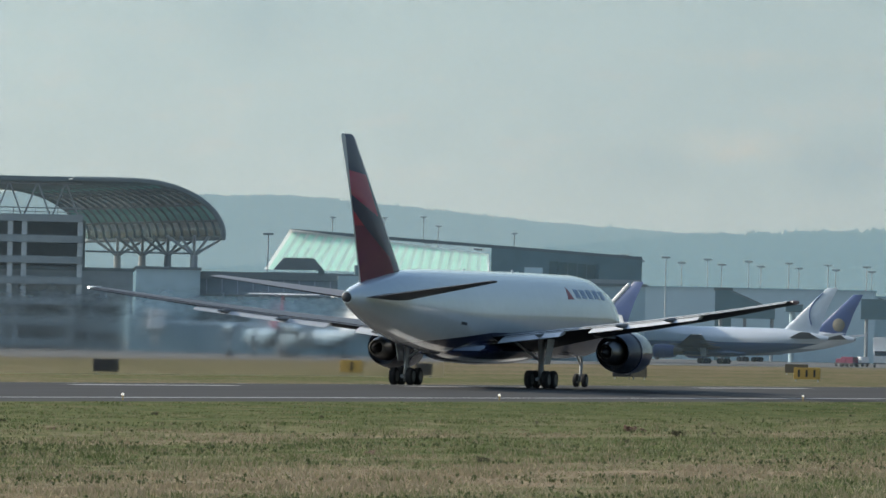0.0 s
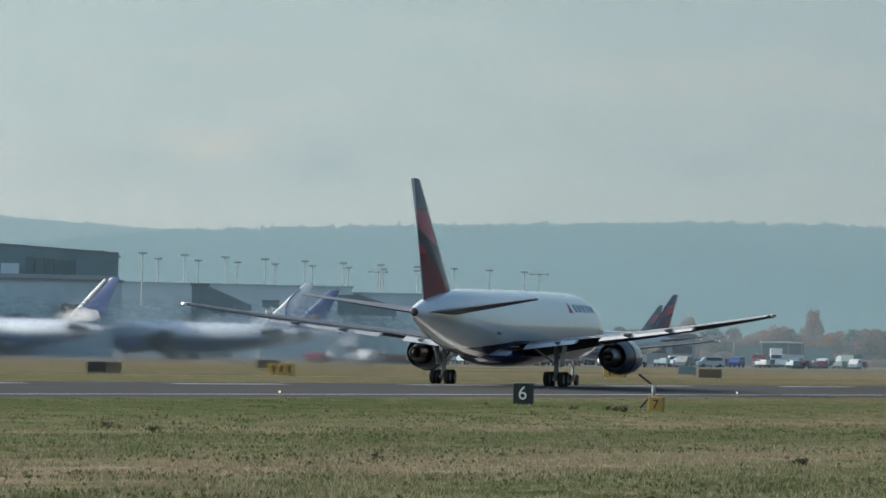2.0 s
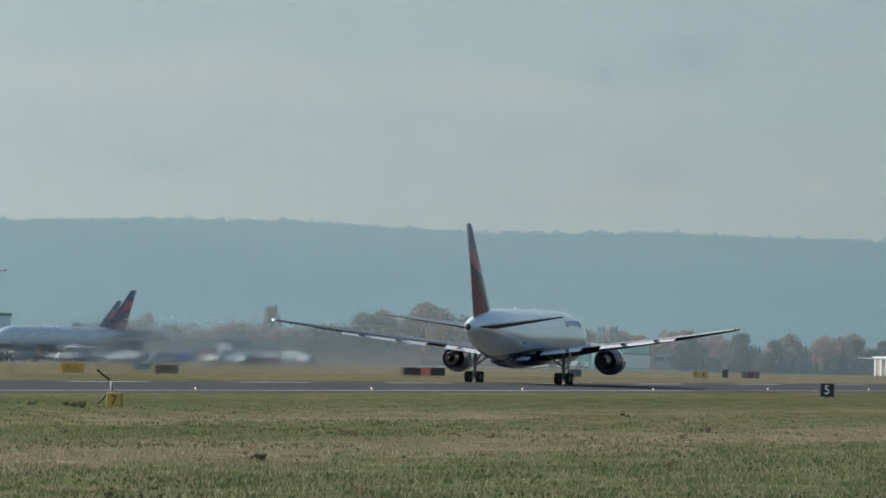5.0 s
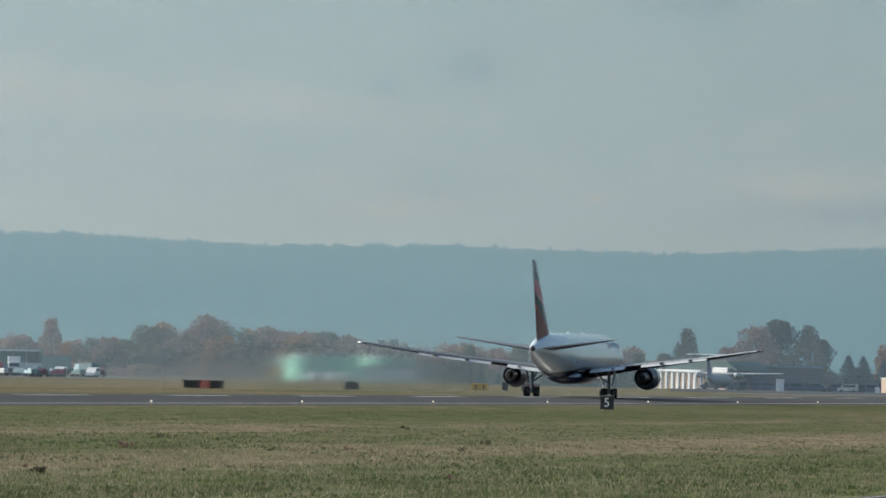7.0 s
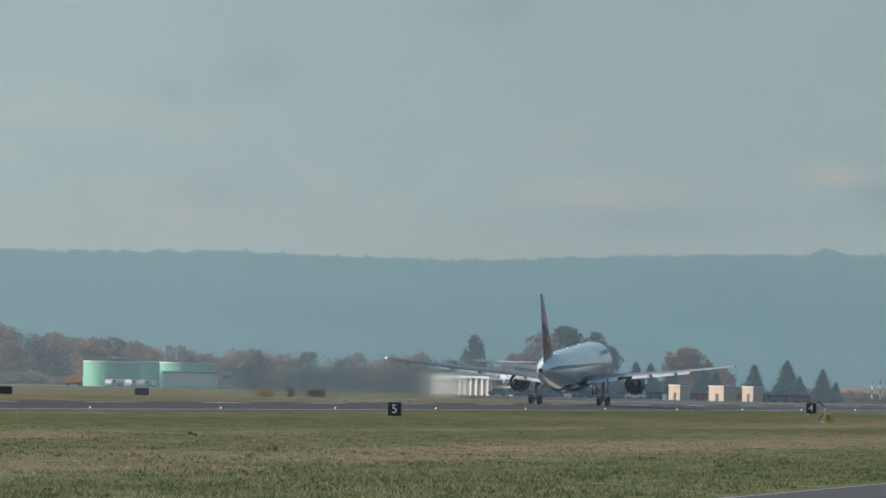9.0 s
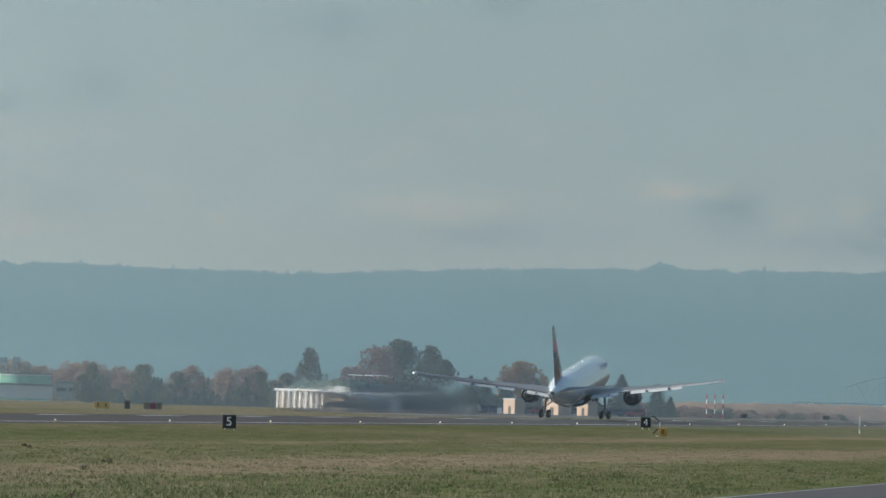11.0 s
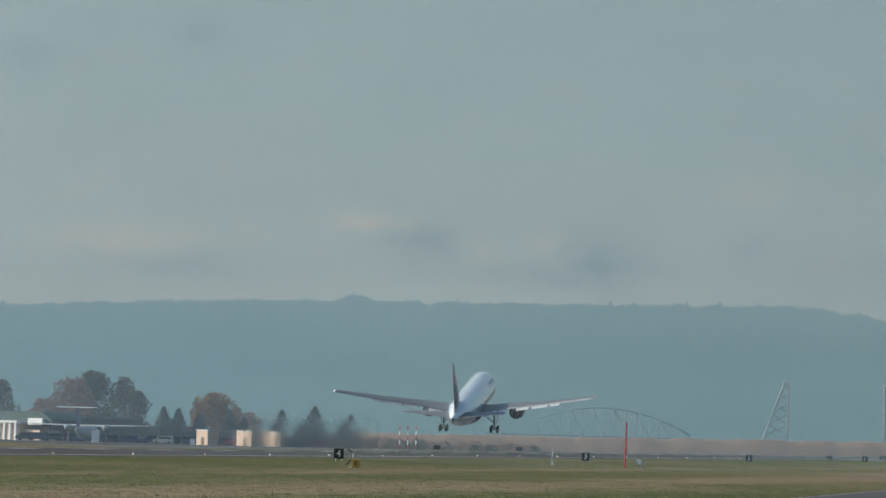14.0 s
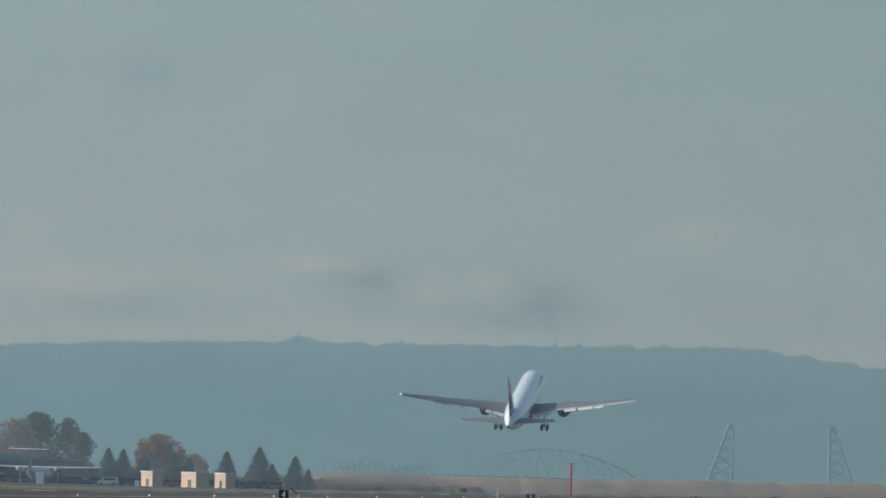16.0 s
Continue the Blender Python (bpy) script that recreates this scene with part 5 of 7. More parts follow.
    part("gable", plate([(54.3, 44.4, 17.05), (77.4, 44.4, 15.72), (77.4, 44.4, 10.5), (54.3, 44.4, 12.0)], (0, -1.0, 0)), CLADDING_DARK, t, "dark grey-green end wall")
    for x0, x1 in ((55.0, 58.6), (59.4, 62.2)):
        part("wall_panel", boxes(((x0, 43.2, 11.6), (x1, 43.35, 14.2 if x0 > 57 else 13.5))), CONCOURSE, t, "pale wall panel")
    for k in range(5):
        part("window_strip", boxes(((63.2 + 1.45 * k, 43.2, 11.6), (64.5 + 1.45 * k, 43.36, 15.2 - 0.1 * k))), TEAL_GLASS, t, "tall dark teal window")
    part("end_wall", boxes(((70.8, 42.4, 6.0), (77.3, 43.3, 15.0))), CLADDING_DARK, t, "grey-green end wall")


def light_mast(height, head):
    m = thing("light_mast", pose(0, 0, 0), "tall thin grey mast with floodlights on its head", "light mast", "floodlight masts")
    part("pole", rod(bmesh.new(), (0, 0, -0.5), (0, 0, height), 0.16, 0.09, 8), MAST_GREY, m, "tapered steel pole")
    part("crossarm", rods(((-head / 2, 0, height - 0.15), (head / 2, 0, height - 0.15), 0.09)), STEEL, m, "steel cross arm")
    for x in (-head / 2, 0.0, head / 2):
        part("floodlight", boxes(((x - 0.28, -0.40, height - 0.26), (x + 0.28, 0.26, height + 0.08)), bevel=0.04), CONCRETE_DARK, m, "grey floodlight box")
    return m


def masts():
    tall = light_mast(18.3, 1.0)
    tall.matrix_world = pose(1573, 500, -0.3, 0, 0, -75)
    for k in range(1, 12):
        copy_thing(tall, pose(1573 + 25.0 * k + 0.10 * k * k, 500, -0.3, 0, 0, -75))
    for k in range(9):
        copy_thing(tall, pose(1678 + 26.0 * k, 530, -0.3, 0, 0, -75))
    for bearing, y, k in ((19.80, 480, 1.0), (17.78, 505, 0.94), (18.82, 520, 1.06), (18.52, 520, 1.02), (18.04, 520, 1.0)):
        copy_thing(tall, on_line(bearing, y, -0.3, -75) @ Matrix.Diagonal((1, 1, k, 1)))
    wide = light_mast(18.0, 3.4)
    wide.matrix_world = on_line(18.225, 500, -0.3, -75)
    copy_thing(wide, on_line(14.955, 500, -0.3, -75))
    copy_thing(wide, on_line(15.935, 520, -0.3, -75) @ Matrix.Diagonal((1, 1, 0.97, 1)))


parking_garage()
canopy()
terminal()
masts()
building("long pale concourse with a plain flat-roofed wall", 17.50, 1690, 41.5, 26, 12.9, CONCOURSE, 3, 10, 0.3, windows=False, roof=CLADDING)
building("lower pale range of the concourse with a flat roof", 16.10, 1695, 17.0, 22, 11.9, CONCOURSE, 3, 6, 0.3, windows=False, roof=CLADDING)
building("grey block rising over the concourse roof", 17.07, 1660, 2.9, 8, 12.5, CLADDING_DARK, 1, 1, windows=False)
building("pale low pier of the terminal", 15.33, 1730, 14, 20, 8.0, CONCOURSE, 2, 5)
building("dark teal boxy stair tower at the pier", 15.545, 1680, 6.3, 8, 11.6, CLADDING_DARK, 1, 2, windows=False)
for bearing, width, top, low in ((17.07, 10.6, 12.2, 8.6), (16.18, 10.4, 11.5, 8.9)):
    w = thing("walkway", facing(bearing, 1655, -0.3), "dark enclosed walkway sloping down along the concourse wall", "walkway", "sloping walkways")
    part("shell", plate([(0, 0, top), (3.0, 0, top), (width, 0, low + 0.4), (width, 0, low - 1.0), (0, 0, low - 1.0)], (0, 3.0, 0)), CLADDING_DARK, w)
    part("roof", plate([(3.0, -0.15, top + 0.05), (width, -0.15, low + 0.45), (width, -0.15, low + 0.65), (3.0, -0.15, top + 0.3)], (0, 3.2, 0)), ROOF, w, "dark sloping roof")
    for x in (1.0, width * 0.5, width - 0.5):
        part("leg", rods(((x, 1.5, -0.3), (x, 1.5, low - 0.9), 0.3)), STEEL, w, "steel leg")
for bearing, z in ((16.64, 8.9), (15.69, 8.4)):
    g = thing("gate_cab", facing(bearing, 1640, -0.3), "small dark gate cab on a column before the concourse", "boarding bridge", "gate cabs")
    part("cab", boxes(((0, 0, z), (3.0 if z > 8.5 else 2.3, 3, z + 1.1)), bevel=0.08), CLADDING_DARK, g)
    part("roof", boxes(((-0.1, -0.1, z + 1.1), (3.1 if z > 8.5 else 2.4, 3.1, z + 1.3))), ROOF, g, "flat cab roof")
    part("column", rods(((1.2, 1.5, -0.3), (1.2, 1.5, z), 0.5)), CLADDING, g, "grey column")
building("low dark service building", 14.95, 1800, 30, 12, 5.5, CONCRETE_DARK, 1, 6)
building("dark wall of the terminal base", 21.60, 1402, 24, 18, 12.0, CONCRETE_DARK, 3, 5)

# ---- parked airliners ----
DULL_GOLD = paint("dull_gold", (0.16, 0.14, 0.10), 0.5, spread=0.3)
FIN_BLUE = paint("fin_blue", (0.05, 0.085, 0.23), 0.35, spread=0.15)
FIN_PALE = paint("fin_pale_blue", (0.40, 0.48, 0.56), 0.35, spread=0.2, grain=0.6)


def swoosh_marks(a, fin):
    for side in (1, -1):
        bm = bmesh.new()
        for k in range(9):
            t0, t1 = k / 9, (k + 1) / 9
            pts = [(NOSE_X - 50.2 - 2.6 * t + 1.7 * math.sin(3.0 * t), side * (0.36 - 0.2 * t), 8.2 + 6.6 * t) for t in (t0, t1)]
            rod(bm, pts[0], pts[1], 0.13, sides=6)
        part("fin_stripe", bm, BLUE, fin, "curved blue stripe on the fin")


def glint_edge_marks(a, fin):
    # white rod added for the sun's glint along the leading edge
    part("leading_glint", rod(bmesh.new(), (NOSE_X - 43.9, 0, 7.4), (NOSE_X - 52.3, 0, 15.3), 0.62, 0.40, 10), WHITE, fin, "white strip standing for sun glint on the fin's leading edge")
    for side in (1, -1):
        part("fin_panel", plate([(NOSE_X - 44.0, side * 0.42, 7.3), (NOSE_X - 51.6, side * 0.42, 7.3), (NOSE_X - 51.0, side * 0.40, 9.2), (NOSE_X - 46.6, side * 0.40, 9.9)], (0, side * 0.03, 0)), WHITE, fin, "white lower panel of the fin")


def globe_marks(a, fin):
    for side in (1, -1):
        part("fin_disc", spun(((0.0, 1.5), (0.05, 1.4)), 20, "y", (NOSE_X - 50.0, side * 0.36, 8.8)), DULL_GOLD, fin, "dull gold disc on the fin")


def parked(label, bearing, y, size, hull, fin, engine, heading, marks=None):
    """Stands so that its tail is at the bearing."""
    tail = on_line(bearing, y, -0.25).translation
    c, s = math.cos(radians(heading)), math.sin(radians(heading))
    spot = tail + Vector((c, s, 0)) * 25.2 * size
    return airliner("airliner", label, pose(spot.x, spot.y, -0.25, 0, 0, heading), hull, fin, engine, size, group="parked airliners", marks=marks)


parked("parked white airliner with blue belly and pale blue fin", 16.375, 402, 0.755, HULL_BLUE_BELLY, FIN_PALE, BLUE, 82, swoosh_marks)
parked("parked white airliner with dark blue fin and gold disc", 16.215, 452, 0.76, HULL_WHITE, FIN_BLUE, BLUE, 86, globe_marks)
parked("parked white airliner with blue fin at the pier", 17.555, 418, 0.76, HULL_BLUE_BELLY, FIN_BLUE, BLUE, 72, glint_edge_marks)
parked("parked white airliner with red and navy fin", 14.131, 402, 0.80, HULL_SHADED, FIN_LIVERY, WHITE, 160)
parked("parked white airliner with red fin beyond another", 14.215, 440, 0.72, HULL_SHADED, FIN_LIVERY, WHITE, 156)


# ---- apron vehicles ----
def truck(label, m, body, cab, length=7.0, height=3.3, lift=0.0):
    t = thing("truck", m, label, "truck", "apron trucks")
    part("cargo_box", boxes(((-length * 0.68, -1.2, 0.95 + lift), (length * 0.0, 1.2, height + lift)), bevel=0.05), body, t)
    part("chassis", boxes(((-length * 0.68, -0.9, 0.55), (length * 0.3, 0.9, 0.93))), DARK_METAL, t, "dark chassis")
    if lift:
        part("lift_frame", rods(((-length * 0.6, -0.8, 0.9), (-length * 0.1, -0.8, 0.95 + lift), 0.1), ((-length * 0.6, -0.8, 0.95 + lift), (-length * 0.1, -0.8, 0.9), 0.1), ((-length * 0.6, 0.8, 0.9), (-length * 0.1, 0.8, 0.95 + lift), 0.1)), STEEL, t, "crossed lifting frame")
    cabin = part("cab", plate([(0.12, -1.15, 0.7), (length * 0.32, -1.15, 0.7), (length * 0.32, -1.15, 1.7), (length * 0.24, -1.15, 2.55), (0.12, -1.15, 2.6)], (0, 2.3, 0)), cab, t, "painted cab")
    part("windscreen", plate([(length * 0.32 + 0.01, -1.0, 1.75), (length * 0.32 + 0.01, 1.0, 1.75), (length * 0.245 + 0.02, 1.0, 2.48), (length * 0.245 + 0.02, -1.0, 2.48)], (0.02, 0, 0)), GLASS_DARK, cabin, "dark windscreen")
    for x in (-length * 0.5, length * 0.2):
        for y in (-1.0, 1.0):
            part("wheel", spun(((-0.15, 0.25), (-0.15, 0.42), (-0.1, 0.48), (0.1, 0.48), (0.15, 0.42), (0.15, 0.25)), 14, "y", (x, y, 0.48)), TYRE, t, "black wheel")
    return t


def van(label, m, body):
    v = thing("van", m, label, "van", "apron vehicles")
    side = [(-2.4, 0, 0.35), (2.4, 0, 0.35), (2.45, 0, 0.95), (1.7, 0, 1.15), (1.1, 0, 1.85), (-2.2, 0, 1.95), (-2.45, 0, 1.2)]
    part("body", plate([(x, -0.9, z) for x, _, z in side], (0, 1.8, 0)), body, v)
    part("window", boxes(((-1.9, -0.93, 1.2), (1.0, -0.89, 1.7))), GLASS_DARK, v, "dark side windows")
    part("window", boxes(((-1.9, 0.89, 1.2), (1.0, 0.93, 1.7))), GLASS_DARK, v, "dark side windows")
    for x in (-1.5, 1.5):
        for y in (-0.8, 0.8):
            part("wheel", spun(((-0.12, 0.18), (-0.12, 0.32), (0.12, 0.32), (0.12, 0.18)), 12, "y", (x, y, 0.33)), TYRE, v, "black wheel")
    return v


for bearing, y, body, cab, length, height, lift, turn in ((16.05, 385, WHITE, WHITE, 9.0, 3.9, 1.2, 196), (15.6, 400, CLADDING, CLADDING_DARK, 7.5, 3.4, 0.0, 180), (15.35, 380, CONCRETE, WHITE, 7.5, 3.4, 0.0, 190),
                                                          (14.75, 385, ORANGE, CLADDING_DARK, 5.0, 2.6, 0.0, 185), (14.48, 380, WHITE, CONCRETE, 6.0, 3.1, 0.0, 180), (14.36, 378, WHITE, CONCRETE, 6.5, 3.0, 0.0, 180),
                                                          (13.50, 430, WHITE, WHITE, 8.0, 3.6, 1.3, 195), (13.44, 445, WHITE, CONCRETE, 7.0, 3.8, 0.0, 120), (13.60, 435, CONCRETE_DARK, RED, 7.0, 3.0, 0.0, 175), (13.08, 430, CLADDING_DARK, CLADDING, 7.0, 4.0, 0.0, 60),
                                                          (11.86, 470, ORANGE, ORANGE, 5.5, 3.8, 0.0, 100)):
    kind = "orange" if body is ORANGE else ("white" if body is WHITE else "grey")
    m = on_line(bearing, y, 0, turn)
    m.translation.z = ground_z(m.translation.x, m.translation.y) + 0.03
    length, height = (length * 0.85, height * 0.85) if bearing > 14.4 else (length * 0.72, height * 0.68)
    truck("%s box truck standing on the apron" % kind, m, body, cab, length, height, lift)
for bearing, y, body, turn in ((15.95, 390, WHITE, 175), (15.2, 392, CLADDING_DARK, 240), (15.02, 390, CONCRETE_DARK, 160), (14.10, 400, WHITE, 215), (14.06, 384, CONCRETE_DARK, 178), (13.90, 395, WHITE, 120), (13.74, 400, BLUE, 180), (13.38, 410, CLADDING_DARK, 180), (13.22, 412, WHITE, 185), (13.02, 412, WHITE, 180), (11.62, 480, WHITE, 175), (11.5, 480, WHITE, 175), (11.42, 482, CONCRETE_DARK, 175)):
    kind = {WHITE: "white", BLUE: "blue", RED: "red"}.get(body, "grey")
    m = on_line(bearing, y, 0, turn)
    m.translation.z = ground_z(m.translation.x, m.translation.y) + 0.03
    van("%s service van parked on the apron" % kind, m, body)


rng_cars = random.Random(5)
for k in range(26):
    bearing = 9.25 - 1.85 * k / 25 + rng_cars.uniform(-0.02, 0.02)
    m = at(bearing, rng_cars.uniform(2215, 2262), 0, rng_cars.choice((88, 92, 95, 268)))
    m.translation.z = ground_z(m.translation.x, m.translation.y) + 0.06
    body, kind = rng_cars.choice(((BLACK, "black"), (NAVY, "navy"), (NAVY, "navy"), (DARK_METAL, "dark grey"), (CONCRETE_DARK, "grey"), (DARK_RED, "dark red")))
    van("%s car parked in a row before the far sheds" % kind, m, body)


def baggage_cart(label, m, load):
    c = thing("baggage_cart", m, label, "baggage cart", "baggage carts")
    part("deck", boxes(((-1.5, -0.75, 0.45), (1.5, 0.75, 0.6)), bevel=0.02), DARK_METAL, c, "dark steel deck")
    part("load", boxes(((-1.3, -0.65, 0.6), (0.1, 0.65, 1.5)), ((0.2, -0.6, 0.6), (1.3, 0.6, 1.2)), bevel=0.06), load, c, "stacked load")
    part("drawbar", rods(((1.5, 0, 0.5), (2.4, 0, 0.4), 0.05)), STEEL, c, "steel drawbar")
    for x in (-1.0, 1.0):
        for y in (-0.65, 0.65):
            part("wheel", spun(((-0.08, 0.1), (-0.08, 0.24), (0.08, 0.24), (0.08, 0.1)), 10, "y", (x, y, 0.24)), TYRE, c, "small black wheel")
    return c


def carts():
    rng = random.Random(17)
    for k in range(58):
        if k < 34:
            b, y = rng.uniform(12.95, 14.2), rng.uniform(388, 430)
        else:
            b, y = rng.uniform(14.3, 16.3), rng.uniform(386, 398)
        load, word = rng.choice(((DARK_METAL, "dark"), (DARK_METAL, "dark"), (CLADDING_DARK, "dark grey"), (WHITE, "white"), (BLUE, "blue"), (DARK_RED, "dark red"), (CLADDING, "grey")) if k < 34 else ((DARK_METAL, "dark"), (CLADDING_DARK, "dark grey"), (CLADDING, "grey"), (DARK_RED, "dark red"), (WHITE, "white")))
        m = on_line(b, y, 0, rng.uniform(0, 180))
        m.translation.z = ground_z(m.translation.x, m.translation.y) + 0.03
        baggage_cart("low baggage cart with %s load on the apron" % word, m, load)


carts()


# ---- taxiway signs ----
SIGN_RED = paint("sign_red", (0.42, 0.13, 0.10), 0.5, spread=0.12)


def taxi_sign(label, bearing, y, panels, height=0.95):
    """A row of box panels on short legs: (width, material, writing)."""
    m = on_line(bearing, y)
    s = thing("taxiway_sign", pose(m.translation.x, m.translation.y, ground_z(m.translation.x, m.translation.y)), label, "taxiway sign", "taxiway signs")
    total = sum(p[0] for p in panels)
    y0 = total / 2
    for width, material, bars in panels:
        p = part("panel", boxes(((-0.14, y0 - width + 0.02, 0.22), (0.14, y0 - 0.02, 0.22 + height)), bevel=0.02), material, s)
        for k in range(bars):
            yy = y0 - width * (k + 0.7) / (bars + 0.4)
            part("writing_bar", boxes(((-0.155, yy - 0.10, 0.42), (-0.142, yy + 0.10, 0.02 + height))), BLACK if material is YELLOW else WHITE, p, "plain bar of unreadable writing")
        for yy in (y0 - 0.2, y0 - width + 0.2):
            part("leg", rods(((0, yy, -0.1), (0, yy, 0.24), 0.05)), STEEL, s, "short steel leg")
        y0 -= width
    return s


taxi_sign("yellow taxiway sign with dark writing in the grass", 14.48, 247, [(2.5, YELLOW, 2)], 1.05)
taxi_sign("orange-yellow taxiway sign with black writing beside the apron", 16.50, 243, [(2.5, YELLOW, 3)], 1.05)
taxi_sign("brown back of a low taxiway sign", 16.565, 290, [(2.6, SIGN_BACK, 0)])
taxi_sign("yellow taxiway sign behind the hot exhaust", 19.26, 256, [(2.0, YELLOW, 1)], 1.05)
taxi_sign("black back of a taxiway sign in the grass", 20.76, 250, [(2.0, BLACK, 0)])
# low panel on legs, added in place of a box truck
taxi_sign("grey panel standing in for a box truck", 14.04, 275, [(2.2, CLADDING_DARK, 0)])
taxi_sign("brown back of a taxiway sign", 13.90, 247, [(2.6, SIGN_BACK, 0)])
taxi_sign("dark back of a taxiway sign", 18.83, 247, [(1.4, BLACK, 0)])
taxi_sign("dark back of a wide taxiway sign", 17.58, 247, [(1.7, BLACK, 0), (1.4, SIGN_BACK, 0)])
taxi_sign("red and black taxiway sign panels in a row", 12.34, 247, [(1.25, BLACK, 0), (0.9, BLACK, 0), (1.25, SIGN_RED, 0), (1.75, BLACK, 0)])
taxi_sign("dark taxiway sign with a pale top", 11.426, 247, [(1.9, BLACK, 0)])
taxi_sign("yellow taxiway sign beside the runway", 10.663, 247, [(1.2, YELLOW, 1), (1.1, YELLOW, 1)])
taxi_sign("small dark taxiway sign on legs", 10.508, 247, [(0.85, BLACK, 0)], 1.2)
taxi_sign("brown and red taxiway sign back", 10.353, 247, [(0.9, SIGN_BACK, 0), (1.0, DARK_RED, 0), (0.8, SIGN_BACK, 0)])
taxi_sign("small black taxiway sign beyond the runway", 6.75, 247, [(1.5, BLACK, 0)])
taxi_sign("dark low taxiway sign beyond the runway", 6.25, 240, [(1.6, BLACK, 0)])
taxi_sign("small dark taxiway sign in far grass", 4.36, 170, [(1.4, BLACK, 0)])
taxi_sign("wide dark taxiway sign in far grass", 4.02, 168, [(2.8, BLACK, 0)])


def marker_post(x, y, z, number, turn):
    """A yellow marker box beside a tilted two-armed gauge on a post."""
    s = thing("marker_box", pose(x, y, z), "small yellow numbered marker box in the grass", "marker", "yellow marker boxes")
    p = part("box", boxes(((-0.25, -0.52, 0.04), (0.25, 0.42, 0.98)), bevel=0.03), YELLOW, s, "yellow painted box")
    letters(number, 0.8, BLACK, p, Matrix.Translation((-0.256, -0.05, 0.5)) @ FACE)
    part("foot", boxes(((-0.2, 0.45, -0.1), (0.2, 0.75, 0.10))), WHITE, s, "white concrete foot")
    g = thing("tilted_gauge", pose(x + 0.8, y + 0.35, z), "post with two dark slanting arms and a bright lamp head", "runway gauge", "slanting gauges")
    part("post", rods(((0, 0, -0.1), (0, 0, 1.1), 0.05)), STEEL, g, "steel post")
    part("arm", rods(((0, 0.15, 1.75), (0, 0.95, 2.35), 0.07)), BLACK, g, "dark slanting arm")
    part("arm", rods(((0, 0.25, 0.95), (0, 0.85, 0.30), 0.08)), BLACK, g, "dark slanting arm")
    part("lamp_head", spun(((1.05, 0.05), (1.15, 0.10), (1.4, 0.13), (1.58, 0.09), (1.64, 0.04)), 12, "z"), STEEL, g, "bright metal lamp head")


marker_post(560.0, 142.0, ground_z(560, 142) - 0.12, "7", 0)
marker_post(1060.5, 134.8, ground_z(1060.5, 134.8), "8", 0)


# ---- fuel tanks ----
def tank(bearing, distance, radius, height):
    m = at(bearing, distance)
    z = ground_z(m.translation.x, m.translation.y) - 0.3
    t = thing("fuel_tank", at(bearing, distance, z), "pale green round fuel storage tank", "fuel tank", "fuel tanks")
    part("shell", spun(((0, radius), (height, radius)), 48, "z"), TANK_GREEN, t, "pale green steel shell")
    for k in range(1, 4):
        part("seam", spun(((height * k / 4 - 0.03, radius + 0.02), (height * k / 4 + 0.03, radius + 0.02)), 48, "z"), TANK_GREEN, t, "welded seam ring")
    part("roof", spun(((height - 0.05, radius + 0.12), (height + 0.12, radius + 0.12), (height + 0.45, radius * 0.5), (height + 0.6, 0.1)), 48, "z"), TANK_GREEN, t, "shallow conical roof")
    part("rim", spun(((height - 0.22, radius + 0.14), (height + 0.10, radius + 0.14)), 48, "z"), WHITE, t, "white rim round the roof")
    part("rail", spun(((height + 0.9, radius), (height + 0.96, radius)), 40, "z"), STEEL, t, "thin roof rail")
    part("ladder", boxes(((-radius - 0.35, -0.5, 0), (-radius - 0.25, -0.42, height + 0.9)), ((-radius - 0.35, 0.42, 0), (-radius - 0.25, 0.5, height + 0.9))), WHITE, t, "white access ladder")
    return t


tank(11.613, 2600, 7.9, 7.2)
tank(11.475, 2632, 7.9, 7.5)
tank(11.148, 2606, 7.9, 7.3)
def loading_tower(bearing, distance, height):
    m = at(bearing, distance)
    t = thing("loading_tower", facing(bearing, distance, ground_z(m.translation.x, m.translation.y)), "slim dark steel tower beside the fuel tanks", "tower", "steel towers")
    for x in (-0.9, 0.9):
        for y in (-0.9, 0.9):
            part("leg", rods(((x, y, -0.4), (x, y, height), 0.22)), STEEL, t, "steel leg")
    for k in range(5):
        z0, z1 = height * k / 5, height * (k + 1) / 5
        part("brace", rods(((-0.9, -0.9, z0), (0.9, -0.9, z1), 0.12), ((0.9, -0.9, z0), (-0.9, -0.9, z1), 0.12)), STEEL, t, "crossed steel braces")
    part("cabin", boxes(((-1.0, -1.0, height - 1.5), (1.0, 1.0, height)), bevel=0.08), CLADDING, t, "dark cabin at the top")


loading_tower(11.27, 2660, 12.0)
loading_tower(11.19, 2660, 12.2)


def tank_truck(bearing, distance):
    m = at(bearing, distance)
    t = thing("tank_truck", facing(bearing, distance, ground_z(m.translation.x, m.translation.y)), "white tank truck parked before the fuel tanks", "truck", "tank trucks")
    part("barrel", spun(((0.0, 0.5), (0.15, 1.15), (6.0, 1.15), (6.15, 0.5)), 20, "x", (0, 0, 2.1)), MAST_GREY, t, "pale round barrel")
    part("chassis", boxes(((0, -0.9, 0.6), (8.6, 0.9, 1.0))), DARK_METAL, t, "dark chassis")
    part("cab", boxes(((6.5, -1.15, 0.8), (8.7, 1.15, 2.9)), bevel=0.2), WHITE, t, "white cab")
    for x in (1.0, 2.3, 7.4):
        part("wheel", spun(((-0.15, 0.25), (-0.15, 0.45), (0.15, 0.45), (0.15, 0.25)), 14, "y", (x, -0.95, 0.5)), TYRE, t, "black wheel")
    t.scale = (0.62, 0.62, 0.62)


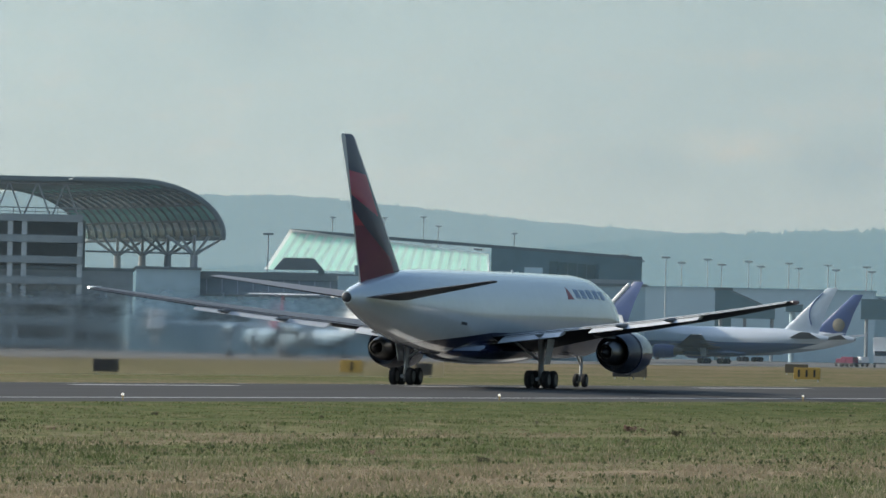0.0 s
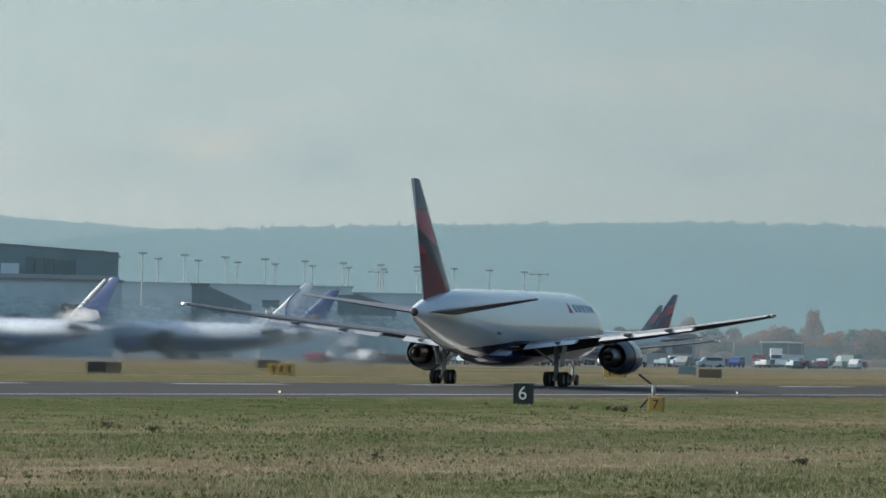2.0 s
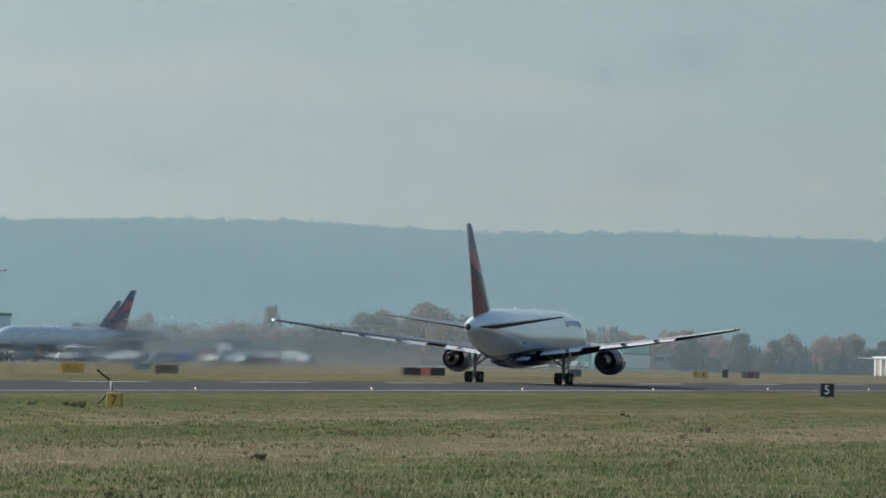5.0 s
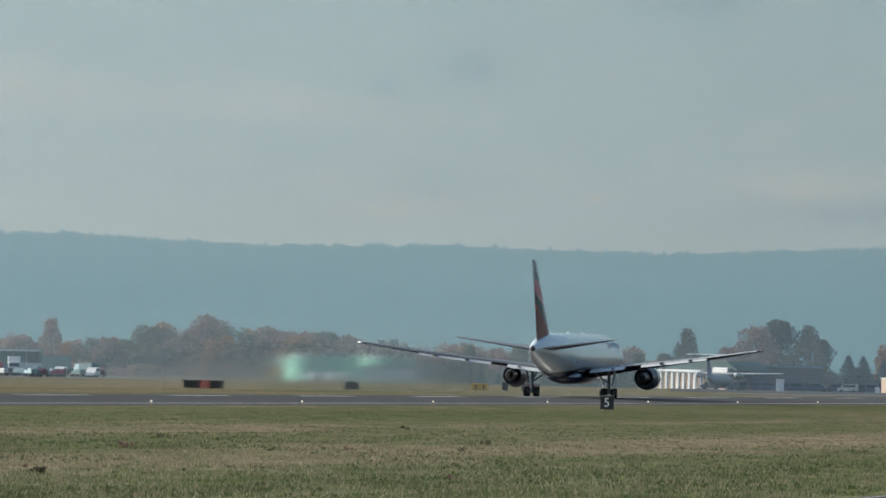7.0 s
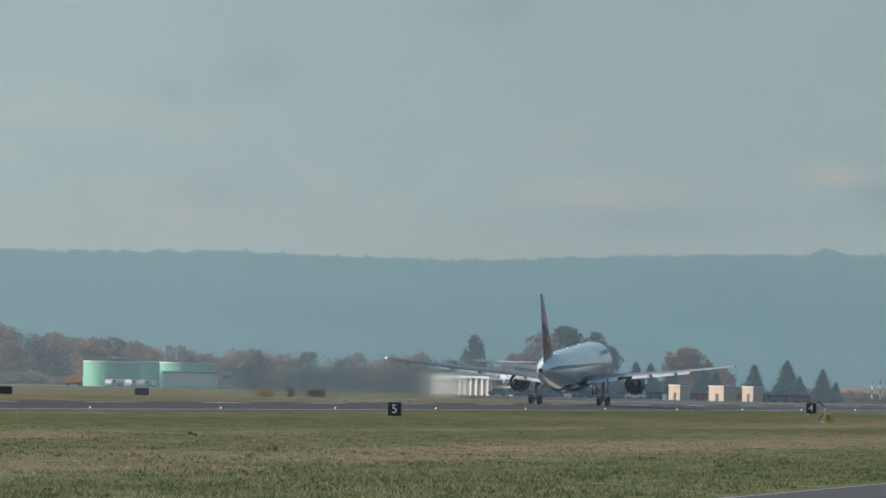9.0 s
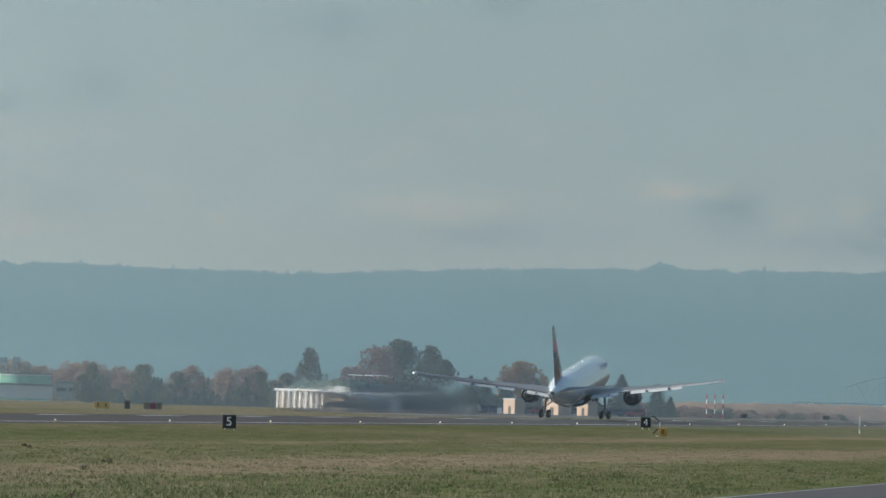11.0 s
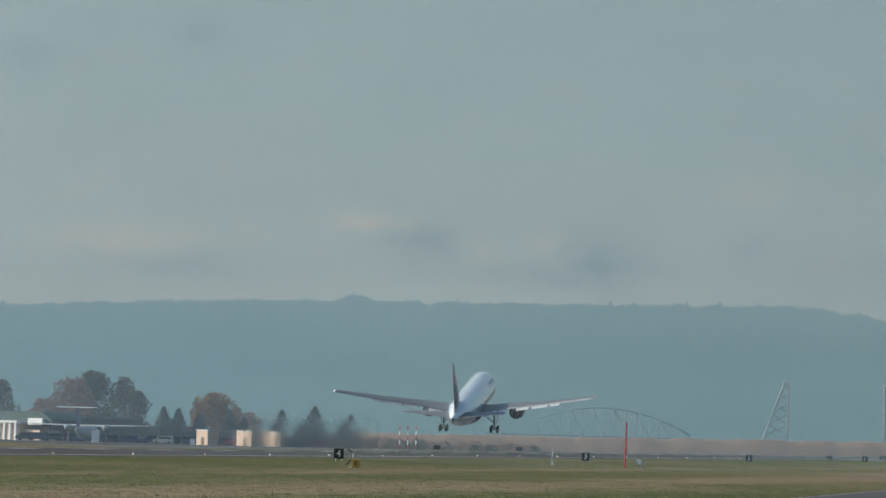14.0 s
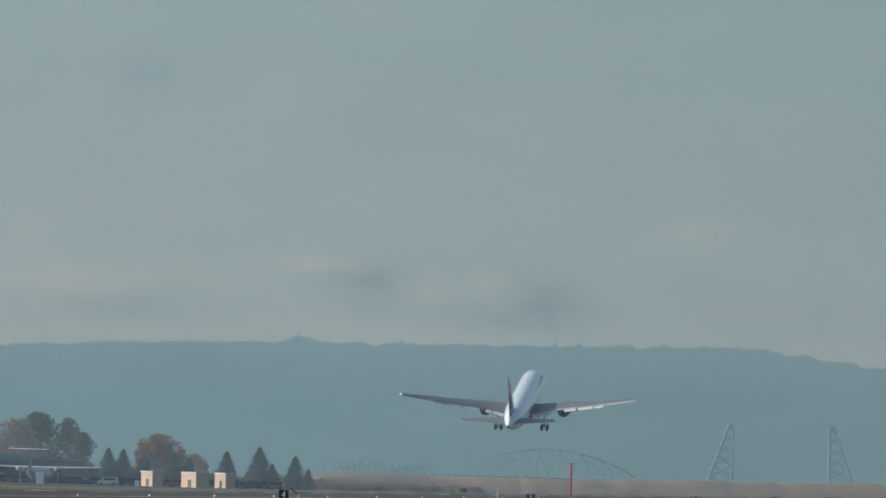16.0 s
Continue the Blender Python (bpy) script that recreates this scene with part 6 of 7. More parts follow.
tank_truck(11.58, 2560)
tank_truck(11.46, 2555)
building("long grey bund wall before the fuel tanks", 11.30, 2570, 15, 2, 3.0, CONCRETE, 1, 4, windows=False)
building("low dark shed behind the grass", 10.95, 2620, 14, 8, 3.8, CONCRETE_DARK, 1, 4)
building("long low grey depot behind parked trucks", 13.75, 2500, 26, 10, 3.8, CLADDING_DARK, 1, 8, windows=False)
building("flat hangar with a pale roof edge", 13.585, 2300, 10.2, 10, 5.2, CLADDING_DARK, 1, 3, windows=False)
r = thing("canopy_roof", facing(13.60, 2294, -1.6), "pale flat canopy roof on thin posts", "canopy")
part("roof", boxes(((0, 0, 6.3), (10.6, 5, 6.75)), bevel=0.05), WHITE, r, "white roof slab")
for x in (0.4, 3.6, 6.9, 10.2):
    part("post", rods(((x, 0.4, 0), (x, 0.4, 6.3), 0.14)), STEEL, r, "steel post")

# ---- the far side: house, sheds ----
def columned_building():
    b = thing("columned_building", facing(9.605, 2300, -1.6) @ pose(0, 0, 0, 0, 0, -42), "white building with pale columns and dark green hipped roof", "building")
    part("wall", boxes(((0, 1.2, -0.5), (15.6, 12, 4.9))), SHED, b, "cream wall")
    for k in range(9):
        part("column", boxes(((0.1 + 1.85 * k, 0, -0.5), (0.75 + 1.85 * k, 0.65, 4.9)), bevel=0.05), WHITE, b, "white column")
    for k in range(8):
        part("window", boxes(((0.95 + 1.85 * k, 1.12, 0.8), (1.75 + 1.85 * k, 1.25, 3.9))), GLASS_DARK, b, "dark window")
    part("cornice", boxes(((-0.3, -0.3, 4.7), (16.0, 12.3, 5.3)), bevel=0.05), WHITE, b, "white cornice")
    part("wing_wall", boxes(((15.7, 2, -0.5), (21.5, 10, 3.2))), SHED, b, "beige side wing")
    part("roof", plate([(1.0, 3, 5.3), (25.0, 3, 5.3), (21.0, 3, 7.6), (5.0, 3, 7.6)], (0, 12, 0)), paint("green_roof", (0.018, 0.055, 0.052), 0.6), b, "dark green roof")
    part("gable", boxes(((17.6, 1.8, 4.4), (22.5, 2.8, 6.0)), bevel=0.1), WHITE, b, "white gable board")


columned_building()
building("long dark hangar with a low roof", 9.12, 2310, 22, 12, 5.0, paint("dark_brown_cladding", (0.10, 0.07, 0.066), 0.7, spread=0.2), 1, 5, windows=False)
for bearing, distance, w in ((8.218, 2190, 4.0), (7.973, 2200, 5.2), (7.770, 2205, 3.9)):
    s = thing("shed", facing(bearing, distance, -1.45) @ pose(0, 0, 0, 0, 0, -48), "small beige equipment shed lit by the low sun", "shed", "equipment sheds")
    part("wall", boxes(((0, 0, -0.4), (w, w * 0.8, 4.0)), bevel=0.04), SHED, s)
    part("roof", boxes(((-0.15, -0.15, 4.0), (w + 0.15, w * 0.8 + 0.15, 4.25))), CONCRETE, s, "flat roof slab")
    part("door", boxes(((w * 0.45, -0.06, 0), (w * 0.68, 0.02, 2.4))), SIGN_BACK, s, "brown door")
    part("door", boxes(((-0.06, w * 0.25, 0), (0.02, w * 0.5, 2.4))), SIGN_BACK, s, "brown door")
s = thing("cabinet", facing(8.255, 2185, -1.45), "small white equipment cabinet beside a shed", "cabinet")
part("case", boxes(((0, 0, -0.3), (1.1, 1.0, 1.9)), bevel=0.03), WHITE, s)
part("lid", boxes(((-0.06, -0.06, 1.9), (1.16, 1.06, 2.0))), CONCRETE, s, "grey lid")
s = thing("white_hut", facing(8.855, 2120, -1.75), "small bright white hut on the far grass", "hut")
part("wall", boxes(((0, 0, -0.4), (1.7, 1.7, 3.6)), bevel=0.04), WHITE, s)
part("roof", boxes(((-0.1, -0.1, 3.6), (1.8, 1.8, 3.75))), WHITE, s)

# ---- dike, bridge, pylons, mast ----
def dike():
    rows = []
    for k in range(161):
        b = 2.0 + 5.6 * k / 160
        d = 2900 - 60 * (b - 4)
        n1 = noise.noise(Vector((b * 9, 0.3, 1)))
        n2 = noise.noise(Vector((b * 40, 2.3, 1)))
        top = 4.4 - 0.5 * (b - 4) + 0.45 * n1 + 0.25 * n2
        top = top if b < 7.2 else top * max(0.1, (7.6 - b) / 0.4)
        c, s = math.cos(radians(b)), math.sin(radians(b))
        rows.append([((d + o) * c, (d + o) * s, z) for o, z in ((-40, -3.0), (-26, 0.2 + 0.6 * n2), (-10, top * 0.8 + 0.3 * n1), (0, top), (12, top - 0.2), (60, -3.0))])
    tagged(new("dike", mesh_from("dike", loft(rows, closed=False), EARTH, 60)), "long bare brown earth dike beyond the runway end", "dike", kind="structure")


def truss_bridge():
    b = thing("truss_bridge", facing(6.135, 3500, 0.0), "faint arched steel truss bridge far off", "bridge")
    span, rise = 57.0, 9.5
    n = 14
    def top(k):
        u = k / n
        high = 1 - ((u - 0.4) / 0.6) ** 2 if u > 0.4 else 1 - 0.5 * ((0.4 - u) / 0.4) ** 2
        return Vector((span * u, 0, 5.0 + rise * high))
    for side in (0.0, 12.0):
        o = Vector((0, side, 0))
        for k in range(n):
            part("chord", rods((top(k) + o, top(k + 1) + o, 0.17)), HAZED_STEEL, b, "steel top chord")
            low0, low1 = Vector((span * k / n, side, 4.0)), Vector((span * (k + 1) / n, side, 4.0))
            part("hanger", rods((low0, top(k) + o, 0.07)), HAZED_STEEL, b, "steel hanger")
            if k % 2 == 0:
                part("brace", rods((low0, top(k + 1) + o, 0.08)), HAZED_STEEL, b, "steel brace")
            else:
                part("brace", rods((top(k) + o, low1, 0.08)), HAZED_STEEL, b, "steel brace")
        part("deck_beam", rods((Vector((-20, side, 4.0)), Vector((span + 70, side, 3.6)), 0.2)), HAZED_STEEL, b, "steel deck beam")
    for k in range(18):
        x = span + 4 + 4 * k
        part("rail_post", rods(((x, 0, 3.4), (x, 0, 6.2 - 0.05 * k), 0.12)), HAZED_STEEL, b, "steel post")
    for k in range(6):
        part("pier", boxes(((-14 + 28 * k, 3, -4), (-11.5 + 28 * k, 9, 3.8))), CONCRETE, b, "concrete pier")


PYLON_STEEL = paint("dull_galvanized_steel", (0.22, 0.29, 0.31), 0.6, spread=0.15)


def pylon(bearing, distance, lean):
    z0, h = -2.0, 28.0
    p = thing("power_pylon", facing(bearing, distance, z0), "tall grey steel lattice power pylon", "pylon", "power pylons")
    def corner(sx, sy, f):
        w = 5.0 * (1 - f) + 0.7
        return Vector((sx * w + lean * 5.0 * (1 - f), sy * w, h * f))
    for sx in (-1, 1):
        for sy in (-1, 1):
            part("leg", rods((corner(sx, sy, 0), corner(sx, sy, 1), 0.36)), PYLON_STEEL, p, "steel lattice leg")
    for k in range(7):
        f0, f1 = k / 7, (k + 1) / 7
        for sy in (-1, 1):
            part("brace", rods((corner(-1, sy, f0), corner(1, sy, f1), 0.19)), PYLON_STEEL, p, "steel brace")
            part("brace", rods((corner(1, sy, f0), corner(-1, sy, f1), 0.19)), PYLON_STEEL, p, "steel brace")
    part("crossarm", rods(((-1.4, 0, h - 0.4), (1.4, 0, h - 0.4), 0.3)), STEEL, p, "steel cross arm")


dike()
truss_bridge()
pylon(4.63, 3500, -1.0)
pylon(4.02, 3500, 1.0)


def wind_mast():
    d = 1350.0
    m = at(5.60, d)
    z = ground_z(m.translation.x, m.translation.y)
    w = thing("wind_mast", facing(5.60, d, z), "red and white pole with a forked sensor head", "weather mast")
    for k in range(6):
        part("pole_band", rods(((0, 0, -0.3 if k == 0 else 1.08 * k), (0, 0, 1.08 * (k + 1)), 0.13)), RED, w, "red painted pole length")
    part("fork", rods(((-0.75, 0, 6.6), (0.75, 0, 6.6), 0.06), ((-0.75, 0, 6.6), (-0.95, 0, 7.3), 0.05), ((0.75, 0, 6.6), (0.9, 0, 7.3), 0.05), ((0, 0, 6.4), (0, 0, 6.6), 0.07)), MAST_GREY, w, "forked steel arm")
    part("sensor", boxes(((-1.15, -0.15, 7.25), (-0.75, 0.15, 7.45)), bevel=0.03), WHITE, w, "white wind sensor")
    part("sensor", boxes(((0.6, -0.1, 7.25), (0.95, 0.1, 7.4)), bevel=0.03), WHITE, w, "white wind sensor")
    c = thing("equipment_box", facing(5.53, d, z), "white equipment box on a grey stand", "equipment box")
    part("case", boxes(((0, 0, 0.55), (0.65, 0.6, 1.25)), bevel=0.05), WHITE, c)
    part("stand", boxes(((-0.1, 0, -0.2), (0.05, 0.5, 1.0)), ((0.7, 0, -0.2), (0.85, 0.5, 1.0)), ((1.2, 0, -0.2), (1.3, 0.3, 0.95)), ((0.7, 0.05, 0.88), (1.3, 0.25, 0.98))), STEEL, c, "grey stand")
    v = thing("approach_post", facing(6.045, d - 20, z), "grey and white striped approach post", "post")
    for k in range(4):
        part("pole_band", rods(((0, 0, -0.2 if k == 0 else 0.7 * k), (0, 0, 0.7 * (k + 1)), 0.10 if k < 2 else 0.06)), WHITE if k % 2 == 0 else CONCRETE_DARK, v)
    part("arm", rods(((-0.9, 0, 1.7), (0.2, 0, 1.75), 0.05)), STEEL, v, "thin grey arm")
    for bearing, dist in ((6.98, 2150), (6.93, 2150), (6.88, 2140)):
        q = at(bearing, dist)
        f = thing("striped_post", facing(bearing, dist, ground_z(q.translation.x, q.translation.y)), "red and white striped marker post", "post", "striped posts")
        for k in range(5):
            part("pole_band", rods(((0, 0, -0.2 if k == 0 else 1.1 * k), (0, 0, 1.1 * (k + 1)), 0.13)), WHITE if k % 2 else RED, f)


wind_mast()


# ---- the turboprop that taxies ----
def turboprop(m, body=WHITE, tail=BLUE):
    a = thing("turboprop", m, "white high-wing turboprop airplane with a T-tail, taxiing", "airplane")
    rings = []
    for x, zc, r in ((13.5, 2.2, 0.05), (13.0, 2.25, 0.55), (11.5, 2.5, 1.1), (9.0, 2.6, 1.34), (-8.0, 2.6, 1.34), (-13.0, 3.0, 0.9), (-17.5, 3.5, 0.3)):
        rings.append([(x, r * math.cos(2 * math.pi * k / 24), zc + r * math.sin(2 * math.pi * k / 24)) for k in range(24)])
    part("fuselage", loft(rings), body, a)
    part("fin", loft([foil((-11.2, 0, 3.9), (-16.6, 0, 3.9), 0.5, (0, 1, 0)), foil((-14.6, 0, 8.2), (-17.6, 0, 8.2), 0.35, (0, 1, 0))]), tail, a, "painted fin")
    for side in (1, -1):
        part("stabilizer", loft([foil((-15.0, 0, 8.25), (-17.6, 0, 8.25), 0.3), foil((-15.9, side * 4.6, 8.3), (-17.4, side * 4.6, 8.3), 0.15)]), WHITE, a, "white tailplane half")
        w = part("wing", loft([foil((1.6, 0, 4.15), (-1.6, 0, 4.1), 0.5), foil((1.5, side * 5, 4.2), (-1.5, side * 5, 4.15), 0.45), foil((0.7, side * 14.2, 4.45), (-0.6, side * 14.2, 4.42), 0.18)]), body, a, "straight high wing")
        n = part("engine", spun(((4.0, 0.2), (3.6, 0.55), (2.0, 0.75), (-2.5, 0.7), (-4.5, 0.25)), 18, "x", (0, side * 4.4, 3.75)), body, a, "long engine nacelle")
        part("spinner", spun(((4.6, 0.03), (4.3, 0.22), (4.0, 0.28)), 14, "x", (0, side * 4.4, 3.75)), METAL, n, "metal spinner")
        for k in range(6):
            t = 2 * math.pi * k / 6
            part("blade", rods(((4.2, side * 4.4, 3.75), (4.2, side * 4.4 + 2.0 * math.cos(t), 3.75 + 2.0 * math.sin(t)), 0.07)), DARK_METAL, n, "dark propeller blade")
        g = part("main_gear", rods(((-0.5, side * 4.4, 0.4), (-0.5, side * 4.4, 3.4), 0.13)), GEAR_GREY, a, "grey gear leg")
        for dy in (-0.25, 0.25):
            wheel(g, -0.5, side * 4.4 + dy, 0.42, 0.28)
    g = part("nose_gear", rods(((10.5, 0, 0.3), (10.5, 0, 1.8), 0.09)), GEAR_GREY, a, "grey nose gear leg")
    wheel(g, 10.5, 0, 0.3, 0.25)
    return a


prop = turboprop(pose(2100, 333, -1.2), MAST_GREY)
TEAL = paint("blue_grey_hull", (0.13, 0.20, 0.26), 0.4, spread=0.1)
for bearing, y, turn, tail in ((19.78, 420, 26, DARK_RED), (19.47, 432, 40, WHITE)):
    m = on_line(bearing, y)
    tagged(turboprop(pose(m.translation.x, m.translation.y, ground_z(m.translation.x, y) + 0.03, 0, 0, turn), TEAL, tail), "parked blue-grey turboprop airplane with a T-tail at the terminal", group="parked turboprops")


# ---- trees ----
def crown(rng, blobs, leaf, count, wide, tall, base):
    """Many small leaf sheets in overlapping clumps, uneven in outline."""
    verts, faces = [], []
    for bx, by, bz, br in blobs:
        for _ in range(count):
            v = Vector((rng.gauss(0, 1), rng.gauss(0, 1), rng.gauss(0, 1))).normalized() * br * rng.uniform(0.55, 1.08)
            c = Vector((bx, by, bz)) + Vector((v.x, v.y, v.z * 0.9))
            u = Vector((rng.gauss(0, 1), rng.gauss(0, 1), rng.gauss(0, 1))).normalized()
            w = u.orthogonal().normalized()
            s = leaf * rng.uniform(0.6, 1.4)
            i = len(verts)
            verts += [tuple(c - u * s * 0.5), tuple(c + w * s * 0.36), tuple(c + u * s * 0.5), tuple(c - w * s * 0.36)]
            faces.append((i, i + 1, i + 2, i + 3))
    return verts, faces


def crown_part(parent, data, material, label):
    me = bpy.data.meshes.new("crown")
    me.from_pydata(data[0], [], data[1])
    me.materials.append(material)
    ob = new("crown", me)
    ob.parent = parent
    return tagged(ob, label)


def broad_tree(seed, height, wide, material, label, bare=0.0):
    rng = random.Random(seed)
    t = thing("tree", pose(0, 0, 0), label, "tree")
    trunk = rod(bmesh.new(), (0, 0, -0.6), (0, 0, height * 0.55), height * 0.026, height * 0.012, 8)
    blobs = []
    for k in range(30):
        a, f = rng.uniform(0, 2 * math.pi), rng.uniform(0.22, 0.93)
        r = wide * 0.5 * math.sin(math.pi * (0.12 + 0.80 * f)) * math.sqrt(rng.uniform(0.05, 1.0))
        x, y, z = r * math.cos(a), r * math.sin(a), height * f
        rod(trunk, (0, 0, height * max(0.18, f - 0.28)), (x, y, z), height * 0.009, height * 0.003, 5)
        blobs.append((x, y, z, wide * rng.uniform(0.13, 0.22)))
    part("trunk", trunk, BARK, t, "brown trunk with limbs")
    crown_part(t, crown(rng, blobs, 0.75, 95, wide, height, 0), material, "crown of many small leaves")
    return t


def conifer(seed, height, wide, label):
    rng = random.Random(seed)
    t = thing("conifer", pose(0, 0, 0), label, "tree")
    part("trunk", rod(bmesh.new(), (0, 0, -0.6), (0, 0, height * 0.95), height * 0.02, 0.03, 7), BARK, t, "straight brown trunk")
    verts, faces = [], []
    tiers = 22
    for k in range(tiers):
        f = k / (tiers - 1)
        r = wide * 0.5 * (1 - f) ** 0.85 * rng.uniform(0.8, 1.15) + 0.15
        z = height * (0.10 + 0.88 * f)
        for _ in range(int(100 - 62 * f)):
            a = rng.uniform(0, 2 * math.pi)
            q = r * math.sqrt(rng.uniform(0.1, 1.0))
            c = Vector((q * math.cos(a), q * math.sin(a), z - 0.22 * q + rng.uniform(-0.3, 0.3)))
            u = Vector((math.cos(a), math.sin(a), -0.45)) * rng.uniform(0.5, 1.0)
            w = Vector((-math.sin(a), math.cos(a), rng.uniform(-0.4, 0.4))) * rng.uniform(0.22, 0.42)
            i = len(verts)
            verts += [tuple(c - u * 0.6), tuple(c + w), tuple(c + u * 0.7), tuple(c - w)]
            faces.append((i, i + 1, i + 2, i + 3))
    crown_part(t, (verts, faces), LEAF_DARK, "dark needled boughs in tiers")
    return t


def put(tree, bearing, distance, size, wide=None, group="", turn=0.0, sink=0.0):
    m = at(bearing, distance)
    z = ground_z(m.translation.x, m.translation.y) - sink
    w = size if wide is None else wide
    ob = copy_thing(tree, at(bearing, distance, z, turn) @ Matrix.Diagonal((w, w, size, 1)))
    return tagged(ob, group=group)


def plant_trees():
    rng = random.Random(11)
    brown = [broad_tree(s, 15.0, 13.0, LEAF_BROWN, "broad tree with thinning brown autumn leaves") for s in (1, 2, 3)]
    green = [broad_tree(s, 15.0, 12.0, LEAF_GREEN, "broad tree with dull green leaves") for s in (4, 5)]
    orange = [broad_tree(s, 12.0, 11.0, LEAF_ORANGE, "rounded tree with orange autumn leaves") for s in (6, 7)]
    firs = [conifer(s, 12.0, 7.5, "dark green conifer with a pointed top") for s in (8, 9, 10)]
    # the wood behind the tanks
    for k in range(58):
        b = 15.3 - 4.6 * k / 57 + rng.uniform(-0.04, 0.04)
        hump = 0.95 + 0.42 * math.exp(-((b - 12.18) / 0.62) ** 4) - 0.45 * max(0.0, (b - 13.3)) * 0.35
        d = rng.uniform(2850, 3050)
        pick = rng.choice(brown + [orange[0]]) if rng.random() < 0.85 else rng.choice(green)
        put(pick, b, d, hump * rng.uniform(0.62, 0.90), hump * rng.uniform(0.75, 1.05), "trees of the far wood", rng.uniform(0, 360))
    for k in range(60):
        b = 15.2 - 4.5 * k / 59 + rng.uniform(-0.04, 0.04)
        put(rng.choice(brown), b, rng.uniform(2790, 2840), rng.uniform(0.20, 0.34), rng.uniform(0.45, 0.75), "scrub below the far wood", rng.uniform(0, 360), 0.8)
    # mixed trees before the houses
    for k in range(64):
        b = 10.76 - 1.26 * k / 63 + rng.uniform(-0.03, 0.03)
        d = rng.uniform(2330, 2450)
        r = rng.random()
        pick = rng.choice(firs) if r < 0.45 else rng.choice(green if r < 0.75 else brown)
        put(pick, b, d, rng.uniform(0.34, 0.74), rng.uniform(0.42, 0.66), "trees by the depot", rng.uniform(0, 360), 1.2)
    for tree, b, d, s, w in ((green[0], 9.40, 2390, 1.08, 0.72), (brown[0], 9.12, 2400, 0.82, 0.75), (brown[1], 8.98, 2360, 1.16, 0.98), (green[1], 8.84, 2380, 1.30, 0.92), (green[0], 8.66, 2370, 1.17, 0.92), (green[1], 8.58, 2350, 0.95, 0.55),
                             (orange[0], 8.12, 2350, 1.20, 0.98), (orange[1], 8.02, 2360, 0.85, 0.8), (brown[2], 9.75, 2440, 0.75, 0.7), (brown[1], 7.9, 2400, 0.62, 0.7)):
        put(tree, b, d, s * 0.90, w, "tall trees by the houses", 40 * s)
    for b, s in ((8.42, 0.78), (8.33, 0.76), (8.20, 0.66), (8.02, 0.74), (7.93, 0.62), (7.70, 0.78), (7.50, 0.88), (7.42, 0.55), (7.28, 0.72), (7.20, 0.45)):
        put(rng.choice(firs), b, 2310, s * 0.98, s * 1.40, "conifers by the sheds", rng.uniform(0, 360))
    for k in range(44):
        b = 10.80 - 2.3 * k / 43 + rng.uniform(-0.03, 0.03)
        put(rng.choice(firs + firs + green), b, rng.uniform(2325, 2345), rng.uniform(0.26, 0.52), rng.uniform(0.38, 0.6), "low trees by the depot", rng.uniform(0, 360), 0.6)
    for k in range(16):
        b = 8.55 - 1.5 * k / 15
        put(rng.choice(brown + green), b, rng.uniform(2330, 2380), rng.uniform(0.22, 0.36), rng.uniform(0.35, 0.5), "low trees by the sheds", rng.uniform(0, 360), 0.8)
    put(brown[1], 13.28, 2700, 1.06, 0.50, "trees of the far wood", 70)
    put(brown[2], 14.05, 2700, 0.85, 0.55, "trees of the far wood", 20)
    put(firs[0], 15.225, 1900, 0.95, 0.95, "lone conifers")
    for k in range(46):
        b = 7.42 - 1.28 * (k / 45) ** 1.1 + rng.uniform(-0.03, 0.03)
        put(rng.choice(brown + brown + green), b, rng.uniform(2400, 2500), rng.uniform(0.16, 0.30) * (1.0 - 0.35 * k / 45), rng.uniform(0.26, 0.44), "brown scrub bushes", rng.uniform(0, 360), 0.6)
    for t in brown + green + orange + firs:
        for o in list(t.children_recursive):
            bpy.data.objects.remove(o)
        bpy.data.objects.remove(t)


plant_trees()


# ---- grass ----
def field_spots(rng, count, near, far, power):
    """Random places in the grass between the perimeter road and the runway."""
    b = np.radians(rng.uniform(3.0, 22.5, count))
    d = near + (far - near) * rng.uniform(0, 1, count) ** power
    x, y = d * np.cos(b), d * np.sin(b)
    edge = 46.6 + np.maximum(0, x - 250) * 0.0267
    keep = (y > edge) & (y < 162.5) & ((x > 213.5) | (y > 75))
    return x[keep], y[keep]


def blade_mesh(name, base, tip, half, material, label):
    """Narrow upright triangles, each from a foot to a tip."""
    n = len(base)
    v = np.empty((n, 3, 3))
    v[:, 0], v[:, 1], v[:, 2] = base, base, tip
    v[:, 0, 1] -= half
    v[:, 1, 1] += half
    me = bpy.data.meshes.new(name)
    me.from_pydata(v.reshape(-1, 3).tolist(), [], np.arange(3 * n).reshape(-1, 3).tolist())
    me.materials.append(material)
    tagged(new(name, me), label, "grass", kind="stuff")


def heights(x, y):
    return np.array([ground_z(u, v) for u, v in zip(x, y)])


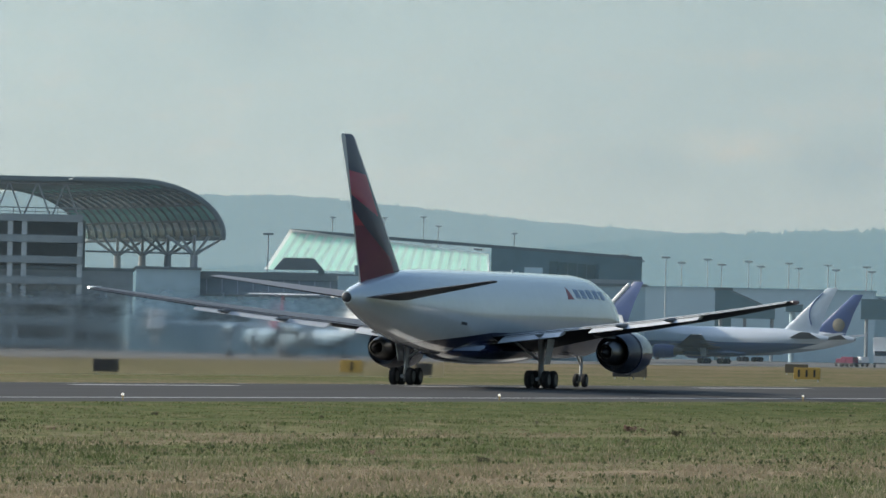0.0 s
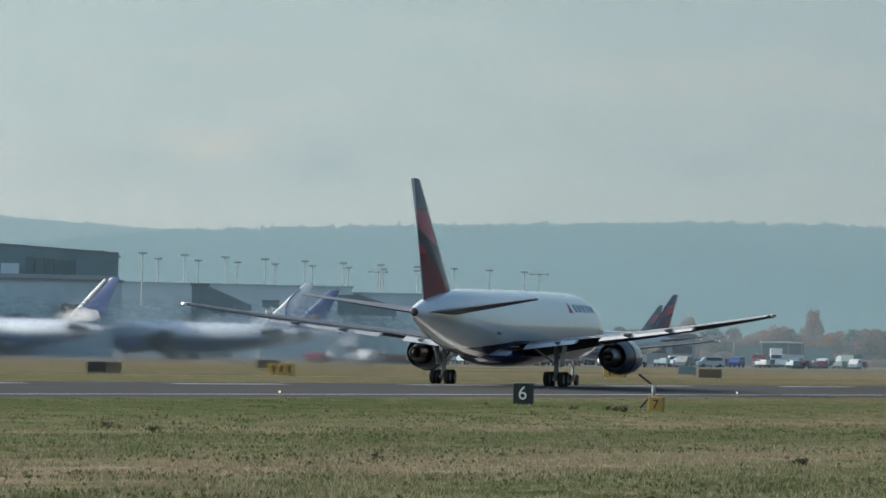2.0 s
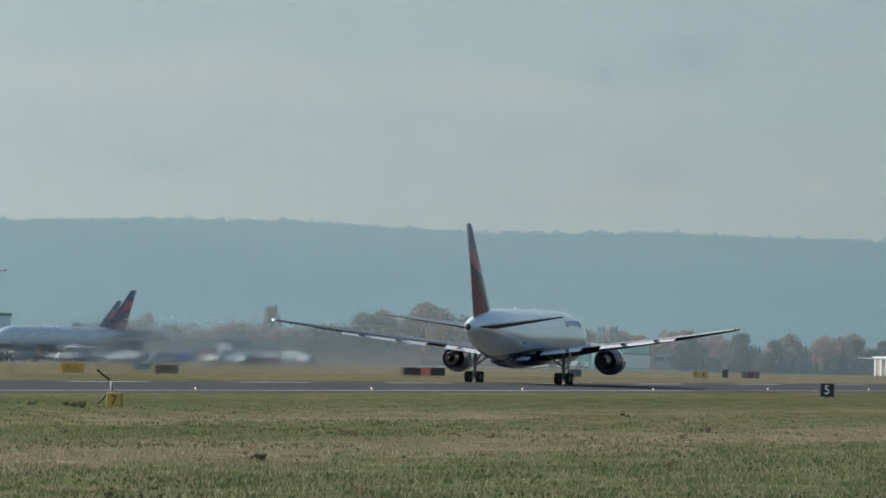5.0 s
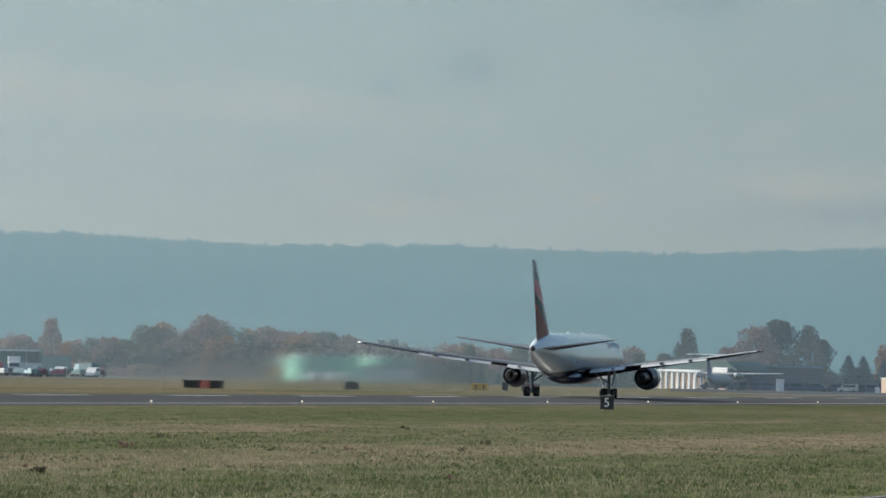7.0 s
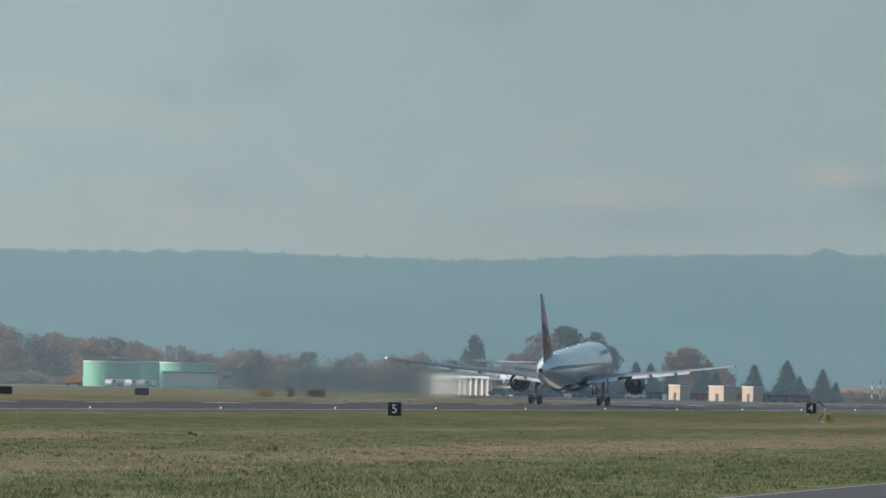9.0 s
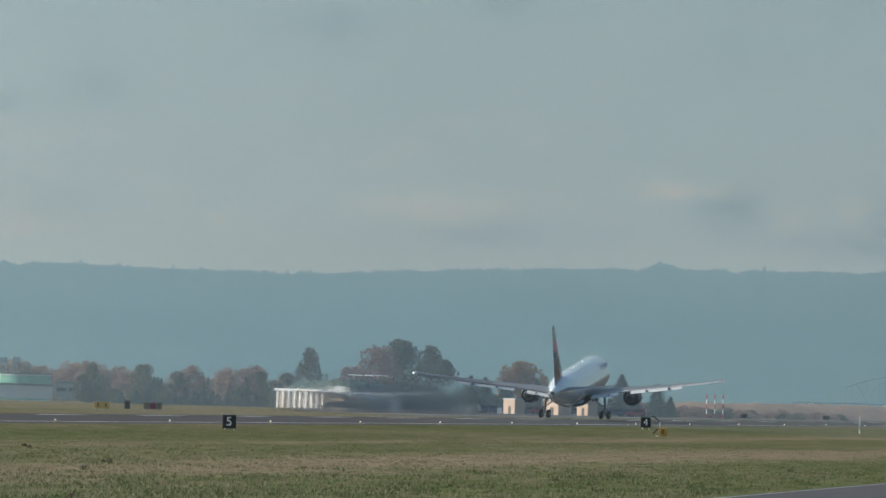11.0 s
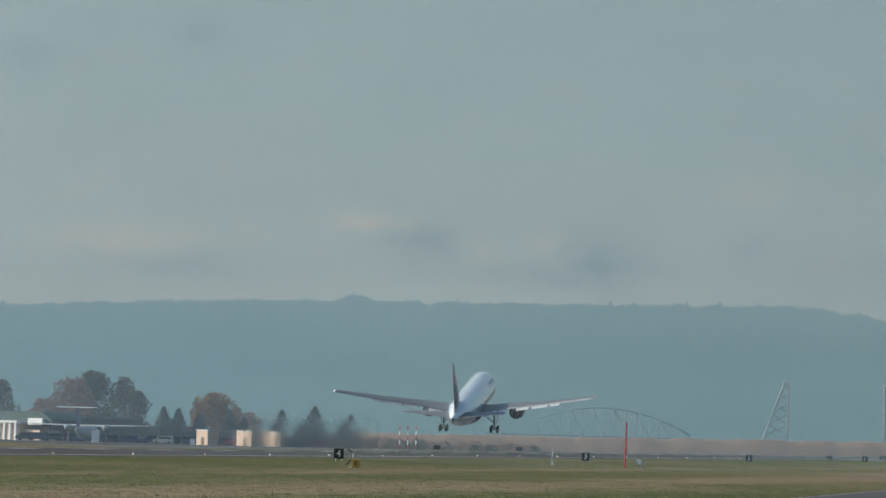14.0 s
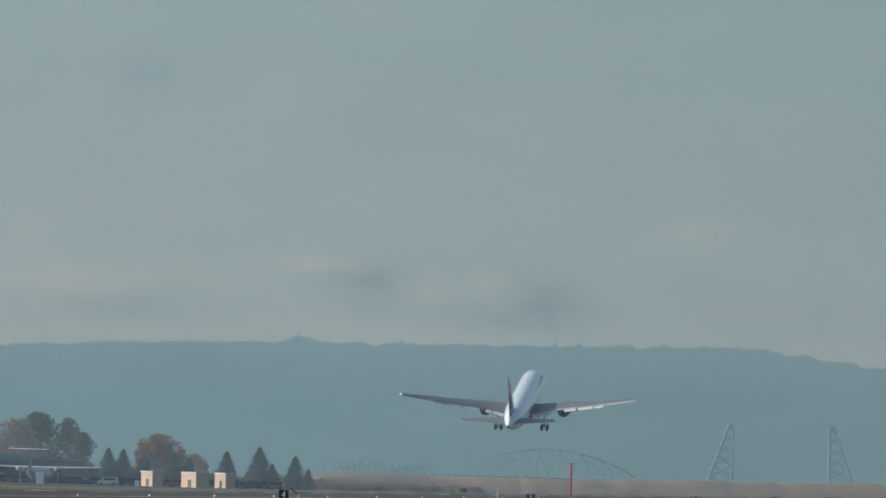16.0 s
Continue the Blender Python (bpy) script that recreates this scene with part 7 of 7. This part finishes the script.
def grass_tufts():
    rng = np.random.default_rng(4)
    x, y = field_spots(rng, 130000, 195, 900, 2.0)
    clump = np.array([noise.noise(Vector((u * 0.15, v * 0.25, 2.0))) + 0.5 * noise.noise(Vector((u * 0.5, v * 0.9, 5.0))) for u, v in zip(x, y)])
    tall = np.clip(0.085 + 0.18 * clump, 0.025, 0.32) * np.clip((900 - np.hypot(x, y)) / 450, 0.35, 1)
    tall = np.where(y > 140, tall * 0.55, tall)
    z = heights(x, y)
    x, y, z, tall = (np.repeat(a, 4) for a in (x, y, z, tall))
    n = len(x)
    base = np.c_[x + rng.normal(0, 0.16, n), y + rng.normal(0, 0.16, n), z - 0.01]
    h = tall * rng.uniform(0.6, 1.5, n)
    tip = base + np.c_[rng.normal(0, 1, n) * 0.35 * h, rng.normal(0, 1, n) * 0.35 * h, h + 0.01]
    blade_mesh("grass", base, tip, rng.uniform(0.012, 0.034, n) * np.where(x < 500, 1.0, 1.5), BLADES, "short rough grass with dry straw-coloured tips")

    # bleached seed stalks among the longer grass
    x, y = field_spots(rng, 30000, 195, 430, 1.2)
    lush = np.array([noise.noise(Vector((u * 0.05, v * 0.11, 8.0))) for u, v in zip(x, y)]) + np.clip((100 - y) / 60, -0.6, 0.35)
    keep = lush + rng.normal(0, 0.12, len(x)) > 0.18
    x, y = x[keep], y[keep]
    n = len(x)
    base = np.c_[x, y, heights(x, y)]
    h = rng.uniform(0.10, 0.27, n)
    tip = base + np.c_[rng.normal(0, 0.10, n), rng.normal(0, 0.10, n), h]
    blade_mesh("seed_stalks", base, tip, rng.uniform(0.014, 0.028, n), STRAW, "bleached straw stalks standing in the grass")

    # low dark rosettes of broad-leaved weeds
    x, y = field_spots(rng, 26000, 200, 520, 1.4)
    thick = np.array([noise.noise(Vector((u * 0.03, v * 0.10, 4.0))) for u, v in zip(x, y)])
    keep = (thick + rng.normal(0, 0.15, len(x)) > 0.10) & (y < 140)
    x, y = x[keep], y[keep]
    z = heights(x, y)
    verts, faces = [], []
    for u, v, w in zip(x, y, z):
        r = rng.uniform(0.03, 0.11)
        for a in rng.uniform(0, 2 * math.pi, 9):
            q = r * rng.uniform(0.5, 1.2)
            c, s_, up = math.cos(a) * q, math.sin(a) * q, rng.uniform(0.04, 0.13)
            i = len(verts)
            verts += [(u, v, w), (u + c * 0.6 - s_ * 0.35, v + s_ * 0.6 + c * 0.35, w + up), (u + c, v + s_, w + up * 0.7), (u + c * 0.6 + s_ * 0.35, v + s_ * 0.6 - c * 0.35, w + up)]
            faces.append((i, i + 1, i + 2, i + 3))
    me = bpy.data.meshes.new("broad_weeds")
    me.from_pydata(verts, [], faces)
    me.materials.append(WEED_GREEN)
    tagged(new("broad_weeds", me), "low dark green broad-leaved weeds scattered in the grass", "weeds", kind="stuff")


grass_tufts()


# ---- weeds ----
def weeds():
    rng = random.Random(21)
    base = []
    for seed in (31, 32, 33):
        r = random.Random(seed)
        w = thing("weed", pose(0, 0, 0), "dark dry weed clump standing in the grass", "weed", "weed clumps")
        part("stem", rods(((0, 0, -0.1), (0.05, 0.02, 0.4), 0.02), ((0, 0, -0.1), (-0.12, 0.1, 0.35), 0.015)), BARK, w, "thin brown stem")
        blobs = [(r.uniform(-0.35, 0.35), r.uniform(-0.5, 0.5), r.uniform(0.08, 0.34), r.uniform(0.08, 0.18)) for _ in range(9)]
        crown_part(w, crown(r, blobs, 0.10, 40, 1, 1, 0), LEAF_BROWN if seed == 31 else LEAF_GREEN, "dry dark leaves")
        base.append(w)
    spots = [(548.0, 141.0, 0.9), (553.0, 143.2, 0.6), (549.5, 144.5, 0.5)]
    while len(spots) < 55:
        b, d = radians(rng.uniform(4.0, 21.5)), rng.uniform(230, 640)
        x, y = d * math.cos(b), d * math.sin(b)
        if 56 + max(0, x - 250) * 0.0267 < y < 158 and x > 225:
            spots.append((x, y, rng.uniform(0.25, 0.6) * (1.4 if rng.random() < 0.12 else 0.8)))
    for x, y, k in spots:
        copy_thing(rng.choice(base), pose(x, y, ground_z(x, y), 0, 0, rng.uniform(0, 360)) @ Matrix.Diagonal((k, k, k, 1)))
    for w in base:
        for o in list(w.children_recursive):
            bpy.data.objects.remove(o)
        bpy.data.objects.remove(w)


weeds()


# ---- hot exhaust, a sheet beyond the left wing placed to fit the camera's view ----
def exhaust_plume():
    rows = []
    for k in range(30):
        x = -3.0 - 11.5 * k
        rows.append([(x + 80.0, 25.0 + 0.012 * k * k, z) for z in (0.25, 2.0, 4.0, 6.0, 8.5, 11.0)])
    e = new("exhaust_plume", mesh_from("exhaust_plume", loft(rows, closed=False), HOT_AIR, 180))
    e.visible_shadow = False
    return tagged(e, "sheet of shimmering exhaust air beyond the left wing, fitted to the camera's view", "exhaust", kind="stuff")


plume = exhaust_plume()



def motions():
    walk(jet, [(t, pose(x, RUNWAY_Y, z, 0, -p, 0)) for t, x, z, p in AIRLINER_ROWS])
    walk(plume, [(t, pose(x, RUNWAY_Y, 0)) for t, x, z, p in AIRLINER_ROWS])
    walk(prop, [(t, pose(x, 333, -1.2)) for t, x in ((0.0, 1985), (7.5, 2062), (8.2, 2072), (12.5, 2122), (14.5, 2134), (16.0, 2142))])
    # the legs stretch as the wings take the weight
    for gear in GEARS:
        walk(gear, [(t, pose(0, 0, -d)) for t, d in ((0.0, 0.0), (7.3, 0.04), (8.2, 0.12), (9.0, 0.20), (10.0, 0.38), (11.0, 0.48), (16.0, 0.50))])
    for wing in WINGS:
        side = 1 if wing.matrix_local.translation.y >= 0 and wing.data.vertices[0].co.y > 0 else -1
        hinge = Vector((0, side * 2.4, 3.3))
        rows = []
        for t, bend in ((0.0, 0.0), (9.0, 0.0), (10.5, 1.0), (11.5, 2.2), (12.5, 3.4), (14.0, 4.2), (16.0, 5.0)):
            rows.append((t, Matrix.Translation(hinge) @ pose(0, 0, 0, side * bend, 0, 0) @ Matrix.Translation(-hinge)))
        walk(wing, rows)


motions()
